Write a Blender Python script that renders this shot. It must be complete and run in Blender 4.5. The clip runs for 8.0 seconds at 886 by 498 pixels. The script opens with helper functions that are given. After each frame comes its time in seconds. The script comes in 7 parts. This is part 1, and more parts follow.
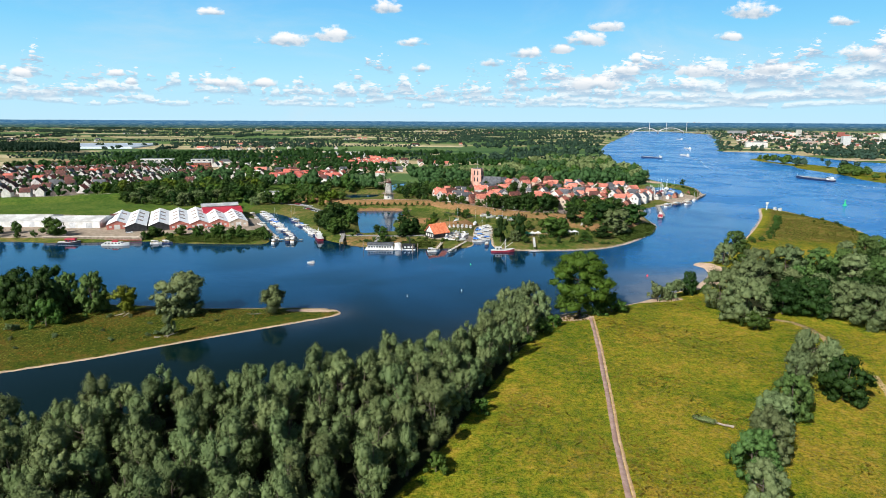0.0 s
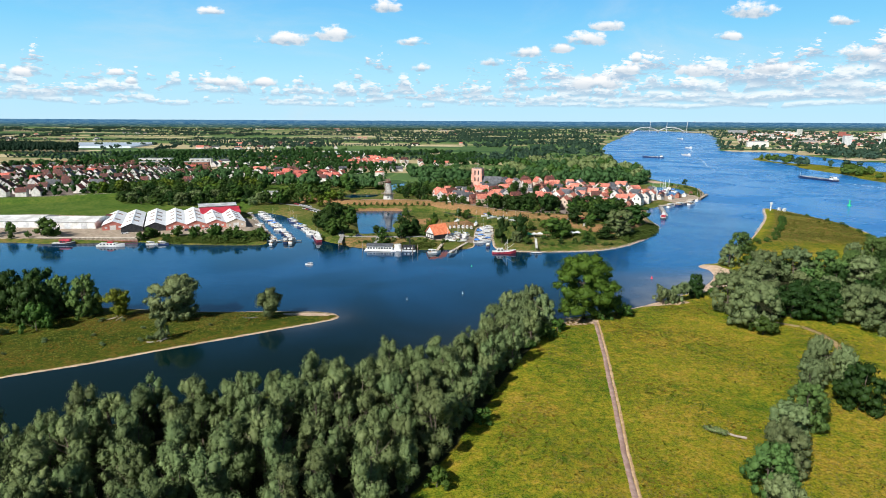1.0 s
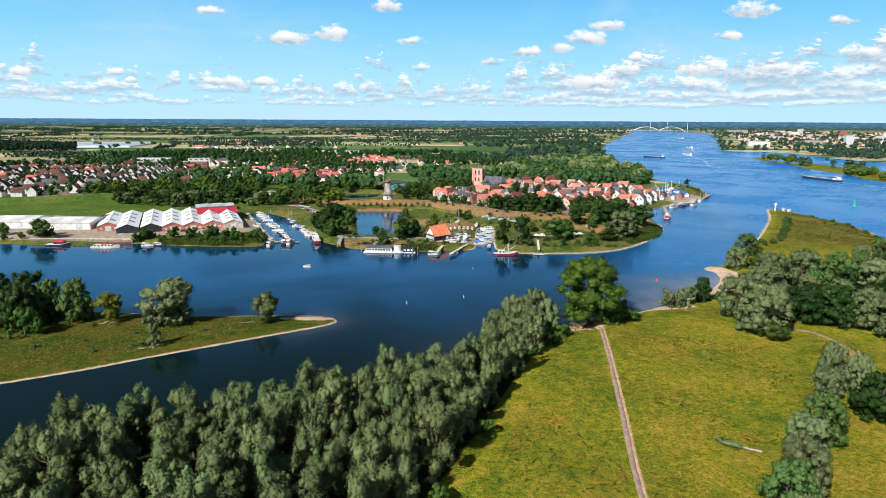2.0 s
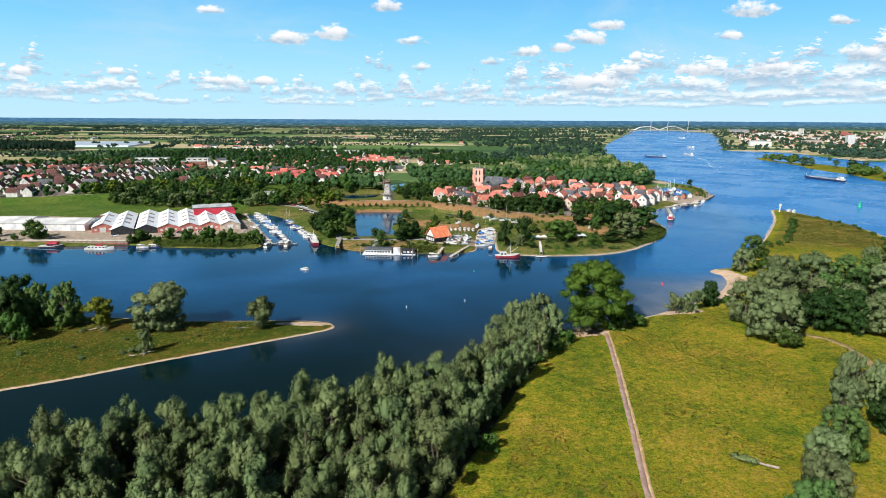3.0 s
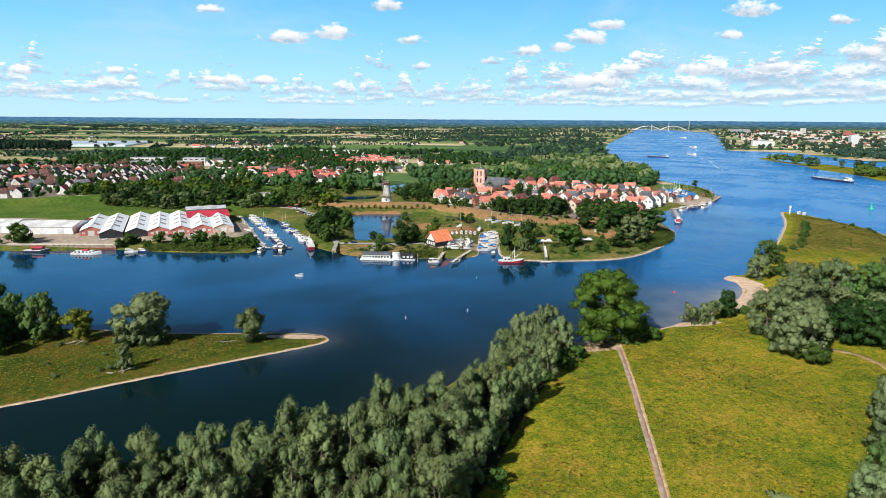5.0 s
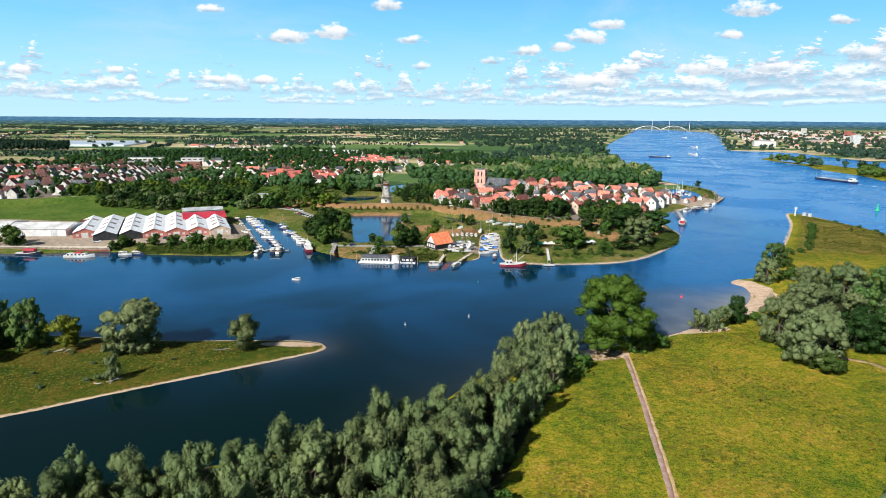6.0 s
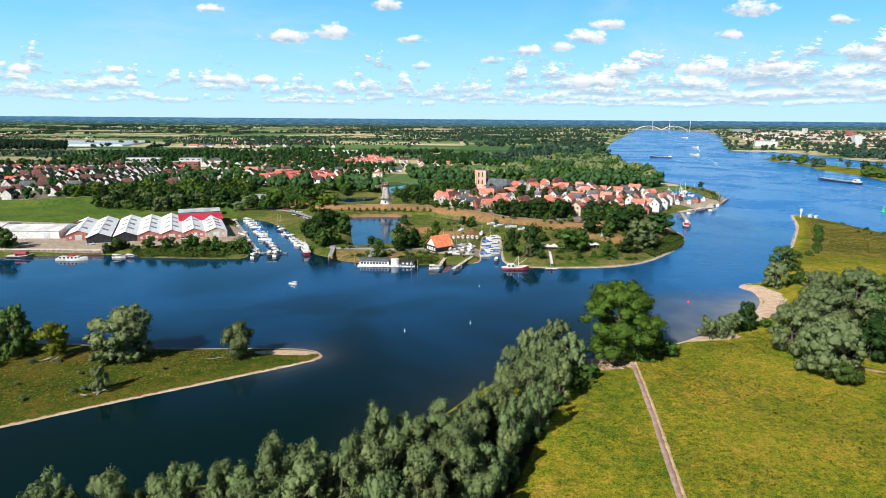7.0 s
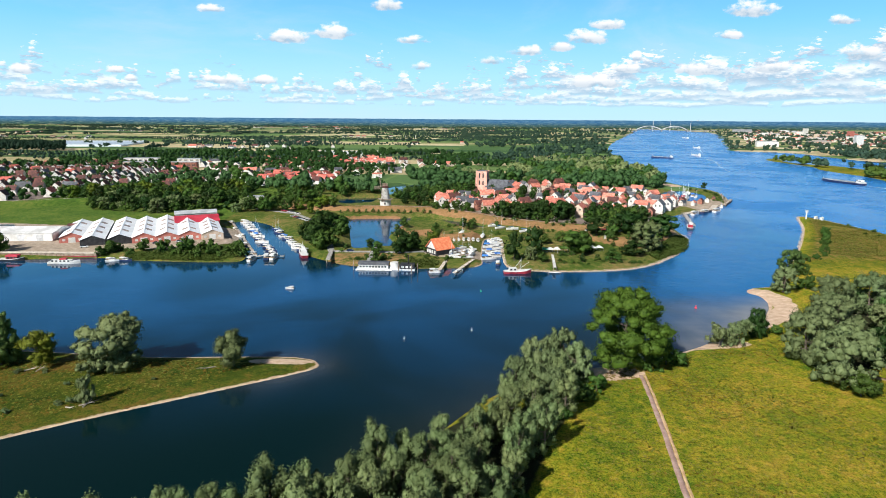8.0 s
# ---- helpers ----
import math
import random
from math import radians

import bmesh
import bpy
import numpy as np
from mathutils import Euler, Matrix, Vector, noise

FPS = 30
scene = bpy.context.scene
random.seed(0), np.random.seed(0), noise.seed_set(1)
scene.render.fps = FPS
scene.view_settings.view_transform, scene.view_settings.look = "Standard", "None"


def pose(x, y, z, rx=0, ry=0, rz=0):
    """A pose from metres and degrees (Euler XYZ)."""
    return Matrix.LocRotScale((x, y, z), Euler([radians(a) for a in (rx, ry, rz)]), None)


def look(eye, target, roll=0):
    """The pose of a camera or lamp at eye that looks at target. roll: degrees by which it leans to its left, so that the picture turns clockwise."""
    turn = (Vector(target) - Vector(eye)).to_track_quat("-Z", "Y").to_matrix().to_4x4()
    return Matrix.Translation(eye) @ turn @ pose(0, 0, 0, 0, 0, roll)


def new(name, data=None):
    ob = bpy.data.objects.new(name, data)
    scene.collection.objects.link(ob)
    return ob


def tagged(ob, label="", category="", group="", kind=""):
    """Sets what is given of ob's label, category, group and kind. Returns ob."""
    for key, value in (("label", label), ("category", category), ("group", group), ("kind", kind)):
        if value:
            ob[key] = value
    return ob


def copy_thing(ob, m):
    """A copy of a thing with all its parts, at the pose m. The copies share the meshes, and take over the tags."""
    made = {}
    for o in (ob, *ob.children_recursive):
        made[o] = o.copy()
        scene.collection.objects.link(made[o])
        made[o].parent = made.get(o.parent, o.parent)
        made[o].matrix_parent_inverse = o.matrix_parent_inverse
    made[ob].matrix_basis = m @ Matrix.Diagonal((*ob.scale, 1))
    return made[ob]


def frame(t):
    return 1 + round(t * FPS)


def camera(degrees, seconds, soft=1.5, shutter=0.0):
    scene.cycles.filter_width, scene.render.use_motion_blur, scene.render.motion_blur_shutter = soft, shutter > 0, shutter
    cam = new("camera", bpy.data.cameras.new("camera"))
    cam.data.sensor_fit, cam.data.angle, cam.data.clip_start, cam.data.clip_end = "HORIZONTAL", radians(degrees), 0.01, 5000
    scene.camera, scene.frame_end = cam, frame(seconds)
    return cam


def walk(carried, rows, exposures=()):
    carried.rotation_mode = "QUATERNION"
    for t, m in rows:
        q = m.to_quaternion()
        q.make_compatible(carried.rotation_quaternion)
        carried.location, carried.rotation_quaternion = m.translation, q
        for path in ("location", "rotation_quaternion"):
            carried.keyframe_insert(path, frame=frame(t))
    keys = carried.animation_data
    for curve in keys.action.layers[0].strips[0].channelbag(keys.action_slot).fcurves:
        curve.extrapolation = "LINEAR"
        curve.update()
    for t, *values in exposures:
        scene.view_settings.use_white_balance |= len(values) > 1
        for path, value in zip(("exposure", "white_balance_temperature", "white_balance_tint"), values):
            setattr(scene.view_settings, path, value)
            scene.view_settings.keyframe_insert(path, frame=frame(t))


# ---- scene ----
cam = camera(73.0, 8.0, soft=0.9)
# seconds, eye x, y, z in metres, pitch, yaw, roll in degrees
PATH = [
    (0.0, 1.27, 1.36, 79.36, -12.208, -0.052, 0.27),
    (0.5, 1.11, 4.35, 79.27, -12.236, -0.054, 0.28),
    (1.0, 0.95, 7.47, 79.20, -12.262, -0.057, 0.29),
    (1.5, 0.79, 10.71, 79.13, -12.287, -0.059, 0.30),
    (2.0, 0.63, 14.05, 79.08, -12.309, -0.061, 0.31),
    (2.5, 0.47, 17.48, 79.05, -12.330, -0.063, 0.32),
    (3.0, 0.32, 21.00, 79.02, -12.348, -0.065, 0.33),
    (3.5, 0.16, 24.58, 79.01, -12.365, -0.067, 0.34),
    (4.0, 0.01, 28.21, 79.01, -12.380, -0.070, 0.35),
    (4.5, -0.14, 31.88, 79.02, -12.393, -0.072, 0.36),
    (5.0, -0.29, 35.59, 79.04, -12.404, -0.074, 0.37),
    (5.5, -0.44, 39.31, 79.08, -12.413, -0.076, 0.38),
    (6.0, -0.58, 43.03, 79.13, -12.420, -0.078, 0.39),
    (6.5, -0.73, 46.75, 79.19, -12.425, -0.080, 0.40),
    (7.0, -0.87, 50.44, 79.26, -12.428, -0.083, 0.41),
    (7.5, -1.01, 54.10, 79.34, -12.429, -0.085, 0.42),
    (8.0, -1.15, 57.71, 79.44, -12.429, -0.087, 0.43),
]
walk(cam, [(t, pose(x, y, z, 90 + pitch, 0, yaw) @ pose(0, 0, 0, 0, 0, roll)) for t, x, y, z, pitch, yaw, roll in PATH], [(0.0, 0.45), (4.0, 0.48), (8.0, 0.55)])

# ---------------------------------------------------------------- light
SUN_AZ, SUN_EL = 218.0, 38.0  # degrees; azimuth clockwise from +y


def node(nt, kind, **ins):
    """A node; inputs by name with _ for blanks, values or sockets."""
    n = nt.nodes.new(kind)
    for key, value in ins.items():
        s = n.inputs[int(key[1:])] if key[0] == "i" and key[1:].isdigit() else n.inputs[key.replace("_", " ")]
        if isinstance(value, bpy.types.NodeSocket):
            nt.links.new(value, s)
        else:
            s.default_value = value
    return n


def calc(nt, op, a, b=0.0, c=0.0, clamp=False):
    n = node(nt, "ShaderNodeMath", i0=a, i1=b, i2=c)
    n.operation, n.use_clamp = op, clamp
    return n.outputs[0]


def blend(nt, fac, a, b, mode="MIX"):
    n = nt.nodes.new("ShaderNodeMix")
    n.data_type, n.blend_type = "RGBA", mode
    for i, v in ((0, fac), (6, a), (7, b)):
        if isinstance(v, bpy.types.NodeSocket):
            nt.links.new(v, n.inputs[i])
        else:
            n.inputs[i].default_value = v if i == 0 else (*v[:3], 1)
    return n.outputs[2]


def span(nt, value, lo, hi, a=0.0, b=1.0, soft=True):
    n = node(nt, "ShaderNodeMapRange", Value=value, From_Min=lo, From_Max=hi, To_Min=a, To_Max=b)
    n.interpolation_type = "SMOOTHSTEP" if soft else "LINEAR"
    return n.outputs[0]


def ramp(nt, fac, *stops):
    n = node(nt, "ShaderNodeValToRGB", Fac=fac)
    e = n.color_ramp.elements
    while len(e) < len(stops):
        e.new(0.5)
    for el, (p, col) in zip(e, stops):
        el.position, el.color = p, (*col, 1)
    return n.outputs[0]


# cumulus clouds: direction (x / y, z / y), half width, half height
CLOUDS = [
    (-0.251, 0.124, 0.046, 0.014), (-0.173, 0.132, 0.040, 0.015), (-0.091, 0.173, 0.031, 0.013), (-0.365, 0.164, 0.023, 0.008), (-0.048, 0.120, 0.028, 0.008),
    (-0.502, 0.058, 0.014, 0.007), (-0.525, 0.071, 0.018, 0.007), (-0.677, 0.071, 0.027, 0.010), (-0.364, 0.057, 0.035, 0.009), (-0.295, 0.057, 0.027, 0.010),
    (-0.036, 0.080, 0.018, 0.009), (0.229, 0.127, 0.040, 0.015), (0.258, 0.146, 0.032, 0.011), (0.186, 0.112, 0.025, 0.010), (0.131, 0.105, 0.032, 0.010),
    (0.079, 0.090, 0.020, 0.009), (0.309, 0.096, 0.014, 0.009), (0.295, 0.079, 0.031, 0.009), (0.410, 0.080, 0.036, 0.014), (0.249, 0.059, 0.052, 0.015),
    (0.484, 0.171, 0.046, 0.017), (0.632, 0.155, 0.032, 0.009), (0.528, 0.083, 0.036, 0.012), (0.667, 0.107, 0.042, 0.015), (0.455, 0.131, 0.027, 0.009),
]
# rows of small clouds, far to near: height over the horizon, height of the clouds, number round, need
CLOUD_ROWS = [(0.020, 0.009, 46, 0.40), (0.026, 0.012, 38, 0.40), (0.033, 0.015, 32, 0.42), (0.042, 0.020, 26, 0.45), (0.053, 0.024, 21, 0.49), (0.066, 0.028, 18, 0.535), (0.080, 0.032, 15, 0.575)]


def make_world():
    w = bpy.data.worlds.new("sky")
    scene.world = w
    w.use_nodes = True
    nt = w.node_tree
    nt.nodes.clear()
    sky = nt.nodes.new("ShaderNodeTexSky")
    sky.sky_type, sky.sun_disc = "NISHITA", False
    sky.sun_elevation, sky.sun_rotation = radians(SUN_EL), radians(SUN_AZ)
    sky.altitude, sky.air_density, sky.dust_density, sky.ozone_density = 50, 1.0, 0.6, 1.6
    way = nt.nodes.new("ShaderNodeTexCoord").outputs["Generated"]
    xyz = node(nt, "ShaderNodeSeparateXYZ", Vector=way)
    x, y, z = xyz.outputs
    flat = calc(nt, "SQRT", calc(nt, "ADD", calc(nt, "MULTIPLY", x, x), calc(nt, "MULTIPLY", y, y)))
    ahead = calc(nt, "MAXIMUM", y, 0.05)
    u, v = calc(nt, "DIVIDE", x, ahead), calc(nt, "DIVIDE", z, ahead)
    uv = node(nt, "ShaderNodeCombineXYZ", X=u, Y=calc(nt, "MULTIPLY", v, 1.6), Z=0.0).outputs[0]
    puff = node(nt, "ShaderNodeTexNoise", Vector=uv, Scale=38.0, Detail=6.0, Roughness=0.58).outputs["Fac"]
    wob = calc(nt, "SUBTRACT", puff, 0.5)
    dense = shade = None
    for cu, cv, rw, rh in CLOUDS:
        to = node(nt, "ShaderNodeVectorMath", i0=uv, i1=(1 / rw, 1 / rh / 1.6, 0), i2=(-cu / rw, -(cv - 0.35 * rh) / rh, 0))
        to.operation = "MULTIPLY_ADD"
        sides = node(nt, "ShaderNodeSeparateXYZ", Vector=to.outputs[0]).outputs
        du, dv = sides[0], sides[1]
        low = calc(nt, "MULTIPLY", calc(nt, "MINIMUM", dv, 0.0), 1.9)
        high = calc(nt, "MULTIPLY", calc(nt, "MAXIMUM", dv, 0.0), 0.78)
        d2 = calc(nt, "MULTIPLY_ADD", du, du, calc(nt, "MULTIPLY_ADD", low, low, calc(nt, "MULTIPLY", high, high)))
        one = calc(nt, "MAXIMUM", calc(nt, "SUBTRACT", 1.0, d2), -1.0)
        dark = calc(nt, "MULTIPLY", span(nt, dv, 0.75, -0.30), span(nt, one, -0.7, 0.2))
        dense = one if dense is None else calc(nt, "MAXIMUM", dense, one)
        shade = dark if shade is None else calc(nt, "MAXIMUM", shade, dark)
    big = span(nt, calc(nt, "ADD", dense, calc(nt, "MULTIPLY", wob, 3.6)), 0.05, 0.85)
    shade = calc(nt, "MULTIPLY", shade, span(nt, puff, 0.62, 0.38, 0.6, 1.2))
    # the rows of small clouds low over the horizon and all round
    av = calc(nt, "DIVIDE", z, flat)
    east = calc(nt, "DIVIDE", x, flat)
    ring = node(nt, "ShaderNodeCombineXYZ", X=east, Y=calc(nt, "DIVIDE", y, flat), Z=calc(nt, "MULTIPLY", av, 3.0)).outputs[0]
    small = calc(nt, "SUBTRACT", node(nt, "ShaderNodeTexNoise", Vector=ring, Scale=85.0, Detail=5.0, Roughness=0.6).outputs["Fac"], 0.5)
    rows = []
    for i, (foot, tall, many, need) in enumerate(CLOUD_ROWS):
        turn = node(nt, "ShaderNodeCombineXYZ", X=east, Y=calc(nt, "DIVIDE", y, flat), Z=3.7 * i + 1.1).outputs[0]
        lumps = node(nt, "ShaderNodeTexNoise", Vector=turn, Scale=float(many), Detail=3.0, Roughness=0.55).outputs["Fac"]
        lumps = calc(nt, "ADD", lumps, calc(nt, "MULTIPLY", small, 0.35))
        top = span(nt, calc(nt, "MULTIPLY_ADD", span(nt, east, -0.10, 0.45), 0.15, lumps), need, need + 0.16, -0.15, 1.0, False)
        wave = calc(nt, "MULTIPLY", calc(nt, "SUBTRACT", node(nt, "ShaderNodeTexNoise", Vector=turn, Scale=9.0, Detail=1.0).outputs["Fac"], 0.5), 2.2)
        up = calc(nt, "ADD", calc(nt, "DIVIDE", calc(nt, "SUBTRACT", av, foot), tall), wave)
        inside = calc(nt, "ADD", calc(nt, "SUBTRACT", top, up), calc(nt, "MULTIPLY", small, 0.75))
        cover = calc(nt, "MULTIPLY", span(nt, inside, -0.02, 0.38), span(nt, calc(nt, "ADD", up, calc(nt, "MULTIPLY", small, 0.5)), -0.25, 0.15))
        lit = span(nt, calc(nt, "ADD", up, calc(nt, "MULTIPLY", small, 1.4)), 0.0, 0.62)
        haze = i / (len(CLOUD_ROWS) - 1)
        rows.append((calc(nt, "MULTIPLY", cover, 0.70 + 0.22 * haze), blend(nt, lit, (0.43 - 0.05 * haze, 0.61 - 0.08 * haze, 0.77 - 0.07 * haze), (0.90 + 0.10 * haze, 0.97 + 0.03 * haze, 1.0))))
    # thin high veils
    veil = node(nt, "ShaderNodeTexNoise", Vector=ring, Scale=2.2, Detail=8.0, Roughness=0.62, Distortion=0.6).outputs["Fac"]
    thin = calc(nt, "MULTIPLY", calc(nt, "MULTIPLY", span(nt, veil, 0.45, 0.75), 0.4), span(nt, av, 0.3, 0.12))
    # the air brightens towards the horizon
    clear = node(nt, "ShaderNodeBackground", Color=sky.outputs[0], Strength=SKY).outputs[0]
    low_air = node(nt, "ShaderNodeBackground", Color=ramp(nt, calc(nt, "MULTIPLY", av, 4.0), (0.0, (0.53, 0.81, 0.97)), (0.25, (0.42, 0.79, 0.98)), (0.55, (0.23, 0.64, 0.96)), (0.95, (0.10, 0.42, 0.90))), Strength=AIR).outputs[0]
    sky_col = node(nt, "ShaderNodeMixShader", i0=span(nt, av, 0.19, 0.40), i1=low_air, i2=clear).outputs[0]
    s = node(nt, "ShaderNodeMixShader", i0=thin, i1=sky_col, i2=node(nt, "ShaderNodeBackground", Color=(0.78, 0.9, 1.0, 1), Strength=0.85 * AIR).outputs[0]).outputs[0]
    for cover, col in rows + [(big, blend(nt, shade, (1.0, 1.0, 1.0), (0.40, 0.54, 0.68)))]:
        s = node(nt, "ShaderNodeMixShader", i0=cover, i1=s, i2=node(nt, "ShaderNodeBackground", Color=col, Strength=AIR).outputs[0]).outputs[0]
    nt.links.new(s, nt.nodes.new("ShaderNodeOutputWorld").inputs[0])


SKY, AIR = 0.04, 0.76  # strength of the high sky, and of the low bright air and clouds
make_world()
sun = new("sun", bpy.data.lights.new("sun", "SUN"))
sun.data.energy, sun.data.angle, sun.data.color = 5.0, radians(0.53), (1.0, 0.975, 0.93)
a, e = radians(SUN_AZ), radians(SUN_EL)
sun.matrix_world = look((math.sin(a) * math.cos(e) * 300, math.cos(a) * math.cos(e) * 300, math.sin(e) * 300), (0, 0, 0))

# ---------------------------------------------------------------- materials


def material(name):
    m = bpy.data.materials.new(name)
    m.use_nodes = True
    m.node_tree.nodes.clear()
    return m, m.node_tree


def finish(nt, shader):
    nt.links.new(shader, nt.nodes.new("ShaderNodeOutputMaterial").inputs[0])


def surface(name, dark, light, scale=0.3, fine=4.0, rough=0.8, metal=0.0, bump=0.25, vary=0.25, spec=0.4):
    """A worn solid: two colours in patches, fine grain, relief, and a shade of its own for each object."""
    m, nt = material(name)
    at = nt.nodes.new("ShaderNodeTexCoord").outputs["Object"]
    big = node(nt, "ShaderNodeTexNoise", Vector=at, Scale=scale, Detail=5.0, Roughness=0.6).outputs["Fac"]
    grain = node(nt, "ShaderNodeTexNoise", Vector=at, Scale=fine, Detail=4.0, Roughness=0.65).outputs["Fac"]
    col = blend(nt, span(nt, big, 0.35, 0.65), dark, light)
    rnd = nt.nodes.new("ShaderNodeObjectInfo").outputs["Random"]
    tone = calc(nt, "ADD", span(nt, rnd, 0, 1, 1 - vary, 1 + vary, False), calc(nt, "MULTIPLY", calc(nt, "SUBTRACT", grain, 0.5), 0.5))
    hsv = node(nt, "ShaderNodeHueSaturation", Color=col, Value=tone)
    relief = node(nt, "ShaderNodeBump", Strength=bump, Distance=0.05, Height=grain)
    p = node(nt, "ShaderNodeBsdfPrincipled", Base_Color=hsv.outputs[0], Roughness=rough, Metallic=metal, Normal=relief.outputs[0])
    p.inputs["Specular IOR Level"].default_value = spec
    finish(nt, p.outputs[0])
    return m


def leafage(name, dark, light, through_light=0.06, vary=0.22):
    """Leaves: each clump, spray and tree has a shade of its own; some light passes through."""
    m, nt = material(name)
    isl = nt.nodes.new("ShaderNodeNewGeometry").outputs["Random Per Island"]
    at = nt.nodes.new("ShaderNodeTexCoord").outputs["Object"]
    patch = node(nt, "ShaderNodeTexNoise", Vector=at, Scale=0.45, Detail=4.0, Roughness=0.65).outputs["Fac"]
    rnd = nt.nodes.new("ShaderNodeObjectInfo").outputs["Random"]
    col = blend(nt, calc(nt, "ADD", calc(nt, "MULTIPLY", isl, 0.45), span(nt, patch, 0.3, 0.7, 0.0, 0.55)), [c * LEAF for c in dark], [c * LEAF for c in light])
    hsv = node(nt, "ShaderNodeHueSaturation", Color=col, Value=span(nt, rnd, 0, 1, 1 - vary, 1 + vary, False),
               Hue=span(nt, calc(nt, "FRACT", calc(nt, "MULTIPLY", rnd, 7.3)), 0, 1, 0.482, 0.514, False))
    d = node(nt, "ShaderNodeBsdfDiffuse", Color=hsv.outputs[0])
    tr = node(nt, "ShaderNodeBsdfTranslucent", Color=hsv.outputs[0])
    mix = node(nt, "ShaderNodeMixShader", i0=through_light, i1=d.outputs[0], i2=tr.outputs[0])
    gl = node(nt, "ShaderNodeBsdfGlossy", Color=(0.8, 0.85, 0.8, 1), Roughness=0.5)
    mix2 = node(nt, "ShaderNodeMixShader", i0=0.01, i1=mix.outputs[0], i2=gl.outputs[0])
    finish(nt, mix2.outputs[0])
    return m


LEAF = 0.70


def ground_material():
    m, nt = material("ground")

    def attr(name):
        n = nt.nodes.new("ShaderNodeAttribute")
        n.attribute_name = name
        return n.outputs["Fac"]

    pos = nt.nodes.new("ShaderNodeNewGeometry").outputs["Position"]
    n1 = node(nt, "ShaderNodeTexNoise", Vector=pos, Scale=0.035, Detail=7.0, Roughness=0.62).outputs["Fac"]
    n2 = node(nt, "ShaderNodeTexNoise", Vector=pos, Scale=0.35, Detail=6.0, Roughness=0.65).outputs["Fac"]
    n3 = node(nt, "ShaderNodeTexNoise", Vector=pos, Scale=2.2, Detail=5.0, Roughness=0.7).outputs["Fac"]
    patch = calc(nt, "ADD", calc(nt, "MULTIPLY", n1, 0.3), calc(nt, "ADD", calc(nt, "MULTIPLY", n2, 0.35), calc(nt, "MULTIPLY", n3, 0.35)))
    meadow = ramp(nt, patch, (0.42, (0.08, 0.15, 0.012)), (0.475, (0.205, 0.235, 0.015)), (0.52, (0.32, 0.285, 0.02)), (0.57, (0.47, 0.31, 0.045)))
    meadow = blend(nt, calc(nt, "MULTIPLY", span(nt, n3, 0.52, 0.66), 0.6), meadow, (0.11, 0.165, 0.028))
    yellow = node(nt, "ShaderNodeTexVoronoi", Vector=pos, Scale=0.55).outputs["Distance"]
    meadow = blend(nt, calc(nt, "MULTIPLY", span(nt, yellow, 0.26, 0.1), span(nt, n1, 0.5, 0.6)), meadow, (0.42, 0.33, 0.08))
    speck = node(nt, "ShaderNodeTexNoise", Vector=pos, Scale=1.1, Detail=6.0, Roughness=0.8).outputs["Fac"]
    meadow = node(nt, "ShaderNodeHueSaturation", Color=meadow, Value=span(nt, speck, 0.38, 0.62, 0.46, 1.12, False)).outputs[0]
    rusty = ramp(nt, patch, (0.43, (0.035, 0.075, 0.010)), (0.50, (0.095, 0.125, 0.015)), (0.55, (0.17, 0.135, 0.026)), (0.61, (0.17, 0.085, 0.026)))
    rusty = node(nt, "ShaderNodeHueSaturation", Color=rusty, Value=span(nt, speck, 0.36, 0.64, 0.36, 0.86, False)).outputs[0]
    sand = ramp(nt, n2, (0.3, (0.42, 0.285, 0.185)), (0.7, (0.68, 0.51, 0.375)))
    mud = ramp(nt, n2, (0.3, (0.10, 0.06, 0.035)), (0.7, (0.22, 0.13, 0.08)))
    lawn = ramp(nt, patch, (0.42, (0.038, 0.075, 0.012)), (0.49, (0.085, 0.115, 0.02)), (0.54, (0.17, 0.14, 0.045)), (0.60, (0.25, 0.17, 0.07)))
    dry = ramp(nt, patch, (0.42, (0.15, 0.11, 0.04)), (0.50, (0.26, 0.145, 0.065)), (0.60, (0.36, 0.20, 0.10)))
    town = ramp(nt, n2, (0.35, (0.16, 0.13, 0.11)), (0.65, (0.27, 0.22, 0.19)))
    yard = ramp(nt, n2, (0.35, (0.28, 0.22, 0.16)), (0.65, (0.44, 0.36, 0.28)))
    # parcels of farmland
    tilt = node(nt, "ShaderNodeMapping", Vector=pos)
    tilt.inputs["Rotation"].default_value[2] = radians(8)
    parcels = node(nt, "ShaderNodeTexBrick", Vector=tilt.outputs[0], Color1=(0, 0, 0, 1), Color2=(1, 1, 1, 1), Mortar=(0.45, 0.45, 0.45, 1),
                   Scale=1.0, Mortar_Size=3.0, Bias=0.0, Brick_Width=330.0, Row_Height=95.0)
    parcels.offset, parcels.squash = 0.37, 1.5
    farm = ramp(nt, parcels.outputs[0], (0.0, (0.045, 0.095, 0.036)), (0.30, (0.08, 0.145, 0.05)), (0.50, (0.13, 0.20, 0.06)), (0.57, (0.20, 0.21, 0.09)), (0.65, (0.40, 0.32, 0.18)), (1.0, (0.54, 0.44, 0.28)))
    farm = blend(nt, calc(nt, "MULTIPLY", span(nt, n1, 0.45, 0.7), 0.3), farm, (0.09, 0.13, 0.04))
    shore = attr("shore")
    wet = calc(nt, "ADD", shore, calc(nt, "MULTIPLY", calc(nt, "SUBTRACT", n2, 0.5), 2.5))
    col = meadow
    col = blend(nt, attr("rusty"), col, rusty)
    pasture = ramp(nt, patch, (0.42, (0.042, 0.088, 0.014)), (0.5, (0.078, 0.135, 0.021)), (0.57, (0.15, 0.17, 0.036)))
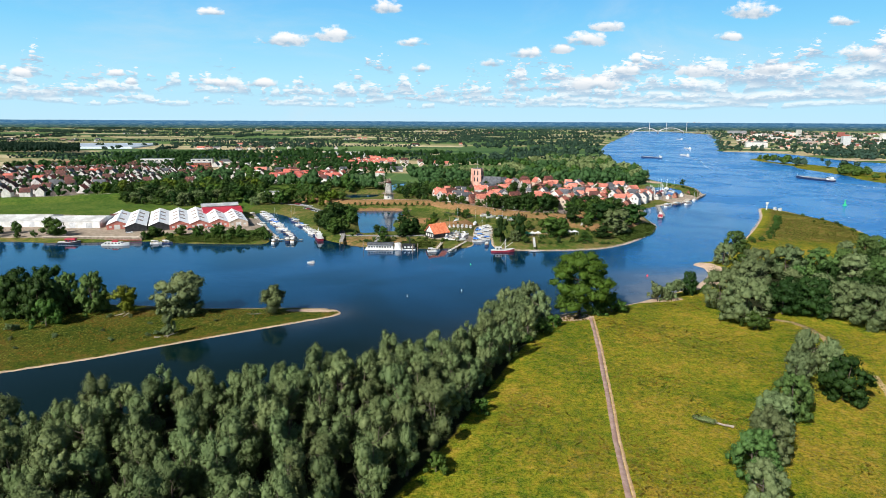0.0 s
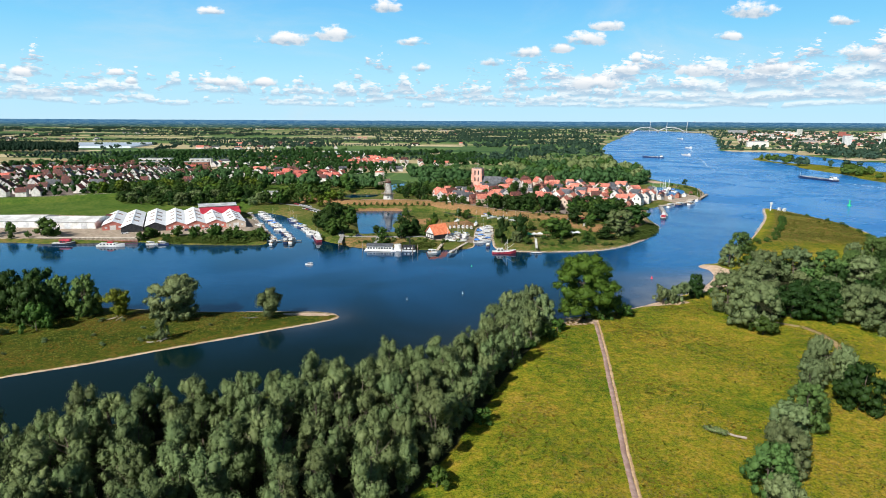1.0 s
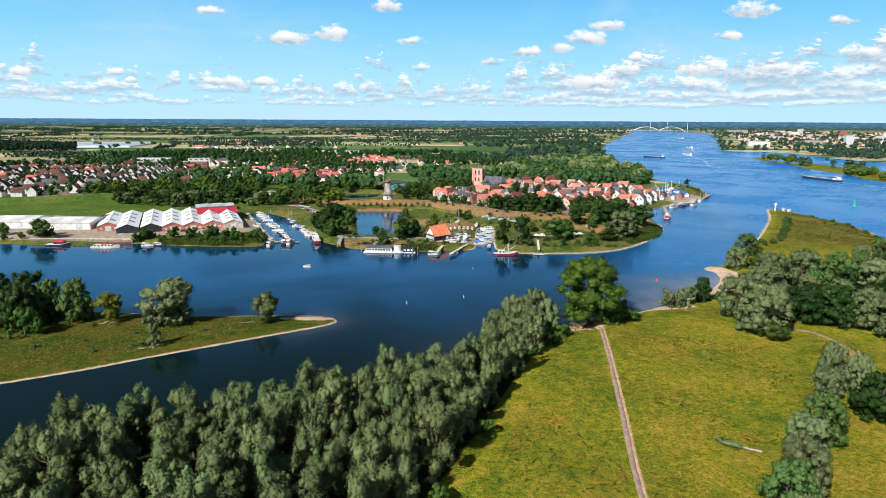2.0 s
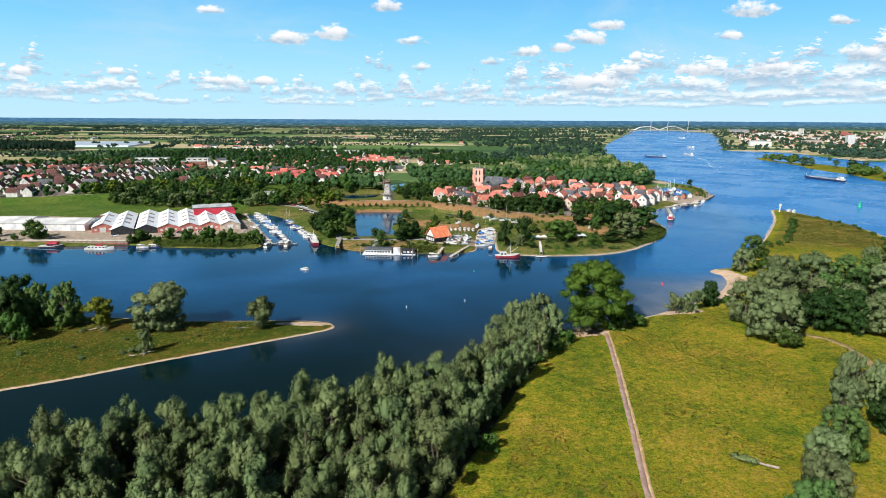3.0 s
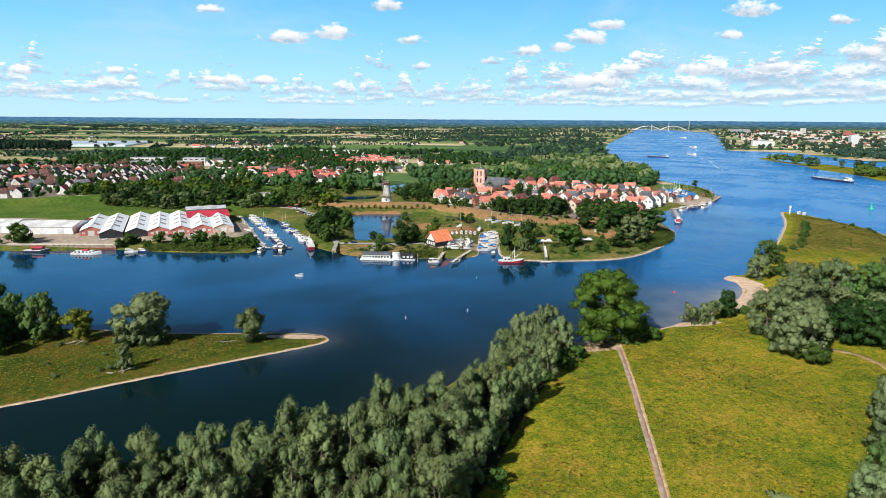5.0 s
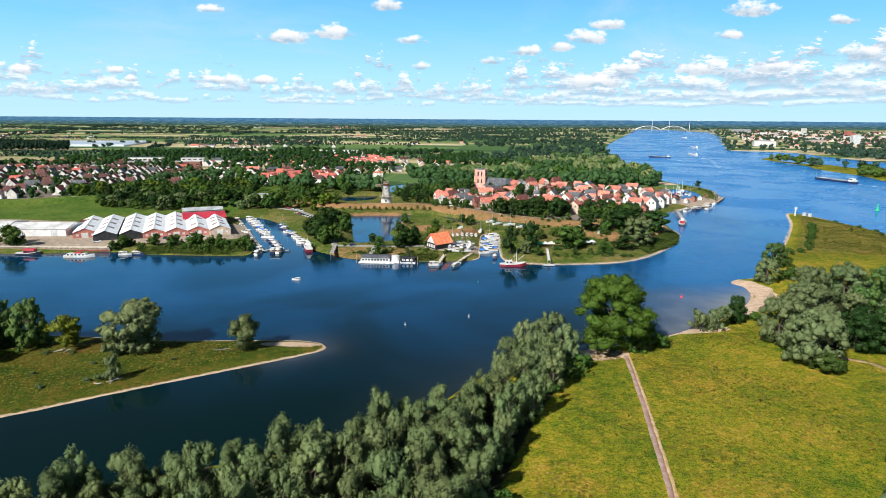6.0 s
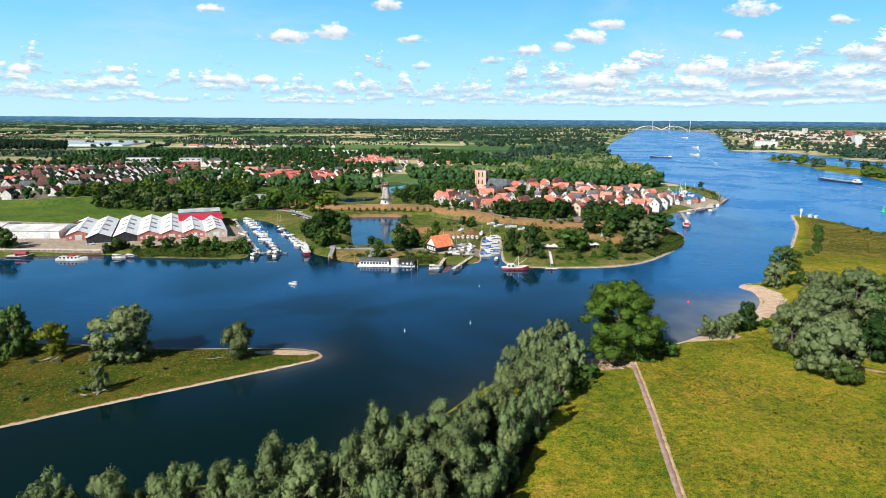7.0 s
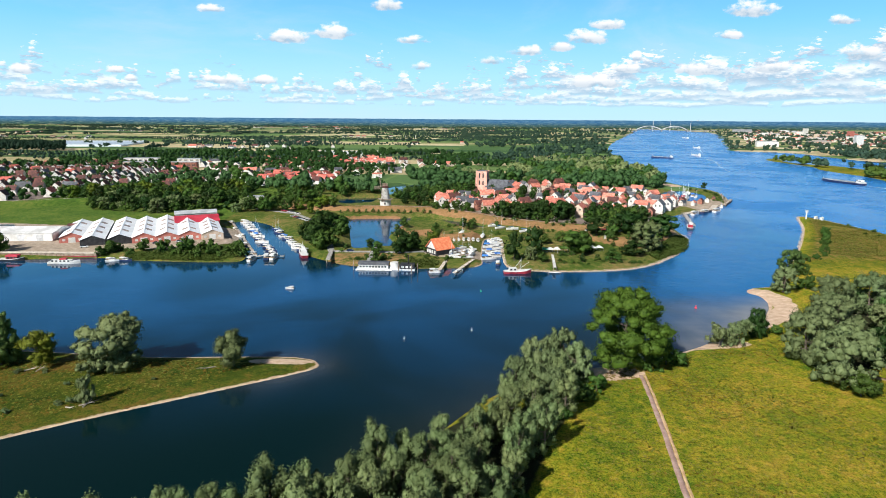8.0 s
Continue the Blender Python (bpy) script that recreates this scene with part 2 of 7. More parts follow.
    for name, c in (("farm", farm), ("lawn", lawn), ("pasture", pasture), ("town", town), ("yard", yard), ("dry", dry)):
        f = calc(nt, "ADD", attr(name), calc(nt, "MULTIPLY", calc(nt, "SUBTRACT", n2, 0.5), 0.5))
        col = blend(nt, span(nt, f, 0.4, 0.6), col, c)
    # leaf litter, its colour darkened to stand in for shade under the trees
    shaded_litter = ramp(nt, n2, (0.35, (0.014, 0.018, 0.008)), (0.65, (0.036, 0.038, 0.016)))
    col = blend(nt, span(nt, calc(nt, "ADD", attr("shaded_litter"), calc(nt, "MULTIPLY", calc(nt, "SUBTRACT", n2, 0.5), 0.6)), 0.35, 0.65), col, shaded_litter)
    sandy = calc(nt, "ADD", attr("sandy"), calc(nt, "MULTIPLY", calc(nt, "SUBTRACT", n2, 0.5), 0.7))
    edge = calc(nt, "ADD", calc(nt, "SUBTRACT", shore, attr("strip")), calc(nt, "MULTIPLY", calc(nt, "SUBTRACT", n2, 0.5), 3.0))
    col = blend(nt, span(nt, edge, 0.3, -0.3), col, sand)
    col = blend(nt, span(nt, sandy, 0.42, 0.58), col, sand)
    col = blend(nt, span(nt, wet, 0.35, -0.4), col, mud)
    relief = node(nt, "ShaderNodeBump", Strength=0.9, Distance=0.5, Height=calc(nt, "ADD", n3, n2))
    p = node(nt, "ShaderNodeBsdfPrincipled", Base_Color=col, Roughness=0.95, Normal=relief.outputs[0])
    p.inputs["Specular IOR Level"].default_value = 0.05
    finish(nt, p.outputs[0])
    return m


def water_material():
    m, nt = material("water")
    pos = nt.nodes.new("ShaderNodeNewGeometry").outputs["Position"]
    calm = node(nt, "ShaderNodeTexNoise", Vector=pos, Scale=0.012, Detail=4.0, Roughness=0.55, Distortion=0.5).outputs["Fac"]
    flow = node(nt, "ShaderNodeMapping", Vector=pos)
    flow.inputs["Scale"].default_value = (0.35, 1.0, 1.0)
    flow.inputs["Rotation"].default_value[2] = radians(-14)
    w1 = node(nt, "ShaderNodeTexNoise", Vector=flow.outputs[0], Scale=0.5, Detail=5.0, Roughness=0.6).outputs["Fac"]
    w2 = node(nt, "ShaderNodeTexNoise", Vector=pos, Scale=0.06, Detail=3.0).outputs["Fac"]
    high = calc(nt, "ADD", calc(nt, "MULTIPLY", w1, 0.5), calc(nt, "MULTIPLY", w2, 0.8))
    relief = node(nt, "ShaderNodeBump", Strength=0.5, Distance=0.16, Height=high)
    wind_sky = nt.nodes.new("ShaderNodeAttribute")
    wind_sky.attribute_name = "wind_sky"
    # the sky's reflected blue is put into the base colour, strongest on open water
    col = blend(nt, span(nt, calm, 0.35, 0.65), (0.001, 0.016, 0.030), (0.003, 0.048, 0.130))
    # the still backwater is darker and greener towards low y
    green = span(nt, node(nt, "ShaderNodeSeparateXYZ", Vector=pos).outputs[1], 180, 330, 1.0, 0.0)
    strong = calc(nt, "ADD", span(nt, calm, 0.38, 0.62, 0.15, 0.6), calc(nt, "MULTIPLY", wind_sky.outputs["Fac"], span(nt, calm, 0.35, 0.6, 0.9, 1.8)))
    nt.links.new(calc(nt, "MULTIPLY", strong, span(nt, green, 0, 1, 1.0, 0.4)), relief.inputs["Strength"])
    col = blend(nt, green, col, (0.0005, 0.0085, 0.0070))
    col = blend(nt, wind_sky.outputs["Fac"], col, (0.010, 0.135, 0.39))
    shoal = nt.nodes.new("ShaderNodeAttribute")
    shoal.attribute_name = "shoal"
    murk = calc(nt, "MULTIPLY", shoal.outputs["Fac"], span(nt, w2, 0.3, 0.7, 0.55, 1.0))
    col = blend(nt, murk, col, (0.25, 0.225, 0.19))
    p = node(nt, "ShaderNodeBsdfPrincipled", Base_Color=col, Roughness=0.06, IOR=1.33, Normal=relief.outputs[0])
    p.inputs["Specular Tint"].default_value = (0.50, 0.78, 1.0, 1)
    nt.links.new(calc(nt, "ADD", span(nt, calm, 0.4, 0.65, 0.05, 0.16), calc(nt, "MULTIPLY", wind_sky.outputs["Fac"], 0.16)), p.inputs["Roughness"])
    finish(nt, p.outputs[0])
    return m


M_GROUND, M_WATER = ground_material(), water_material()
M_WILLOW = leafage("willow_leaves", (0.110, 0.160, 0.058), (0.215, 0.275, 0.108))
M_SILVER = leafage("silver_willow_leaves", (0.108, 0.152, 0.060), (0.225, 0.282, 0.118))
M_GREEN = leafage("green_leaves", (0.040, 0.090, 0.014), (0.085, 0.150, 0.028))
M_DARK = leafage("dark_leaves", (0.018, 0.048, 0.010), (0.040, 0.082, 0.017))
M_LIGHT = leafage("bright_leaves", (0.08, 0.14, 0.014), (0.15, 0.22, 0.022))
M_GREENWILLOW = leafage("green_willow_leaves", (0.062, 0.125, 0.030), (0.125, 0.205, 0.055))
M_OAK = leafage("oak_leaves", (0.060, 0.130, 0.015), (0.124, 0.222, 0.029))
M_YELLOW = leafage("yellowing_leaves", (0.14, 0.165, 0.016), (0.21, 0.225, 0.026))
M_BARK = surface("bark", (0.06, 0.045, 0.032), (0.15, 0.12, 0.09), 0.8, 6.0, 0.9, bump=0.6)
M_WHITE = surface("white_paint", (0.50, 0.49, 0.46), (0.70, 0.70, 0.68), 0.2, 3.0, 0.55, vary=0.08)
M_SHEET = surface("pale_sheeting", (0.80, 0.79, 0.77), (0.90, 0.90, 0.89), 0.15, 1.5, 0.5, bump=0.1, vary=0.08)
M_BRICK = surface("red_brick", (0.20, 0.075, 0.05), (0.34, 0.15, 0.10), 0.3, 5.0, 0.85)
M_PALEBRICK = surface("pale_brick", (0.36, 0.27, 0.20), (0.52, 0.42, 0.33), 0.3, 5.0, 0.85)
M_TILE = surface("orange_roof_tile", (0.40, 0.105, 0.07), (0.58, 0.22, 0.155), 0.5, 6.0, 0.75, vary=0.34)
M_SLATE = surface("grey_slate", (0.045, 0.048, 0.055), (0.10, 0.105, 0.115), 0.4, 5.0, 0.6)
M_BROWNTILE = surface("brown_roof_tile", (0.048, 0.019, 0.016), (0.125, 0.042, 0.032), 0.4, 5.0, 0.75)
M_RED = surface("red_sheet", (0.33, 0.02, 0.035), (0.50, 0.04, 0.06), 0.15, 2.0, 0.55, vary=0.1)
M_GLASS = surface("window_glass", (0.02, 0.025, 0.03), (0.05, 0.06, 0.07), 0.5, 3.0, 0.1, bump=0.0, spec=0.6)
M_WOOD = surface("weathered_wood", (0.14, 0.10, 0.07), (0.30, 0.24, 0.18), 0.6, 5.0, 0.85)
M_STONE = surface("bank_stone", (0.20, 0.16, 0.12), (0.42, 0.36, 0.29), 0.6, 4.0, 0.9, bump=0.6)
M_STEEL = surface("painted_steel", (0.42, 0.43, 0.44), (0.62, 0.63, 0.64), 0.4, 4.0, 0.45, vary=0.1)
M_BLACK = surface("tarred_black", (0.012, 0.012, 0.014), (0.035, 0.035, 0.038), 0.5, 4.0, 0.6)
M_PATH = surface("dirt_path", (0.27, 0.165, 0.13), (0.38, 0.265, 0.22), 0.4, 3.0, 0.95, bump=0.5)
M_CONCRETE = surface("concrete", (0.28, 0.27, 0.25), (0.44, 0.42, 0.39), 0.4, 4.0, 0.85)

# ---------------------------------------------------------------- ground and water
# banks, control points of smooth outlines in metres
MEADOW = [(-420, -60), (-260, 40), (-160, 104), (-116, 132), (-74, 159), (-36, 174), (-10, 188), (12, 217), (34, 234), (58, 243), (83, 254), (98, 264),
          (112, 274), (123, 283), (132, 293), (139, 303), (143.5, 313), (144.5, 322), (142, 328), (148, 335), (164, 341), (180, 365), (208, 404), (236, 446), (268, 498), (292, 546),
          (300, 553), (308, 540), (311, 507), (316, 473), (306, 424), (294, 385), (296, 330), (330, 200), (420, 40), (460, -300), (-420, -300)]
SPIT = [(-41, 241), (-44, 235.5), (-66, 221.7), (-97, 202.8), (-114, 191.6), (-140, 177.6), (-190, 150), (-300, 110), (-520, 100), (-520, 270), (-300, 258), (-193, 254),
        (-142, 251), (-106, 247), (-90, 246.5), (-60, 247.5), (-46, 246)]
TOWN = [(-5200, 330), (-1200, 360), (-420, 380), (-288, 385), (-251, 382), (-195, 388), (-176, 383), (-126, 380), (-113, 388), (-130, 430), (-148, 480), (-160, 505),
        (-146, 512), (-124, 488), (-100, 440), (-82, 402), (-66, 385), (-50, 374), (-14, 369), (18, 374), (22, 400), (27, 446), (37, 446), (34, 400), (36, 371),
        (60, 364), (100, 370), (129, 394), (152, 428), (165, 456), (171, 500), (186, 545), (200, 560), (258, 612), (282, 650), (299, 705), (302, 745), (286, 808)]
TOWN += [(297, 965), (328, 1160), (378, 1405), (441, 1680), (605, 2193), (993, 3280), (1474, 4705), (1640, 5200), (-5200, 5200)]
FAR_SHORE = [(1900, 5200), (1557, 3641), (890, 1985), (741, 1616), (844, 1516), (833, 1297), (856, 1164), (960, 900), (1200, 700), (5200, 400), (5200, 5200)]
ISLAND = [(654, 1308), (632, 1150), (606, 982), (583, 787), (600, 600), (780, 600), (742, 800), (714, 967), (698, 1084), (668, 1190), (690, 1300)]
PONDS = [
    [(-76, 520), (-52, 527), (-31, 522), (-33, 490), (-38, 455), (-30, 424), (-42, 422), (-54, 416), (-62, 452), (-68, 488)],
    [(-100, 640), (-76, 650), (-42, 650), (-38, 636), (-66, 634), (-72, 612), (-92, 606)],
    [(-62, 748), (-20, 775), (-16, 705), (-50, 668)],
    [(-34, 529), (-10, 529), (14, 512), (30, 494), (23, 487), (5, 499), (-13, 515), (-33, 513)],
    [(226, 642), (238, 635), (262, 658), (276, 692), (272, 726), (252, 724), (232, 694), (224, 664)],
]


def smooth_ring(pts, steps=5):
    p = np.array(pts, float)
    out = []
    for i in range(len(p)):
        a, b, c, d = p[i - 1], p[i], p[(i + 1) % len(p)], p[(i + 2) % len(p)]
        for k in range(steps):
            t = k / steps
            out.append(0.5 * (2 * b + (c - a) * t + (2 * a - 5 * b + 4 * c - d) * t**2 + (3 * b - a - 3 * c + d) * t**3))
    return np.array(out)


def inside_by(ring, x, y):
    """Metres inside a ring; outside: minus the distance to it."""
    best = np.full(x.shape, 1e12)
    odd = np.zeros(x.shape, bool)
    for (ax, ay), (bx, by) in zip(ring, np.roll(ring, -1, 0)):
        ex, ey = bx - ax, by - ay
        t = np.clip(((x - ax) * ex + (y - ay) * ey) / (ex * ex + ey * ey + 1e-9), 0, 1)
        best = np.minimum(best, (x - ax - t * ex) ** 2 + (y - ay - t * ey) ** 2)
        if ay != by:
            odd ^= ((ay > y) != (by > y)) & (x < (bx - ax) * (y - ay) / (by - ay) + ax)
    return np.where(odd, 1, -1) * np.sqrt(best)


def near_line(pts, x, y):
    best = np.full(x.shape, 1e12)
    for (ax, ay), (bx, by) in zip(pts, pts[1:]):
        ex, ey = bx - ax, by - ay
        t = np.clip(((x - ax) * ex + (y - ay) * ey) / (ex * ex + ey * ey), 0, 1)
        best = np.minimum(best, (x - ax - t * ex) ** 2 + (y - ay - t * ey) ** 2)
    return np.sqrt(best)


def smooth(v, lo, hi):
    t = np.clip((v - lo) / (hi - lo), 0, 1)
    return t * t * (3 - 2 * t)


RINGS = {n: smooth_ring(r) for n, r in (("meadow", MEADOW), ("spit", SPIT), ("town", TOWN), ("far_shore", FAR_SHORE), ("island", ISLAND))}
POND_RINGS = [smooth_ring(r) for r in PONDS]
RAMPART = [(-130, 568), (-74, 554), (-42, 556), (-11, 552), (20, 527), (47, 497), (81, 477), (112, 466), (130, 462)]
RAVELIN = smooth_ring([(-35, 473), (-32, 504), (-17, 511), (-3, 503), (20, 462), (24, 446), (8, 433), (-6, 437), (-9, 448), (-27, 441)])
BASTION = smooth_ring([(92, 438), (100, 472), (120, 492), (150, 490), (152, 455), (124, 410)])
SEA_DIKE = [(-700, 500), (-440, 540), (-380, 556), (-310, 596), (-240, 600), (-180, 556)]
YARD = smooth_ring([(-255, 389), (-196, 392), (-186, 400), (-140, 410), (-130, 470), (-250, 475), (-345, 480), (-330, 400)])
VILLAGE_GROUND = smooth_ring([(-660, 930), (-560, 590), (-450, 584), (-385, 592), (-340, 645), (-262, 722), (-246, 780), (-330, 860), (-400, 950), (-560, 1010)])
OLD_TOWN = smooth_ring([(-15, 560), (40, 520), (95, 486), (150, 500), (186, 558), (224, 612), (220, 690), (205, 720), (150, 735), (60, 720), (10, 660)])

# the willow belt along the near bank and the wood by the beach
BELT = [(24, 212), (36, 218), (33, 206), (21, 181), (13, 160), (3, 136), (-8, 115), (-20, 96), (-30, 84), (-118, 84), (-136, 106), (-118, 120), (-100, 131), (-86, 142), (-64, 154), (-50, 156), (-30, 158), (-15, 175), (2, 183), (13, 197)]
WOOD = [(116, 248), (117, 232), (122, 226), (134, 233), (150, 238), (162, 230), (176, 216), (250, 198), (300, 320), (270, 356), (250, 352), (222, 330), (200, 308), (186, 300), (164, 298), (148, 280), (134, 262)]


def lay(x, y):
    """The lie of the land: height and the covers, for arrays of places."""
    ins = {n: inside_by(r, x, y) for n, r in RINGS.items()}
    sd = np.maximum.reduce(list(ins.values()))
    pond = np.maximum.reduce([inside_by(r, x, y) for r in POND_RINGS])
    soft = {"meadow": (2.0, 9.0), "spit": (1.3, 7.0), "town": (2.6, 6.0), "far_shore": (2.0, 12.0), "island": (1.5, 8.0)}
    z = np.full(x.shape, -1e9)
    for n, (top, run) in soft.items():
        d = ins[n]
        z = np.maximum(z, np.where(d > 0, top * (1 - np.exp(-np.maximum(d, 0) / run)), np.maximum(d * 0.3, -3.0)))
    ramp_d = near_line(RAMPART, x, y)
    z = z + 3.8 * (1 - smooth(ramp_d, 2.5, 13.0)) * (sd > 3)
    rav = inside_by(RAVELIN, x, y)
    z = z + 3.2 * smooth(rav, -1, 6) - 1.6 * smooth(rav, 6, 10)
    bas = inside_by(BASTION, x, y)
    z = z + 3.0 * smooth(bas, -1, 8)
    dike = near_line(SEA_DIKE, x, y)
    z = z + 4.0 * (1 - smooth(dike, 3, 16))
    pd = np.where(pond > -6, np.minimum(z, np.where(pond > 0, -0.5 - 0.2 * pond, -0.5 - 0.5 * pond)), z)
    z = np.where(sd > 0, pd, z)
    far = np.hypot(x, y)
    wave = 0.35 * np.sin(x * 0.045 + 1.3) * np.sin(y * 0.06) + 0.2 * np.sin(x * 0.11 + y * 0.09)
    z = z + np.where((sd > 10) & (ins["meadow"] > 0), wave * smooth(sd, 10, 30), 0)
    old = inside_by(OLD_TOWN, x, y)
    yard = inside_by(YARD, x, y)
    one = lambda cond: np.where(cond, 1.0, 0.0)  # noqa: E731
    beach = np.maximum.reduce([1 - smooth(near_line([(122, 280), (137, 290), (146, 302), (149.5, 314), (148.5, 325), (145, 329)], x, y), 3.9, 5.4), 1 - smooth(np.hypot((x - 94) / 16, (y - 259) / 5), 0.8, 1.1),
                               1 - smooth(np.hypot((x - 51) / 13, (y - 233) / 6.5), 0.7, 1.1), 1 - smooth(np.hypot((x - 270) / 11, (y - 765) / 18), 0.7, 1.1)])
    strip = np.where(ins["spit"] > -9, 1.25, np.where(ins["meadow"] > -9, np.where(x < 38, -6.0, 1.4), np.where((np.abs(ins["town"]) < 9) & (y < 462) & (x > 15), 0.7, -6.0)))
    spot = 1 - smooth(np.hypot((x + 54) / 13, (y - 242) / 3.4), 0.6, 1.1)
    headland = smooth(ins["meadow"], 2, 9) * smooth(y, 345, 400)
    dry = np.maximum.reduce([(1 - smooth(ramp_d, 9, 12)) * one(ramp_d > 1.5), 0.5 * one((x > -66) & (x < -20) & (y > 372) & (y < 396)), one(np.abs(rav - 3) < 3.2) * one(y < 470), one(np.abs(bas - 3) < 3) * 0.75, one(inside_by(POND_RINGS[0], x, y) > -5) * one(y > 522), headland * 0.46, 0.62 * (1 - smooth(np.hypot((x - 118) / 16, (y - 424) / 12), 0.7, 1.2))])
    cover = {
        "shore": np.minimum(sd, 20), "sandy": np.maximum(beach, spot), "strip": strip,
        "rusty": np.maximum(one(ins["spit"] > 0) * 0.9, np.maximum(headland * 0.55, one(ins["island"] > 0) * 0.4)),
        # litter with painted tree shade: belt, wood and the bank strip beside them
        "shaded_litter": np.maximum.reduce([smooth(inside_by(np.array(BELT, float), x, y), -3, 2), smooth(inside_by(np.array(WOOD, float), x, y), -1, 5), one(ins["meadow"] > 0.8) * (1 - smooth(ins["meadow"], 12, 20)) * (1 - smooth(x, 4, 16))]),
        "farm": np.maximum(one(ins["town"] > 0) * smooth(y, 640, 760), one(ins["far_shore"] > 0)), "lawn": one(ins["town"] > 0) * (1 - smooth(y, 700, 760)),
        "pasture": one(ins["town"] > 0) * (1 - smooth(x, -175, -160)) * smooth(y, 470, 490) * (1 - smooth(y, 700, 760)), "town": np.maximum(smooth(old, 0, 3), 0.9 * smooth(inside_by(VILLAGE_GROUND, x, y), 0, 10)), "yard": np.maximum(smooth(yard, 0, 2), np.maximum(1 - smooth(np.hypot((x - 8) / 22, (y - 398) / 14), 0.8, 1.0), 1 - smooth(np.hypot((x - 240) / 32, (y - 618) / 46), 0.8, 1.0))), "dry": dry,
    }
    return z, cover



def grow(a, b, step, rate=1.09):
    out, v = [], a
    while abs(v) < abs(b):
        out.append(v)
        v += math.copysign(step, b - a)
        step *= rate
    return out + [b]


gx = np.array(sorted(set(np.round(grow(-300, -5150, 6), 2)) | set(np.round(np.arange(-300, 340, 2.4), 2)) | set(np.round(grow(340, 5150, 6), 2))))
gy = np.array(sorted(set(np.round(np.arange(60, 580, 2.2), 2)) | set(np.round(grow(580, 5000, 3.0, 1.03), 2)) | {-300, -200, -100, -40, 0, 30, 50}))
X, Y = np.meshgrid(gx, gy)
Z, COVER = lay(X.ravel(), Y.ravel())
HEIGHTS = Z.reshape(len(gy), len(gx))


def ground_z(x, y):
    """The height of the ground at a place, off the sheet's own grid."""
    i = int(np.clip(np.searchsorted(gx, x) - 1, 0, len(gx) - 2))
    j = int(np.clip(np.searchsorted(gy, y) - 1, 0, len(gy) - 2))
    u, v = (x - gx[i]) / (gx[i + 1] - gx[i]), (y - gy[j]) / (gy[j + 1] - gy[j])
    h = HEIGHTS
    return float((h[j, i] * (1 - u) + h[j, i + 1] * u) * (1 - v) + (h[j + 1, i] * (1 - u) + h[j + 1, i + 1] * u) * v)



def sheet(name, xs, ys, z, mat):
    nx, ny = len(xs), len(ys)
    px, py = np.meshgrid(xs, ys)
    me = bpy.data.meshes.new(name)
    i = (np.arange(ny - 1)[:, None] * nx + np.arange(nx - 1)).ravel()
    quads = np.stack([i, i + 1, i + nx + 1, i + nx], 1)
    me.vertices.add(nx * ny)
    me.vertices.foreach_set("co", np.stack([px.ravel(), py.ravel(), z], 1).ravel().astype(np.float32))
    me.loops.add(quads.size)
    me.loops.foreach_set("vertex_index", quads.ravel().astype(np.int32))
    me.polygons.add(len(quads))
    me.polygons.foreach_set("loop_start", np.arange(0, quads.size, 4, dtype=np.int32))
    me.polygons.foreach_set("use_smooth", np.ones(len(quads), bool))
    me.materials.append(mat)
    me.update(calc_edges=True)
    return new(name, me)


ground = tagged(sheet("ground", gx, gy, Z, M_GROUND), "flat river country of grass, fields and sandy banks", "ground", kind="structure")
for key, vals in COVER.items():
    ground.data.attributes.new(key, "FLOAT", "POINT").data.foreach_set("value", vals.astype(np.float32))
wx, wy = np.r_[-5150, -600, np.arange(-300, 330, 5.0), 600, 5150], np.r_[-300, np.arange(60, 600, 5.0), 900, 5000]
WX, WY = np.meshgrid(wx, wy)
SHALLOW = np.exp(np.minimum(inside_by(RINGS["meadow"], WX, WY), 0) / 26.0) * smooth(WX, 50, 120) * (1 - smooth(WY, 300, 330)) + 0.06 * np.exp(np.minimum(inside_by(RINGS["meadow"], WX, WY), 0) / 14.0) * smooth(WX, -40, -10) * (1 - smooth(WX, 50, 90)) + 0.22 * np.exp(np.minimum(inside_by(RINGS["spit"], WX, WY), 0) / 4.0) * smooth(WX, -70, -45)
water = tagged(sheet("water", wx, wy, np.zeros(len(wx) * len(wy)), M_WATER), "calm blue river water with light ripples", "water", kind="structure")


# open water: rougher ripples, and more of the reflected sky's blue in the colour
water.data.attributes.new("wind_sky", "FLOAT", "POINT").data.foreach_set("value", np.maximum(smooth(WX, 150, 300), 0.55 * smooth(WX, 40, 150) * smooth(WY, 290, 340)).ravel().astype(np.float32))
water.data.attributes.new("shoal", "FLOAT", "POINT").data.foreach_set("value", np.clip(SHALLOW, 0, 1).ravel().astype(np.float32))


def mesh_of(name, verts, faces, mat, smooth_shade=False):
    me = bpy.data.meshes.new(name)
    me.from_pydata([tuple(v) for v in verts], [], faces)
    for mm in mat if isinstance(mat, (list, tuple)) else [mat]:
        me.materials.append(mm)
    if smooth_shade:
        me.polygons.foreach_set("use_smooth", np.ones(len(me.polygons), bool))
    return me


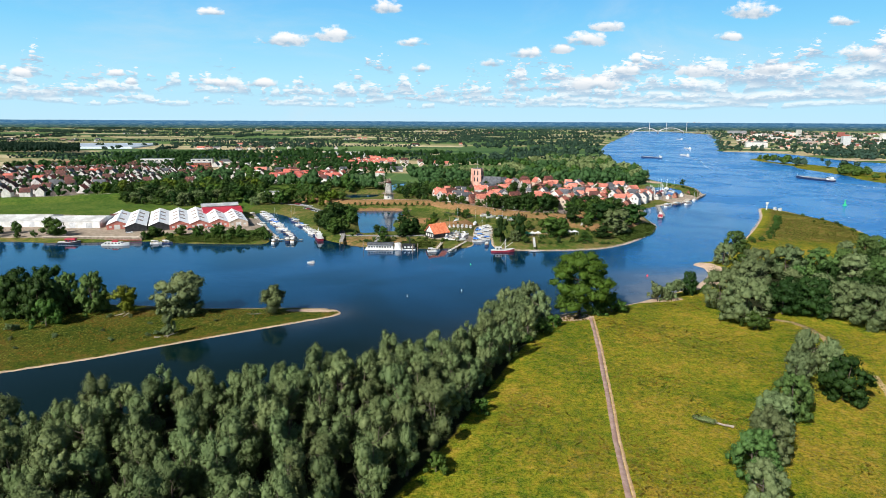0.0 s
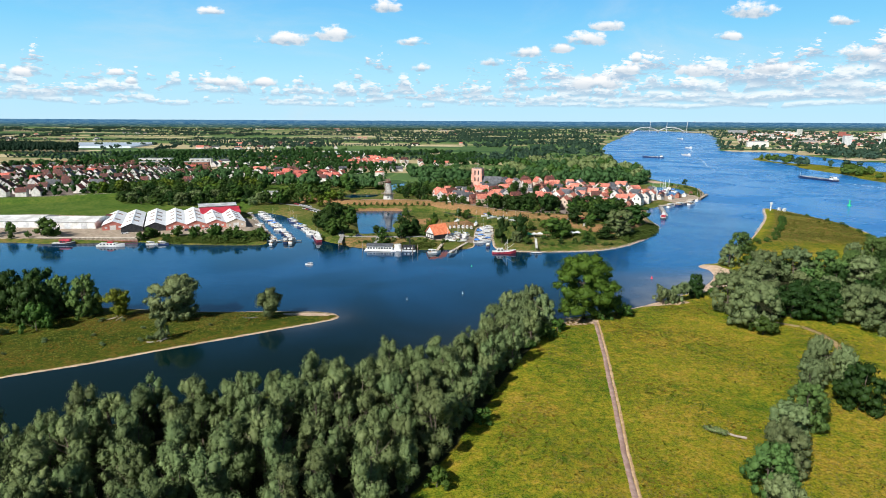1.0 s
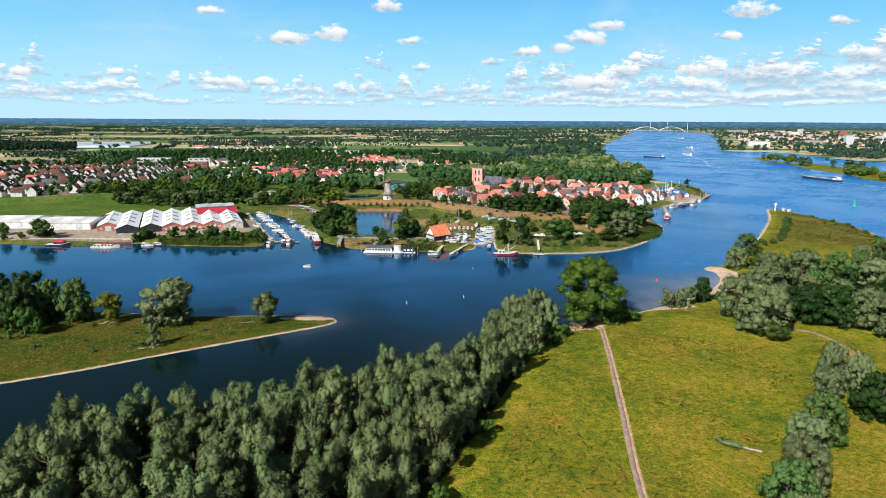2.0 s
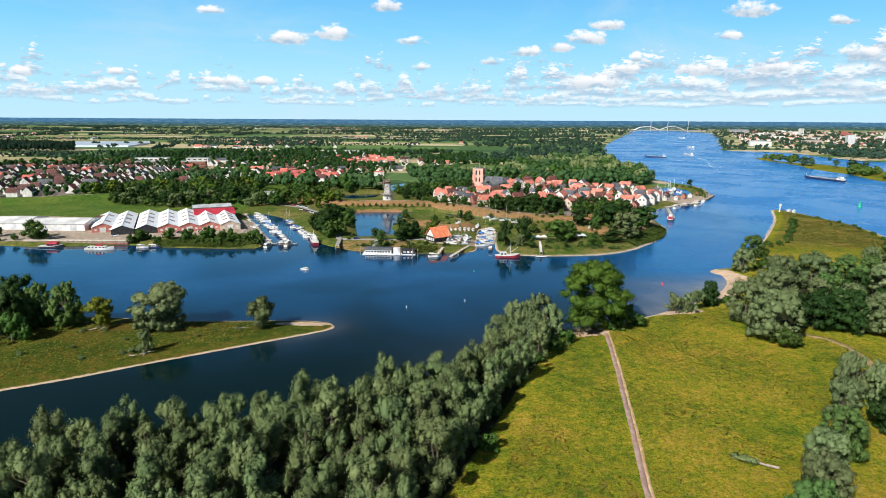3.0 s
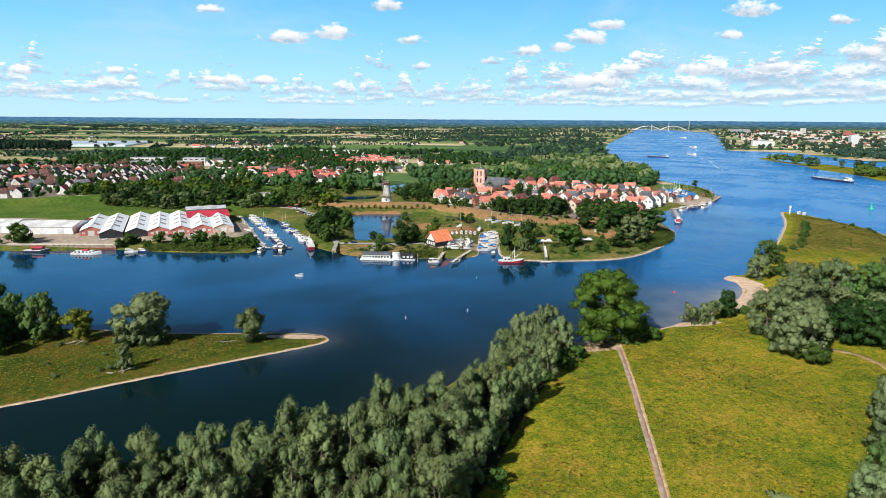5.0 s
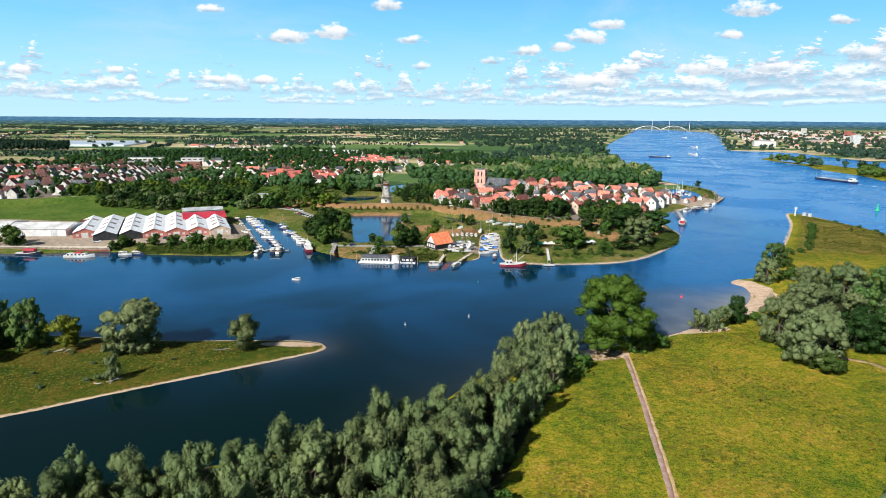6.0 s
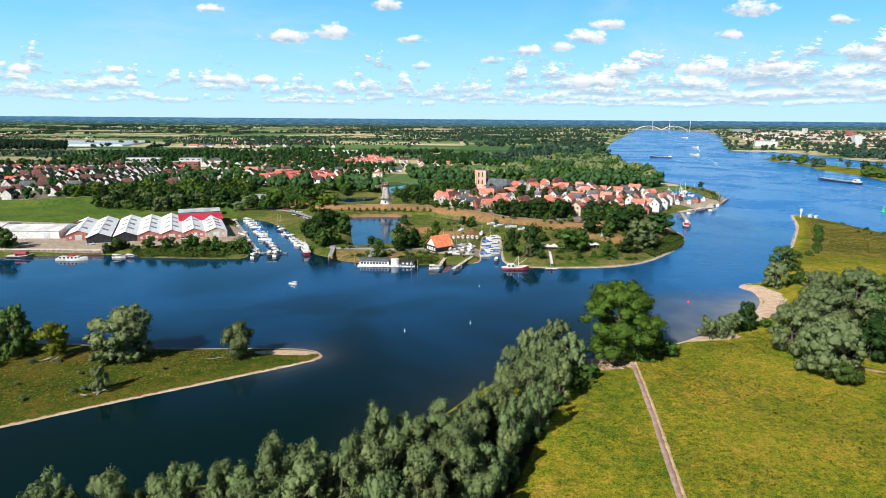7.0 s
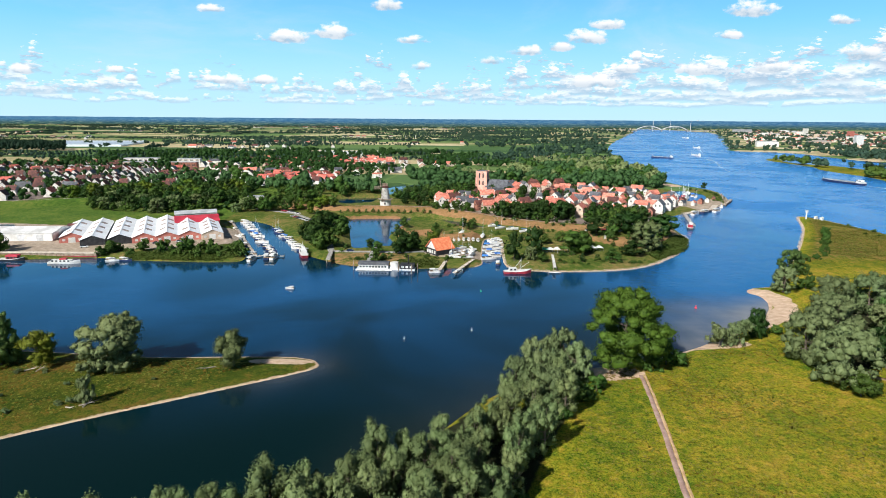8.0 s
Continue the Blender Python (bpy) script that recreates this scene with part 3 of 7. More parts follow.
def make_backdrop():
    """The far country, a low blue rim along the horizon; it glows, with haze put into its colours."""
    m, nt = material("distance")
    pos = nt.nodes.new("ShaderNodeNewGeometry").outputs["Position"]
    z = node(nt, "ShaderNodeSeparateXYZ", Vector=pos).outputs[2]
    sc = node(nt, "ShaderNodeMapping", Vector=pos)
    sc.inputs["Scale"].default_value = (0.016, 0.016, 0.40)
    n = node(nt, "ShaderNodeTexNoise", Vector=sc.outputs[0], Scale=1.0, Detail=6.0, Roughness=0.78).outputs["Fac"]
    # aerial haze is painted in: colours turn bluer towards the top
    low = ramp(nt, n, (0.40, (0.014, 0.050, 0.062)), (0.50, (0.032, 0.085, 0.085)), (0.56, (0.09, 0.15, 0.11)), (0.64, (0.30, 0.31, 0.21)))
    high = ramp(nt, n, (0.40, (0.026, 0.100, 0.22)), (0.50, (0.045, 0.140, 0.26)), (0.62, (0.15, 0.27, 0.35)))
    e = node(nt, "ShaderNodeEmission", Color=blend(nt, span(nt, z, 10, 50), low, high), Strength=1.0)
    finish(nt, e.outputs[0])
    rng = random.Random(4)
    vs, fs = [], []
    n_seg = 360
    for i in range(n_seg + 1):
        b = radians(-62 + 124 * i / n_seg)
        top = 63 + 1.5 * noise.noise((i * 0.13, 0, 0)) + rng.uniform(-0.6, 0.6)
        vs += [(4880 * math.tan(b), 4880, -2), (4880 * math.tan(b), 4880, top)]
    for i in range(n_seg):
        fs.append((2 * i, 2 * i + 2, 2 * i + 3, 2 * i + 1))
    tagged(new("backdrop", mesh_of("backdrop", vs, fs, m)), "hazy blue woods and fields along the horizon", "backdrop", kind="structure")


make_backdrop()

# ---------------------------------------------------------------- builders


def empty(name, m=None):
    ob = new(name)
    ob.empty_display_size = 0.5
    if m is not None:
        ob.matrix_basis = m
    return ob


def part(name, bm, mat, parent, label=""):
    """Links a bmesh (or a finished mesh) as one mesh object under a thing or a part."""
    if isinstance(bm, bpy.types.Mesh):
        me = bm
    else:
        bmesh.ops.recalc_face_normals(bm, faces=bm.faces[:])
        me = bpy.data.meshes.new(name)
        bm.to_mesh(me)
        bm.free()
    if not me.materials:
        me.materials.append(mat)
    ob = new(name, me)
    ob.parent = parent
    return tagged(ob, label)


def add_box(bm, x0, x1, y0, y1, z0, z1):
    v = [bm.verts.new((x, y, z)) for z in (z0, z1) for x, y in ((x0, y0), (x1, y0), (x1, y1), (x0, y1))]
    for f in ((0, 3, 2, 1), (4, 5, 6, 7), (0, 1, 5, 4), (1, 2, 6, 5), (2, 3, 7, 6), (3, 0, 4, 7)):
        bm.faces.new([v[i] for i in f])


def box(x0, x1, y0, y1, z0, z1, bevel=0.0):
    bm = bmesh.new()
    add_box(bm, x0, x1, y0, y1, z0, z1)
    if bevel:
        bmesh.ops.bevel(bm, geom=bm.edges[:], offset=bevel, segments=1, affect="EDGES")
    return bm


def add_tube(bm, p0, p1, r0, r1, n=7, cap=True):
    p0, p1 = Vector(p0), Vector(p1)
    q = (p1 - p0).to_track_quat("Z", "Y")
    rings = []
    for p, r in ((p0, r0), (p1, r1)):
        rings.append([bm.verts.new(p + q @ Vector((r * math.cos(2 * math.pi * i / n), r * math.sin(2 * math.pi * i / n), 0))) for i in range(n)])
    for i in range(n):
        bm.faces.new((rings[0][i], rings[0][(i + 1) % n], rings[1][(i + 1) % n], rings[1][i]))
    if cap:
        bm.faces.new(rings[1])
        bm.faces.new(rings[0][::-1])


def tube(p0, p1, r0, r1, n=7):
    bm = bmesh.new()
    add_tube(bm, p0, p1, r0, r1, n)
    return bm


def prism(outline, x0, x1):
    """An outline in (y, z), drawn out along x."""
    bm = bmesh.new()
    a = [bm.verts.new((x0, y, z)) for y, z in outline]
    b = [bm.verts.new((x1, y, z)) for y, z in outline]
    bm.faces.new(a[::-1])
    bm.faces.new(b)
    n = len(outline)
    for i in range(n):
        bm.faces.new((a[i], a[(i + 1) % n], b[(i + 1) % n], b[i]))
    return bm


# ---------------------------------------------------------------- trees


def ball(detail):
    """Corners and faces of a round body: 20 or 80 triangles."""
    bm = bmesh.new()
    bmesh.ops.create_icosphere(bm, subdivisions=detail, radius=1.0)
    bm.verts.index_update()
    out = np.array([v.co[:] for v in bm.verts]), np.array([[v.index for v in f.verts] for f in bm.faces])
    bm.free()
    return out


BALLS = {1: ball(1), 2: ball(2)}


def lumps(rng, c, r, detail, fill):
    """The inner leaf masses of clumps: uneven rounded bodies; corners, faces, normals."""
    v, f = BALLS[detail]
    n, k = len(c), len(v)
    wave = np.zeros((n, k))
    for strength in (0.13, 0.11, 0.09):
        way = rng.normal(size=(n, 3)) * 3.2
        wave += strength * np.sin(way @ v.T + rng.uniform(0, 6.28, (n, 1)))
    co = c[:, None] + v[None] * r[:, None] * (fill + wave)[:, :, None]
    nrm = np.broadcast_to(v, (n, k, 3))
    return co.reshape(-1, 3), (f[None] + (np.arange(n) * k)[:, None, None]).reshape(-1, 3), nrm.reshape(-1, 3)


def triangles(name, co, faces, normals, mat):
    me = bpy.data.meshes.new(name)
    me.vertices.add(len(co))
    me.vertices.foreach_set("co", co.ravel().astype(np.float32))
    me.loops.add(3 * len(faces))
    me.loops.foreach_set("vertex_index", faces.ravel().astype(np.int32))
    me.polygons.add(len(faces))
    me.polygons.foreach_set("loop_start", np.arange(0, 3 * len(faces), 3, dtype=np.int32))
    me.materials.append(mat)
    me.update(calc_edges=True)
    me.normals_split_custom_set_from_vertices((normals / (np.linalg.norm(normals, axis=1)[:, None] + 1e-9)).tolist())
    return me


def leaf_mesh(name, seed, puffs, count, size, mat, detail=2, fill=0.66, kids=2):
    """A crown: rounded clumps of leaves with ragged sprays on their skins, open between them."""
    rng = np.random.RandomState(seed)
    c = np.array([p[:3] for p in puffs])
    r = np.array([p[3:] for p in puffs])
    # smaller heads grow out of each clump, mostly upwards
    core, core_f, core_n = lumps(rng, c, r, detail, fill)
    if kids:
        way = rng.normal(size=(len(c) * kids, 3)) + np.array([0, 0, 0.5])
        way /= np.linalg.norm(way, axis=1)[:, None]
        parent = np.repeat(np.arange(len(c)), kids)
        kid_r = r[parent] * rng.uniform(0.38, 0.62, (len(parent), 1))
        kid_c = c[parent] + way * r[parent] * rng.uniform(0.65, 0.95, (len(parent), 1))
        co, f, nn = lumps(rng, kid_c, kid_r, 1, fill + 0.06)
        core_f, core, core_n = np.vstack([core_f, f + len(core)]), np.vstack([core, co]), np.vstack([core_n, nn])
        c, r = np.vstack([c, kid_c]), np.vstack([r, kid_r])
    mid = c.mean(0)
    out = core - mid
    core_n = core_n + 0.25 * out / (np.linalg.norm(out, axis=1)[:, None] + 1e-6)
    area = r[:, 0] * r[:, 2]
    k = rng.choice(len(c), count * 3, p=area / area.sum())
    d = rng.normal(size=(count * 3, 3))
    d[:, 2] += 0.35
    d /= np.linalg.norm(d, axis=1)[:, None]
    # the skin of a clump is ragged: sprays stand out of it and lie under it
    p = c[k] + d * r[k] * (0.90 + 0.17 * rng.normal(size=(count * 3, 1))).clip(0.6, 1.4)
    deep = np.zeros(len(p), int)
    for ci, ri in zip(c, r):
        deep += ((((p - ci) / (ri * 0.60)) ** 2).sum(1) < 1)
    keep = np.where(deep < 1)[0][:count]
    p, d, k = p[keep], d[keep], k[keep]
    out = p - mid
    out /= np.linalg.norm(out, axis=1)[:, None] + 1e-6
    nrm = d * 0.9 + out * 0.25 + rng.normal(size=p.shape) * 0.45
    nrm /= np.linalg.norm(nrm, axis=1)[:, None]
    up = np.array([0, 0, 1.0]) + rng.normal(size=p.shape) * 0.5
    a = np.cross(up, nrm)
    a /= np.linalg.norm(a, axis=1)[:, None] + 1e-6
    b = np.cross(nrm, a)
    s = size * rng.uniform(0.5, 1.2, (len(p), 1))
    w = s * rng.uniform(0.4, 0.75, (len(p), 1))
    j = lambda: rng.uniform(0.6, 1.25, (len(p), 1))  # noqa: E731
    q = np.stack([p - b * s * j() * 0.75 - a * w * 0.3, p + a * w * j() + nrm * s * 0.12, p + b * s * j() * 0.8 - a * w * j() * 0.5], 1)
    shade = d * 0.8 + out * 0.22 + rng.normal(size=p.shape) * 0.2
    wrong = (np.cross(q[:, 1] - q[:, 0], q[:, 2] - q[:, 0]) * shade).sum(1) < 0
    q[wrong] = q[wrong][:, ::-1]
    n0 = len(core)
    faces = np.vstack([core_f, np.arange(n0, n0 + 3 * len(p)).reshape(-1, 3)])
    return triangles(name, np.vstack([core, q.reshape(-1, 3)]), faces, np.vstack([core_n, np.repeat(shade, 3, 0)]), mat)


def clumps(seed, kind):
    """The rounded clumps of a crown one unit high (from ground to top), with its shape by kind."""
    rng = random.Random(seed)
    out = []
    if kind == "willow":
        for i in range(22):
            h = rng.uniform(0.12, 0.86)
            reach = 0.225 * math.sqrt(max(0.0, 1 - ((h - 0.42) / 0.56) ** 2))
            t = rng.uniform(0, 6.28)
            q = reach * math.sqrt(rng.random())
            s = rng.uniform(0.07, 0.12)
            out.append((q * math.cos(t), q * math.sin(t), h, s, s, s * rng.uniform(1.05, 1.7)))
        out.append((rng.uniform(-.06, .06), rng.uniform(-.06, .06), 0.87, 0.08, 0.08, 0.12))
    elif kind == "broad":
        for i in range(70):
            h = rng.uniform(0.05, 0.88)
            reach = 0.43 * math.sqrt(max(0.0, 1 - ((h - 0.36) / 0.62) ** 2))
            t = rng.uniform(0, 6.28)
            q = reach * math.sqrt(rng.uniform(0.15, 1))
            s = rng.uniform(0.08, 0.14)
            out.append((q * math.cos(t), q * math.sin(t), h, s, s, s * rng.uniform(0.85, 1.15)))
        out.append((0, 0, 0.86, 0.12, 0.12, 0.13))
    elif kind == "round":
        for i in range(18):
            h = rng.uniform(0.16, 0.82)
            reach = 0.30 * math.sqrt(max(0.0, 1 - ((h - 0.48) / 0.5) ** 2))
            t = rng.uniform(0, 6.28)
            q = reach * math.sqrt(rng.random())
            s = rng.uniform(0.12, 0.18)
            out.append((q * math.cos(t), q * math.sin(t), h, s, s, s))
        out.append((0, 0, 0.83, 0.14, 0.14, 0.15))
    elif kind == "shrub":
        for i in range(24):
            h = rng.uniform(0.06, 0.80)
            reach = 0.55 * math.sqrt(max(0.0, 1 - (h / 0.95) ** 2))
            t = rng.uniform(0, 6.28)
            q = reach * math.sqrt(rng.random())
            s = rng.uniform(0.12, 0.21)
            out.append((q * math.cos(t), q * math.sin(t), h, s, s, s * 0.95))
    elif kind == "oak":
        for i in range(60):
            t, h = rng.uniform(0, 6.28), rng.uniform(0.12, 0.93)
            reach = 0.46 * math.sqrt(max(0.0, 1 - ((h - 0.45) / 0.56) ** 2)) ** 0.8
            q = reach * math.sqrt(rng.uniform(0.0, 1))
            s = rng.uniform(0.08, 0.135)
            out.append((q * math.cos(t), q * math.sin(t), h, s * 1.15, s * 1.15, s * 0.85))
    return out


def trunk_mesh(name, seed, height, girth, spread, limbs=6, stems=1):
    rng = random.Random(seed)
    bm = bmesh.new()
    for s in range(stems):
        lean = Vector((rng.uniform(-0.1, 0.1) * height * stems * 0.6, rng.uniform(-0.1, 0.1) * height * stems * 0.6, 0))
        a = Vector((rng.uniform(-0.5, 0.5) * (stems - 1), rng.uniform(-0.5, 0.5) * (stems - 1), -0.4))
        mid, top = a + lean * 0.4 + Vector((0, 0, height * 0.42)), a + lean + Vector((0, 0, height * 0.84))
        add_tube(bm, a, a + Vector((0, 0, 0.9)), girth * 1.45, girth * 1.05, 8)
        add_tube(bm, a + Vector((0, 0, 0.8)), mid, girth * 1.05, girth * 0.62, 8)
        add_tube(bm, mid, top, girth * 0.62, girth * 0.12, 7)
        for i in range(limbs):
            f = rng.uniform(0.18, 0.75)
            root = a.lerp(top, f)
            t = rng.uniform(0, 6.28)
            tip = root + Vector((math.cos(t) * spread, math.sin(t) * spread, height * rng.uniform(0.10, 0.26)))
            bend = root.lerp(tip, 0.5) + Vector((0, 0, -0.03 * height))
            add_tube(bm, root, bend, girth * 0.4, girth * 0.24, 6)
            add_tube(bm, bend, tip, girth * 0.24, girth * 0.06, 5)
    me = bpy.data.meshes.new(name)
    bm.to_mesh(me)
    bm.free()
    me.materials.append(M_BARK)
    return me


PLANTS = {}


def plant_kind(key, name, kind, height, leaves, size, mat, girth, variants, label, group, stems=1, category="tree", detail=1, limbs=5, kids=2):
    def crown(v):
        puffs = [tuple(q * height for q in p) for p in clumps(v * 31 + len(key) * 7 + sum(map(ord, key)), kind)]
        return leaf_mesh("crown", v * 17 + 3, puffs, leaves, size, mat, detail, kids=kids)

    PLANTS[key] = dict(name=name, n=variants, made={}, label=label, group=group, category=category, crown=crown, height=height,
                       trunk=lambda v: trunk_mesh("trunk", v + 5, height, girth, height * {"broad": 0.34, "oak": 0.36, "shrub": 0.35}.get(kind, 0.2), limbs, stems))


TREE_RNG = random.Random(77)


def plant(key, x, y, size, z=None, wide=1.0, variant=None, sink=0.1, label=""):
    """Sets a tree of that kind, size metres high, on the ground."""
    k = PLANTS[key]
    v = TREE_RNG.randrange(k["n"]) if variant is None else variant
    z = ground_z(x, y) if z is None else z
    s = size / k["height"]
    turn = TREE_RNG.uniform(0, 360)
    m = pose(x, y, z - sink, 0, 0, turn) @ Matrix.Diagonal((s * wide, s * wide, s, 1))
    if v in k["made"]:
        ob = copy_thing(k["made"][v], Matrix.Identity(4))
        ob.matrix_basis = m
    else:
        ob = empty(k["name"])
        tagged(ob, k["label"], k["category"], k["group"])
        part("trunk", k["trunk"](v), None, ob)
        part("crown", k["crown"](v), None, ob)
        ob.matrix_basis = m
        k["made"][v] = ob
    if label:
        tagged(ob, label)
    return ob


def scatter(ring, gap, seed, tries=6000):
    """Places at least gap apart inside a ring."""
    rng = np.random.RandomState(seed)
    ring = np.array(ring, float)
    lo, hi = ring.min(0), ring.max(0)
    p = rng.uniform(lo, hi, (tries, 2))
    p = p[inside_by(ring, p[:, 0], p[:, 1]) > 0]
    kept = np.zeros((0, 2))
    for q in p:
        if not len(kept) or (((kept - q) ** 2).sum(1) > gap * gap).all():
            kept = np.vstack([kept, q])
    return kept


plant_kind("willow", "willow_tree", "willow", 16, 4700, 0.35, M_WILLOW, 0.3, 6, "silvery green willow in the dense riverside belt", "willows of the riverside belt", stems=2)
plant_kind("wide_willow", "willow_tree", "broad", 16, 6600, 0.41, M_SILVER, 0.45, 4, "broad silvery green willow with a billowing crown", "broad willows by the water", stems=2)
plant_kind("wood_willow", "willow_tree", "broad", 16, 3200, 0.55, M_SILVER, 0.45, 3, "silvery willow deep in the riverside wood", "broad willows by the water", stems=1, limbs=3)
plant_kind("wood_green", "willow_tree", "broad", 16, 3200, 0.55, M_GREENWILLOW, 0.45, 3, "green willow deep in the riverside wood", "broad willows by the water", stems=1, limbs=3)
plant_kind("green_willow", "willow_tree", "broad", 16, 6600, 0.41, M_GREENWILLOW, 0.45, 3, "broad fresh green willow in the riverside wood", "broad willows by the water", stems=2)
plant_kind("oak", "oak_tree", "oak", 25, 19000, 0.44, M_OAK, 0.7, 1, "large bright green oak at the end of the dirt path", "", stems=1)
plant_kind("dark", "alder_tree", "broad", 16, 4600, 0.48, M_DARK, 0.4, 3, "dark green alder with a dense crown among willows", "dark trees by the water", kids=1)
plant_kind("bush_green", "shrub", "shrub", 8, 1700, 0.38, M_GREEN, 0.18, 3, "dense green shrub on the grassy bank", "shrubs on the banks", category="shrub", limbs=3)
plant_kind("bush_grey", "willow_shrub", "shrub", 8, 1800, 0.38, M_SILVER, 0.18, 3, "grey green willow shrub on the grassy bank", "shrubs on the banks", category="shrub", limbs=3)
plant_kind("yellow", "poplar_tree", "round", 14, 3600, 0.42, M_YELLOW, 0.3, 1, "yellowing poplar on the grassy spit", "")
plant_kind("round_willow", "willow_tree", "round", 12, 4800, 0.36, M_WILLOW, 0.3, 1, "lone grey green willow near the tip of the spit", "", stems=2)
plant_kind("town_tree", "ash_tree", "round", 12, 480, 0.80, M_GREEN, 0.25, 5, "leafy green tree among the houses", "trees of the town", kids=0, limbs=2)
plant_kind("town_dark", "lime_tree", "round", 14, 520, 0.90, M_DARK, 0.25, 4, "dark green lime tree with a dense round crown", "trees of the town", kids=0, limbs=2)
plant_kind("town_light", "maple_tree", "round", 12, 480, 0.80, M_LIGHT, 0.25, 3, "fresh light green tree near the harbour", "trees of the town", kids=0, limbs=2)
plant_kind("town_willow", "willow_tree", "broad", 14, 1000, 0.75, M_WILLOW, 0.35, 2, "grey green willow on the far bank", "willows of the far bank", kids=0, limbs=3)
plant_kind("hedge", "shrub", "shrub", 5, 150, 0.60, M_GREEN, 0.12, 3, "small round green shrub on the far bank", "shrubs of the far bank", category="shrub", kids=0, limbs=1)

# the willow belt along the near bank
for x, y in scatter(BELT, 6.7, 5):
    far = float(np.hypot(x - 30, y - 215))
    size = TREE_RNG.uniform(11, 17.5) if far > 45 else TREE_RNG.uniform(12.5, 15.5)
    plant("willow", x, y, size, wide=TREE_RNG.uniform(0.88, 1.08))
# the row of willows over the water
EDGE = [(-121, 112), (-98, 126), (-84, 137), (-63, 150), (-49, 152), (-29, 154), (-13, 171), (4, 180), (14, 194)]
for (ax, ay), (bx, by) in zip(EDGE, EDGE[1:]):
    steps = max(1, round(math.hypot(bx - ax, by - ay) / 5.6))
    for i in range(steps):
        f = i / steps
        plant("willow", ax + (bx - ax) * f + TREE_RNG.uniform(-1.2, 1.2), ay + (by - ay) * f + TREE_RNG.uniform(-1.2, 1.2), TREE_RNG.uniform(9.5, 13.5), wide=TREE_RNG.uniform(0.95, 1.15))
for x, y, s in ((36, 233, 16.5), (27, 226, 15.5), (31, 219, 14), (20, 217, 12.5), (40, 226, 13.0), (28, 205, 14)):
    plant("wide_willow", x, y, s, wide=0.72)
for x, y, s in ((39, 214, 6.5), (44, 219, 5.5), (31, 203, 5), (12, 150, 4.5), (0, 122, 5), (15, 168, 4)):
    plant("bush_green", x, y, s)
plant("oak", 57.8, 237, 26.0, wide=1.08, variant=0)
plant("bush_green", 72, 240, 9.5)
plant("bush_green", 66, 236, 6.0)

# the grassy spit
for key, x, y, s, w in (("wide_willow", -105, 235.5, 18, 1.25), ("round_willow", -68, 237, 12.5, 1.15), ("bush_grey", -99.5, 211, 9.0, 0.52), ("yellow", -129, 236, 12.5, 1.1),
                        ("green_willow", -142, 237, 17.5, 0.75), ("green_willow", -153, 238, 16.5, 0.8), ("bush_green", -150.5, 219.5, 11.5, 0.85), ("dark", -158, 228, 18, 0.8),
                        ("dark", -169, 231, 19.5, 0.85), ("dark", -181, 232, 19, 0.85), ("dark", -164, 243, 19, 0.9), ("dark", -176, 244, 18, 0.8), ("dark", -192, 240, 18, 0.9),
                        ("dark", -204, 232, 18, 0.9), ("wide_willow", -215, 240, 17, 0.9)):
    plant(key, x, y, s, wide=w)
for x, y, s in ((-118, 205, 1.6), (-126, 214, 1.3), (-140, 208, 1.8), (-146, 196, 1.2), (-154, 205, 1.5), (-88, 226, 1.2), (-112, 222, 1.4), (-166, 196, 1.6), (-178, 200, 2.0), (-104, 211, 2.2), (-107, 210, 1.6), (-101, 212, 1.5), (-160, 214, 3.5), (-172, 212, 2.6), (-132, 230, 1.8), (-124, 231, 1.5)):
    plant("bush_grey", x, y, s, wide=1.3)

for x, y, s, w in ((-105, 234, 8.5, 1.25), (-112, 236, 7.0, 1.0), (-142, 235, 8, 1.0), (-153, 235.5, 8, 1.0), (-163, 230, 9, 1.0), (-176, 232, 9, 1.1)):
    plant("bush_grey" if x > -120 else "bush_green", x, y, s, wide=w)

# right-hand wood, clump on the meadow and shore bushes
for key, x, y, s, w in (("wide_willow", 118, 241, 18, 0.95), ("wide_willow", 119, 224, 19, 1.0), ("bush_green", 119, 216, 8.2, 1.05), ("wide_willow", 137, 258, 18, 1.1), ("dark", 141, 236, 16, 1.1),
                        ("dark", 151, 233, 16.5, 1.05), ("wide_willow", 161, 230, 16, 1.05), ("wide_willow", 165, 219, 17, 1.05), ("wide_willow", 176, 213, 17, 1.05), ("wide_willow", 158, 292, 16.5, 1.0),
                        ("wide_willow", 172, 289, 18, 1.0), ("green_willow", 186, 286, 17.5, 1.05), ("wide_willow", 197, 279, 16, 1.1), ("green_willow", 209, 274, 15, 1.2), ("wood_green", 179, 359, 14.0, 1.0),
                        ("wide_willow", 157, 324, 12.5, 0.95), ("bush_green", 170, 329, 8, 1.0), ("wide_willow", 146, 272, 15, 1.0)):
    plant(key, x, y, s, wide=w)
for x, y in scatter(WOOD, 11.5, 8):
    if x > 150 and y < 300 or x > 185:
        plant(TREE_RNG.choice(("wood_willow", "wood_green", "dark")), x, y, TREE_RNG.uniform(9, 13), wide=TREE_RNG.uniform(0.9, 1.1))
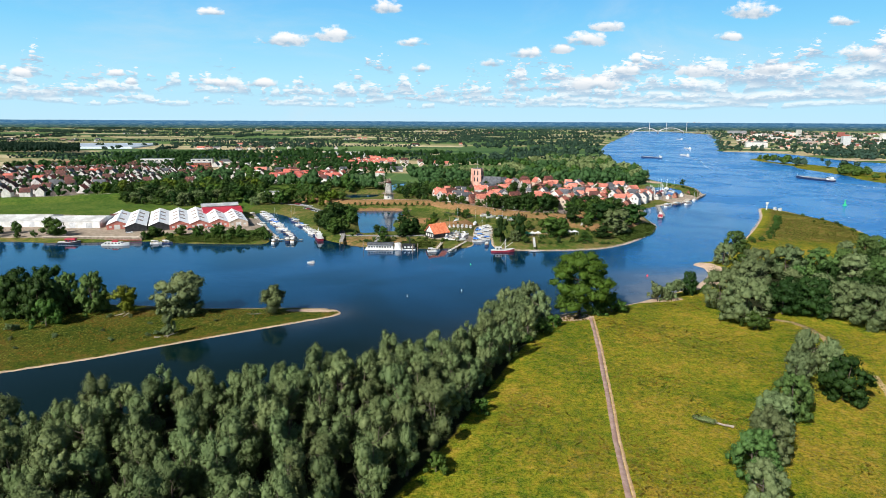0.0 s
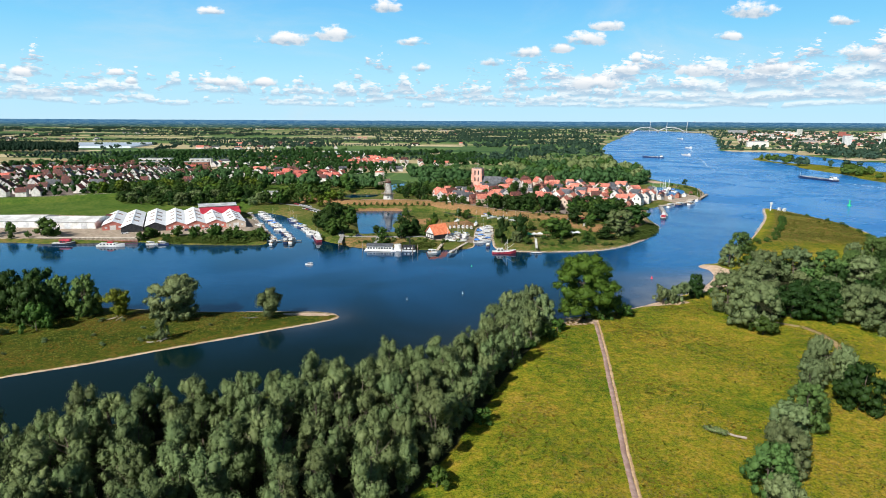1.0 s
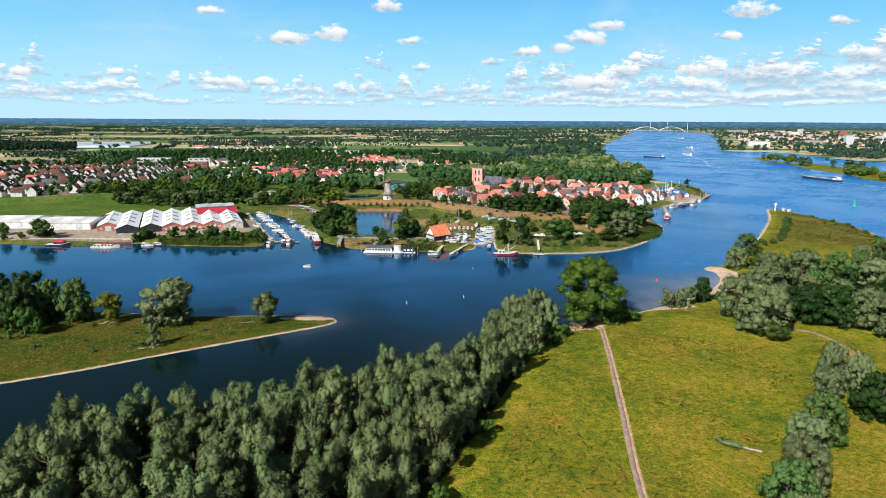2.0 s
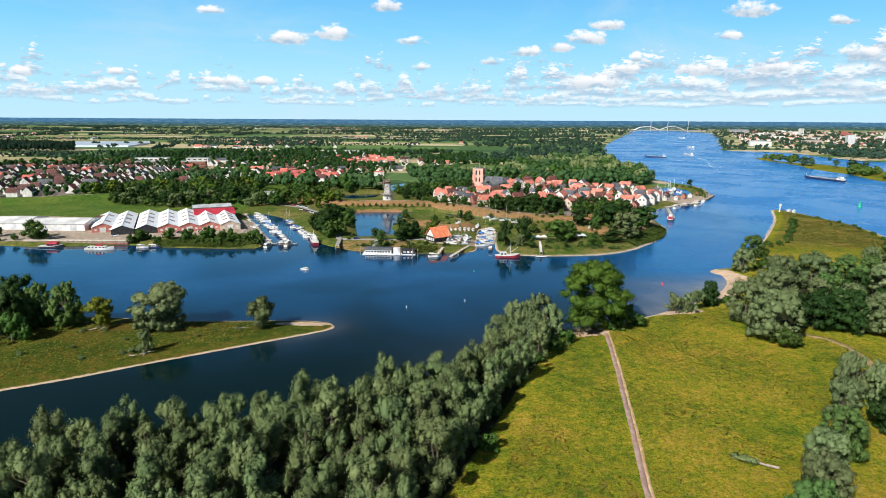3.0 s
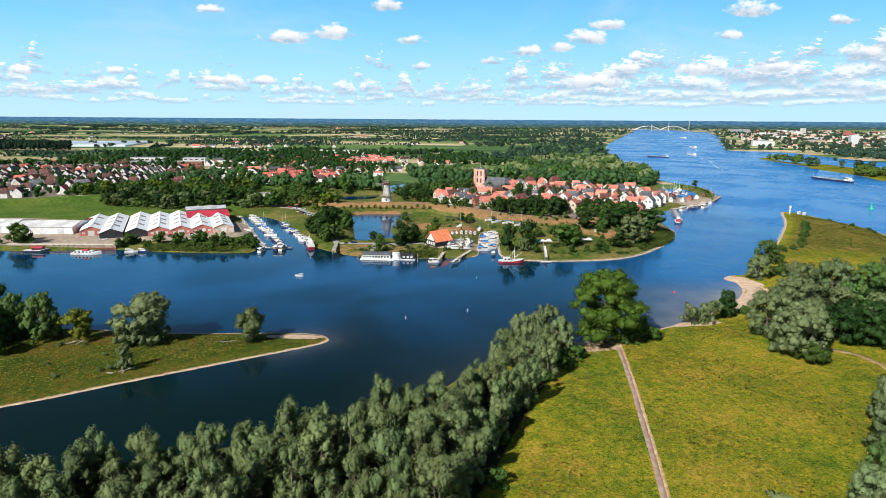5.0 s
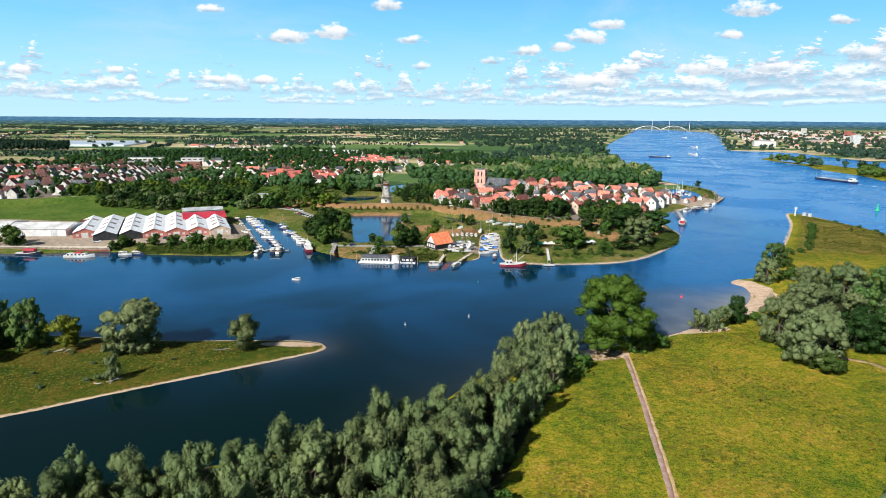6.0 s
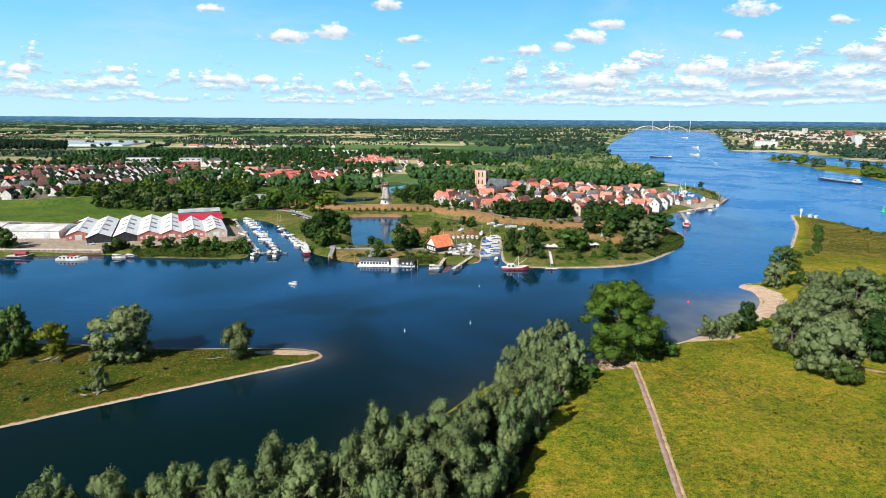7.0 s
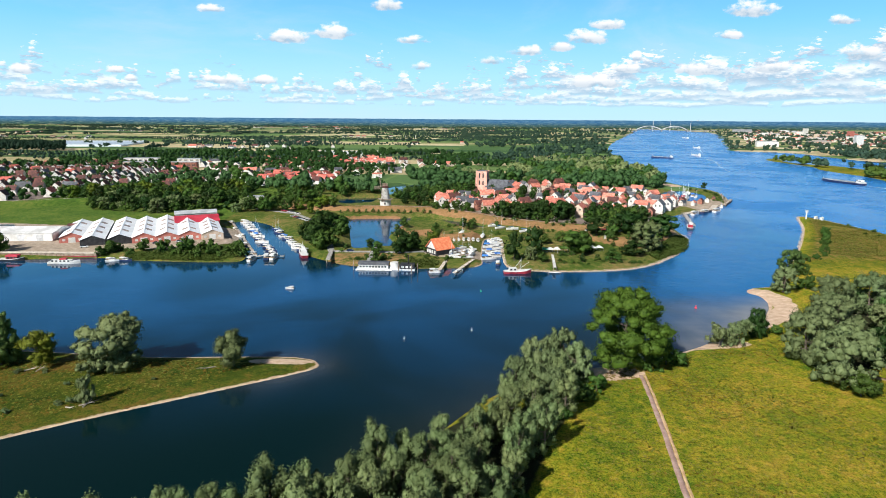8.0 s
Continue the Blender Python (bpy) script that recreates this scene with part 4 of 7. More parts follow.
for key, x, y, s, w in (("wide_willow", 114, 176, 15.5, 0.62), ("wide_willow", 120, 173, 13.5, 0.6), ("wide_willow", 104, 163, 13, 0.75), ("dark", 115, 158, 14, 1.05), ("green_willow", 94, 148, 13, 0.9),
                        ("wide_willow", 85, 140, 11.5, 0.95), ("wide_willow", 77, 128, 13, 0.9), ("green_willow", 70, 120, 13, 0.9), ("wide_willow", 66, 108, 12, 0.8), 
                        ("bush_grey", 97, 257, 9.5, 0.85), ("bush_grey", 105.5, 260, 10.5, 0.85), ("dark", 114.5, 266, 11.5, 0.7), ("bush_green", 123, 268, 4.5, 0.9),
                        ("bush_green", 152, 291, 5, 0.9), ("bush_green", 148, 284, 4, 1.0), ("bush_green", 186, 358, 6, 1.0)):
    plant(key, x, y, s, wide=w)
for i in range(9):
    f = i / 8
    plant("bush_green", 222 + 44 * f, 398 + 70 * f, 3.5 + 2.5 * (i % 3 == 1) + 2 * f, wide=0.8)
for x, y, s in ((205, 388, 4), (214, 392, 3.5), (209, 396, 3), (309, 508, 2.2), (307, 478, 2.8), (308, 462, 2.6), (304, 450, 2.5), (300, 430, 3), (294, 412, 3.2), (288, 398, 3), (294, 468, 1.6), (299, 462, 1.5)):
    plant("bush_green", x, y, s, wide=1.3)

# the dirt path over the meadow


def ribbon(name, pts, width, mat, lift=0.05, seed=1, wob=0.12):
    rng = random.Random(seed)
    out, p = [], [Vector((x, y)) for x, y in pts]
    for i in range(len(p) - 1):
        n = max(2, int((p[i + 1] - p[i]).length / 2.0))
        out += [p[i].lerp(p[i + 1], k / n) for k in range(n)]
    out.append(p[-1])
    vs, fs = [], []
    for i, q in enumerate(out):
        d = (out[min(i + 1, len(out) - 1)] - out[max(i - 1, 0)]).normalized()
        s = Vector((-d.y, d.x))
        for w in (-1, -0.8, 0, 0.8, 1):
            e = q + s * (w * width / 2 + rng.uniform(-wob, wob) * (abs(w) == 1))
            vs.append((e.x, e.y, ground_z(e.x, e.y) + lift - (0.16 if abs(w) == 1 else 0)))
    for i in range(len(out) - 1):
        for k in range(4):
            a = i * 5 + k
            fs.append((a, a + 1, a + 6, a + 5))
    return new(name, mesh_of(name, vs, fs, mat, True))


TRACK = [(61, 231), (58.5, 215), (55.3, 195.4), (52, 178), (48.9, 160.8), (46.4, 147), (44.3, 136), (42, 122), (40.4, 112), (38, 92), (36, 70)]
tagged(ribbon("path", TRACK, 1.4, M_PATH, 0.10), "narrow grey dirt path over the meadow", "path", kind="structure")
tagged(ribbon("path_verge", [(x + 1.1, y) for x, y in TRACK], 0.85, surface("bare_verge", (0.44, 0.27, 0.13), (0.62, 0.42, 0.24), 0.5, 3.0, 0.95), 0.07, 5, 0.3), "bare sandy verge of the dirt path", "path", kind="structure")

M_TRACK = surface("worn_earth", (0.30, 0.20, 0.09), (0.44, 0.32, 0.16), 0.35, 2.0, 0.95)
tagged(ribbon("field_track", [(131, 230), (139, 225), (141.5, 217), (140.5, 207), (137, 196), (133, 187)], 2.8, M_TRACK, 0.06, 7, 0.8), "worn earth track across the meadow", "path", kind="structure")
tagged(ribbon("field_track", [(137, 176), (130, 160), (124, 148), (121, 134)], 1.8, M_TRACK, 0.06, 8, 0.8), "worn earth track across the meadow", "path", kind="structure")

# ---------------------------------------------------------------- trees of the far bank
HERE = [(-352, 600), (-230, 575), (-192, 560), (-180, 600), (-200, 690), (-235, 705), (-330, 655)]
for x, y in scatter(HERE, 9.5, 3):
    plant(TREE_RNG.choice(("town_tree", "town_tree", "town_dark", "town_light")), x, y, TREE_RNG.uniform(9, 15), wide=1.25)
GROVES = [  # middle x, y, half widths, number, height, kind
    (-80, 442, 10, 36, 13, 14, "town_dark"), (-68, 408, 7, 9, 5, 12, "town_tree"), (-62, 450, 8, 16, 5, 13, "town_tree"), (-140, 570, 34, 26, 20, 13, "town_tree"),
    (-105, 545, 18, 14, 6, 12, "town_light"), (74, 520, 32, 12, 24, 14, "town_dark"),
    (128, 492, 24, 18, 20, 14, "town_dark"), 
]
GROVES_BEYOND = [
    (84, 412, 9, 7, 6, 10, "town_tree"), (168, 640, 26, 40, 16, 9, "town_tree"), (130, 560, 40, 30, 14, 8, "town_tree"), (30, 605, 30, 30, 16, 9, "town_tree"), (110, 470, 10, 10, 5, 10, "town_tree"), (-24, 404, 6, 6, 3, 13, "town_dark"), (-6, 420, 6, 5, 2, 12, "town_light"),
    (96, 640, 42, 26, 18, 11, "town_dark"), (150, 540, 12, 8, 5, 9, "town_tree"), (0, 640, 18, 20, 8, 11, "town_tree"), 
    (-135, 660, 40, 34, 16, 12, "town_tree"), (-60, 640, 22, 20, 7, 12, "town_tree"),
]
for gx0, gy0, rx, ry, n, h, key in GROVES + GROVES_BEYOND:
    for i in range(n):
        t, q = TREE_RNG.uniform(0, 6.28), math.sqrt(TREE_RNG.random())
        x, y = gx0 + rx * q * math.cos(t), gy0 + ry * q * math.sin(t)
        kind = key if TREE_RNG.random() < 0.8 else "town_tree"
        z = ground_z(x, y)
        if z > 0.4:
            plant(kind, x, y, h * TREE_RNG.uniform(0.75, 1.12), z, wide=TREE_RNG.uniform(1.0, 1.3))
for key, x, y, s, w in (("town_dark", 39, 382, 18.2, 0.79), ("town_dark", 52, 396, 17.7, 0.89), ("town_willow", 48, 381, 7.9, 1.03), ("town_tree", 75, 395, 15.2, 1.60), ("town_dark", 76, 377, 5.4, 1.03), ("town_dark", 83, 400, 5.8, 1.93), ("town_dark", 99, 439, 13.8, 1.44), ("town_dark", 112, 448, 10.5, 1.58), ("town_dark", 120, 444, 15.9, 1.70), ("town_willow", 121, 408, 17.9, 1.34), ("town_dark", 146, 449, 15.3, 1.83), ("town_dark", 108, 394, 8.5, 2.32)):
    plant(key, x, y, s, wide=w)
for i in range(46):  # shrubs on the river front of the sheds
    x, y = TREE_RNG.uniform(-196, -122), TREE_RNG.uniform(386, 404)
    plant("hedge" if i % 3 else "town_tree", x, y, TREE_RNG.uniform(2.5, 5.5) if i % 3 else TREE_RNG.uniform(5, 8.5), wide=1.2)
for i in range(16):
    x, y = TREE_RNG.uniform(-124, -112), TREE_RNG.uniform(388, 420)
    plant("hedge", x - (y - 388) * 0.4, y, TREE_RNG.uniform(3, 6), wide=1.2)
for x, y, s in ((-300, 398, 11), (-294, 392, 8), (-288, 402, 9), (-254, 392, 13), (-262, 396, 13), (-254, 392, 6), (-270, 392, 5), (-280, 390, 5)):
    plant("town_tree", x, y, s, wide=1.2)
for i in range(20):  # clipped shrubs at the foot of the rampart
    x = -84 + i * 5.2
    plant("hedge", x, 541 + 3 * math.sin(i * 1.7) - max(0, x + 5) * 0.75, TREE_RNG.uniform(2.8, 4.0), wide=0.8)
for i in range(40):
    x = TREE_RNG.uniform(-52, 20)
    plant("hedge", x, TREE_RNG.uniform(378, 388), TREE_RNG.uniform(1, 2.5), wide=1.3)
for i in range(110):  # scrub over the grassy works of the town
    x, y = TREE_RNG.uniform(-60, 165), TREE_RNG.uniform(376, 500)
    d = inside_by(RINGS["town"], np.array([x]), np.array([y]))[0]
    if d > 5 and ground_z(x, y) > 0.6 and not (-10 < x < 28 and y < 415):
        plant("hedge" if i % 4 else "town_tree", x, y, TREE_RNG.uniform(1.2, 3.6) if i % 4 else TREE_RNG.uniform(5, 8), wide=1.2)
for i in range(26):  # reeds and shrubs of the eastern bank
    f = TREE_RNG.random()
    x, y = 62 + 96 * f, 372 + 75 * max(0, f - 0.35) ** 1.15 + TREE_RNG.uniform(0, 10)
    plant("hedge", x, y, TREE_RNG.uniform(1.0, 2.2), wide=1.4)

for x, y in scatter([(-285, 540), (-238, 528), (-205, 540), (-160, 540), (-150, 575), (-190, 585), (-240, 590), (-330, 604)], 9.0, 13):
    plant(TREE_RNG.choice(("town_dark", "town_tree", "town_dark", "town_willow")), x, y, TREE_RNG.uniform(7, 13), wide=1.25)
for x, y in scatter([(-20, 566), (-14, 548), (26, 526), (62, 508), (96, 492), (100, 500), (66, 522), (36, 545), (0, 566)], 8.5, 14):
    plant(TREE_RNG.choice(("town_dark", "town_tree", "hedge")), x, y, TREE_RNG.uniform(4, 9), wide=1.2)
for x, y in scatter([(-36, 590), (-14, 575), (-6, 640), (20, 665), (70, 660), (60, 720), (0, 700), (-40, 650)], 10.5, 15):
    plant(TREE_RNG.choice(("town_dark", "town_tree")), x, y, TREE_RNG.uniform(8, 13), wide=1.15)
for x, y, s in ((-22, 398, 12), (-26, 392, 9), (-18, 403, 10), (-44, 408, 6.5), (296, 738, 8), (269, 796, 12), (262, 788, 9), (258, 772, 8)):
    plant("town_dark", x, y, s, wide=1.2)
for i in range(30):  # scrub on the harbour head
    f = i / 29 * math.pi * 0.62
    x, y = 240 + 46 * math.sin(f + 0.35) + TREE_RNG.uniform(-4, 4), 690 - 62 * math.cos(f + 0.35) + TREE_RNG.uniform(-4, 4)
    if ground_z(x, y) > 0.5:
        plant("hedge", x, y, TREE_RNG.uniform(1.2, 3.4), wide=1.3)
for x, y in scatter([(100, 410), (126, 408), (146, 440), (150, 470), (120, 470), (104, 440)], 9.0, 18):
    plant(TREE_RNG.choice(("town_dark", "town_tree", "hedge")), x, y, TREE_RNG.uniform(3, 8), wide=1.2)

# ---------------------------------------------------------------- houses


def house_template(name, w, d, eave, ridge, wall, roof, windows, label, group, gable_front=False):
    """A gabled house, ridge along x: walls, tiled roof with eaves, chimney, door and windows."""
    ob = tagged(empty(name), label, "house", group)
    y0, y1 = -d / 2, d / 2
    part("wall", prism([(y0, -0.6), (y1, -0.6), (y1, eave), (0, ridge), (y0, eave)], -w / 2, w / 2), wall, ob)
    s, o, k = (ridge - eave) / (d / 2), 0.35, 0.22
    bm = prism([(y0 - o, eave - s * o + 0.05), (0, ridge + 0.05), (y1 + o, eave - s * o + 0.05), (y1 + o, eave - s * o + k + 0.05), (0, ridge + k + 0.05), (y0 - o, eave - s * o + k + 0.05)], -w / 2 - 0.25, w / 2 + 0.25)
    part("roof", bm, roof, ob)
    cx = w * 0.3
    ch = part("chimney", box(cx - 0.4, cx + 0.4, -0.35, 0.35, ridge - 0.8, ridge + 1.1), M_BRICK, ob)
    if windows:
        for i in range(windows):
            x = (i + 0.5) / windows * w - w / 2
            for z in ((1.0, 3.6) if eave > 4.8 else (1.0,)):
                part("window", box(x - 0.55, x + 0.55, y0 - 0.04, y0 + 0.1, z, z + 1.4), M_GLASS, ob)
        for sx in (-1, 1):
            for y in (-d * 0.2, d * 0.2):
                part("window", box(sx * w / 2 - 0.06, sx * w / 2 + 0.06, y - 0.5, y + 0.5, eave - 1.2, eave + 0.2), M_GLASS, ob)
        part("door", box(-0.5, 0.5, y0 - 0.06, y0 + 0.1, -0.1, 2.1), M_WOOD, ob)
    return ob


OLD, NEWER = "houses of the old town", "houses of the village"
HOUSES = {}


def house(key, x, y, turn, scale=1.0, z=None):
    name, args = HOUSES[key][0], HOUSES[key][1]
    z = ground_z(x, y) if z is None else z
    m = pose(x, y, z, 0, 0, turn) @ Matrix.Diagonal((scale, scale, scale * HOUSE_RNG.uniform(0.92, 1.1), 1))
    if HOUSES[key][2] is None:
        HOUSES[key][2] = house_template(name, *args)
        HOUSES[key][2].matrix_basis = m
        return HOUSES[key][2]
    ob = copy_thing(HOUSES[key][2], Matrix.Identity(4))
    ob.matrix_basis = m
    return ob


HOUSE_RNG = random.Random(12)
M_REDTILE = surface("red_roof_tile", (0.32, 0.06, 0.042), (0.47, 0.125, 0.09), 0.5, 6.0, 0.75, vary=0.25)
M_WHITEWALL = surface("white_render", (0.48, 0.45, 0.41), (0.68, 0.65, 0.60), 0.3, 3.0, 0.8, vary=0.1)
for key, args in (
    ("a", (11, 8, 6.4, 9.9, M_PALEBRICK, M_TILE, 3, "pale brick town house with an orange tiled roof", OLD)),
    ("b", (9, 7, 5.6, 8.8, M_WHITEWALL, M_TILE, 2, "white rendered house with an orange tiled roof", OLD)),
    ("c", (13, 8.5, 6.6, 10.2, M_WHITEWALL, M_TILE, 3, "tall white town house with a bright orange roof", OLD)),
    ("d", (10, 8, 6.0, 9.6, M_BRICK, M_BROWNTILE, 2, "red brick house with a brown tiled roof", OLD)),
    ("e", (10, 7.5, 5.8, 9.2, M_WHITEWALL, M_SLATE, 2, "white rendered house with a grey slate roof", OLD)),
    ("f", (9.5, 8, 4.8, 9.0, M_WHITEWALL, M_BROWNTILE, 0, "white walled village house with a dark brown roof", NEWER)),
    ("g", (14, 8, 4.8, 8.8, M_WHITEWALL, M_SLATE, 0, "white terrace of houses with a dark grey roof", NEWER)),
    ("h", (11, 8, 4.6, 8.4, M_WHITEWALL, M_REDTILE, 0, "pale brick terrace with a red tiled roof", NEWER)),
    ("i", (9, 8, 4.6, 8.6, M_WHITEWALL, M_BROWNTILE, 0, "white gabled village house with a brown roof", NEWER)),
):
    HOUSES[key] = ["town_house" if args[-1] == OLD else "village_house", args, None]

QUARTERS = [(np.array([(-6, 575), (40, 556), (60, 600), (66, 640), (20, 650), (-4, 620)]), 13.2, 2, 15), (np.array([(92, 560), (112, 520), (150, 512), (186, 560), (212, 600), (212, 640), (196, 690), (150, 705), (110, 680), (90, 620)]), 11.8, 3, -30),
            (np.array([(60, 640), (100, 690), (130, 730), (80, 740), (60, 700)]), 13, 4, 20), (np.array([(36, 548), (96, 545), (92, 575), (60, 590)]), 13, 6, 10)]
PLOTS = []
for ring, gap, seed, turn in QUARTERS:
    for x, y in scatter(ring, gap, seed, 1500):
        if math.hypot(x - 48, y - 672) > 22:
            PLOTS.append((x, y, turn))
for x, y, turn in PLOTS:
    key = HOUSE_RNG.choices("abcde", (3, 3, 2.5, 5, 5))[0]
    house(key, x, y, turn + HOUSE_RNG.choice((0, 90)) + HOUSE_RNG.uniform(-9, 9), HOUSE_RNG.uniform(0.72, 1.1))
for x, y, turn, s in ((-2, 588, 20, 1.25), (16, 574, 15, 1.1), (8, 566, 100, 1.0), (24, 566, 10, 1.0), (30, 580, 95, 1.0)):
    house("e" if turn < 18 else "b", x, y, turn, s)

# the newer village in rows along its streets
VILLAGE = np.array([(-660, 930), (-560, 590), (-450, 584), (-385, 592), (-340, 645), (-262, 722), (-246, 780), (-330, 860), (-400, 950), (-560, 1010)])
REDS = np.array([(-214, 736), (-150, 728), (-128, 760), (-132, 836), (-226, 832)])
FARTHER = np.array([(-250, 800), (-200, 860), (-90, 810), (-60, 900), (20, 1020), (-80, 1150), (-330, 1180), (-400, 1010)])


def row_places(ring, turn, along, across, jitter, seed):
    rng = random.Random(seed)
    c, s = math.cos(radians(turn)), math.sin(radians(turn))
    mid = ring.mean(0)
    reach = int(np.abs(ring - mid).max() / min(along, across)) + 3
    out = []
    for i in range(-reach, reach):
        for k in range(-reach, reach):
            u, v = i * along + rng.uniform(-jitter, jitter), k * across + rng.uniform(-jitter, jitter) * 0.6
            out.append((mid[0] + u * c - v * s, mid[1] + u * s + v * c))
    out = np.array(out)
    return out[inside_by(ring, out[:, 0], out[:, 1]) > 0]


for x, y in row_places(VILLAGE, 12, 15, 24, 2.5, 1):
    if HOUSE_RNG.random() < 0.8:
        house(HOUSE_RNG.choices("fghi", (4, 1.5, 1.6, 5))[0], x, y, 12 + HOUSE_RNG.choice((0, 90, 90, 90)) + HOUSE_RNG.uniform(-6, 6))
for x, y in row_places(REDS, -18, 14.5, 19, 2, 2):
    house(HOUSE_RNG.choices("hfi", (7, 1, 1))[0], x, y, -18 + HOUSE_RNG.choice((0, 90)) + HOUSE_RNG.uniform(-6, 6))

# ---------------------------------------------------------------- warehouses


def ribbed(rows, lo, hi, thick):
    """One sheet roof slope in laps: rows of (place along, lift); lo and hi give its lower and upper edge at a place."""
    bm = bmesh.new()
    strips = []
    for at, up in rows:
        strips.append([bm.verts.new(Vector(e(at)) + Vector((0, 0, up + t))) for e, t in ((lo, 0), (hi, 0), (hi, thick), (lo, thick))])
    for a, b in zip(strips, strips[1:]):
        for k in range(4):
            bm.faces.new((a[k], a[(k + 1) % 4], b[(k + 1) % 4], b[k]))
    bm.faces.new(strips[0])
    bm.faces.new(strips[-1][::-1])
    return bm


def lapped(a, b, n):
    out = []
    for i in range(n):
        out += [(a + (b - a) * i / n + 0.04, 0.05 * (i % 2)), (a + (b - a) * (i + 1) / n - 0.04, 0.05 * (i % 2))]
    return out


def warehouse(x, y, length, front, dark=False, lights=3, label=""):
    """A long gabled hall with its front gable at the place, running back from the river."""
    ob = tagged(empty("warehouse"), label, "warehouse", "halls of the river works")
    w, e, r = 13.3, 3.4, 6.0
    bm = bmesh.new()
    for yy in (0.0, length):
        pts = [(-w / 2, -0.8), (w / 2, -0.8), (w / 2, e), (0, r), (-w / 2, e)]
        bm.faces.new([bm.verts.new((px, yy, pz)) for px, pz in pts])
    bm.verts.ensure_lookup_table()
    for i in range(5):
        a, b = bm.verts[i], bm.verts[(i + 1) % 5]
        bm.faces.new((a, b, bm.verts[5 + (i + 1) % 5], bm.verts[5 + i]))
    part("wall", bm, front, ob)
    for s in (-1, 1):
        bm = ribbed(lapped(-0.5, length + 0.5, 9), lambda t: (s * (w / 2 + 0.15), t, e + 0.06), lambda t: (s * 0.02, t, r + 0.14), 0.16)
        roof = part("roof", bm, M_SHEET, ob, "white sheet metal roof")
        for i in range(lights):
            yc = length * (0.24 + 0.5 * i / max(1, lights - 1))
            f0, f1 = 0.12, 0.62
            bm = bmesh.new()
            at = lambda f, yy, up: bm.verts.new((s * (w / 2 * f), yy, r + (e - r) * f + up))  # noqa: E731
            v = [at(f0, yc - 2.4, 0.34), at(f1, yc - 2.4, 0.34), at(f1, yc + 2.4, 0.34), at(f0, yc + 2.4, 0.34), at(f0, yc - 2.4, 0.42), at(f1, yc - 2.4, 0.42), at(f1, yc + 2.4, 0.42), at(f0, yc + 2.4, 0.42)]
            for f in ((0, 1, 2, 3), (4, 5, 6, 7), (0, 1, 5, 4), (1, 2, 6, 5), (2, 3, 7, 6), (3, 0, 4, 7)):
                bm.faces.new([v[j] for j in f])
            part("skylight", bm, M_SKYLIGHT, roof, "brown translucent skylight")
    part("ridge_cap", box(-0.35, 0.35, -0.5, length + 0.5, r + 0.26, r + 0.42), M_SHEET, ob)
    part("door", box(-1.9, 1.9, -0.12, 0.1, -0.3, 3.2), M_BLACK if dark else M_WHITE, ob, "large sliding door")
    if not dark:
        for sx in (-4.2, 4.2):
            part("window", box(sx - 0.8, sx + 0.8, -0.08, 0.1, 1.2, 2.5), M_WHITE, ob)
    ob.matrix_basis = pose(x, y, ground_z(x, y), 0, 0, 24)
    return ob


M_SKYLIGHT = surface("old_skylight", (0.20, 0.13, 0.10), (0.34, 0.24, 0.19), 0.4, 3.0, 0.5)
M_PINKBRICK = surface("pink_brick", (0.36, 0.11, 0.085), (0.48, 0.17, 0.13), 0.3, 5.0, 0.85)
for x, y, length, mat, dark, n, text in (
    (-228, 417, 54, M_PINKBRICK, False, 2, "white roofed hall with a red brick gable"), (-211, 409.5, 68, M_BLACK, True, 3, "white roofed hall with a black boarded gable"),
    (-197, 414, 70, M_BLACK, True, 3, "white roofed hall with a dark gable behind trees"), (-184.5, 418.5, 68, M_PINKBRICK, False, 3, "white roofed hall with brown skylights"),
    (-172, 422.5, 70, M_PINKBRICK, False, 3, "white roofed hall with a red brick gable"), (-160, 427.5, 51, M_PINKBRICK, False, 2, "white roofed hall with a red brick gable"),
    (-147.5, 432, 50, M_PALEBRICK, False, 3, "white roofed hall with a pale brick gable"),
):
    warehouse(x, y, length, mat, dark, n, text)


def broad_hall(name, x, y, turn, w, d, eave, ridge, wall, roof, label, roof_label):
    """A wide shed, ridge along x, with its long side to the river."""
    ob = tagged(empty(name), label, "warehouse")
    part("wall", prism([(0, -0.8), (d, -0.8), (d, eave), (d / 2, ridge), (0, eave)], -w / 2, w / 2), wall, ob)
    k = int(w / 5)
    for side in (0, 1):
        y_e, y_r = (-0.4, d / 2 - 0.02) if side == 0 else (d + 0.4, d / 2 + 0.02)
        bm = ribbed(lapped(-w / 2 - 0.3, w / 2 + 0.3, k), lambda t: (t, y_e, eave), lambda t: (t, y_r, ridge + 0.12), 0.2)
        part("roof", bm, roof, ob, roof_label)
    for i in range(3):
        sx = (i - 1) * w * 0.3
        part("door", box(sx - 2, sx + 2, -0.1, 0.1, -0.2, eave - 0.9), M_STEEL, ob)
    ob.matrix_basis = pose(x, y, ground_z(x, y), 0, 0, turn)
    return ob


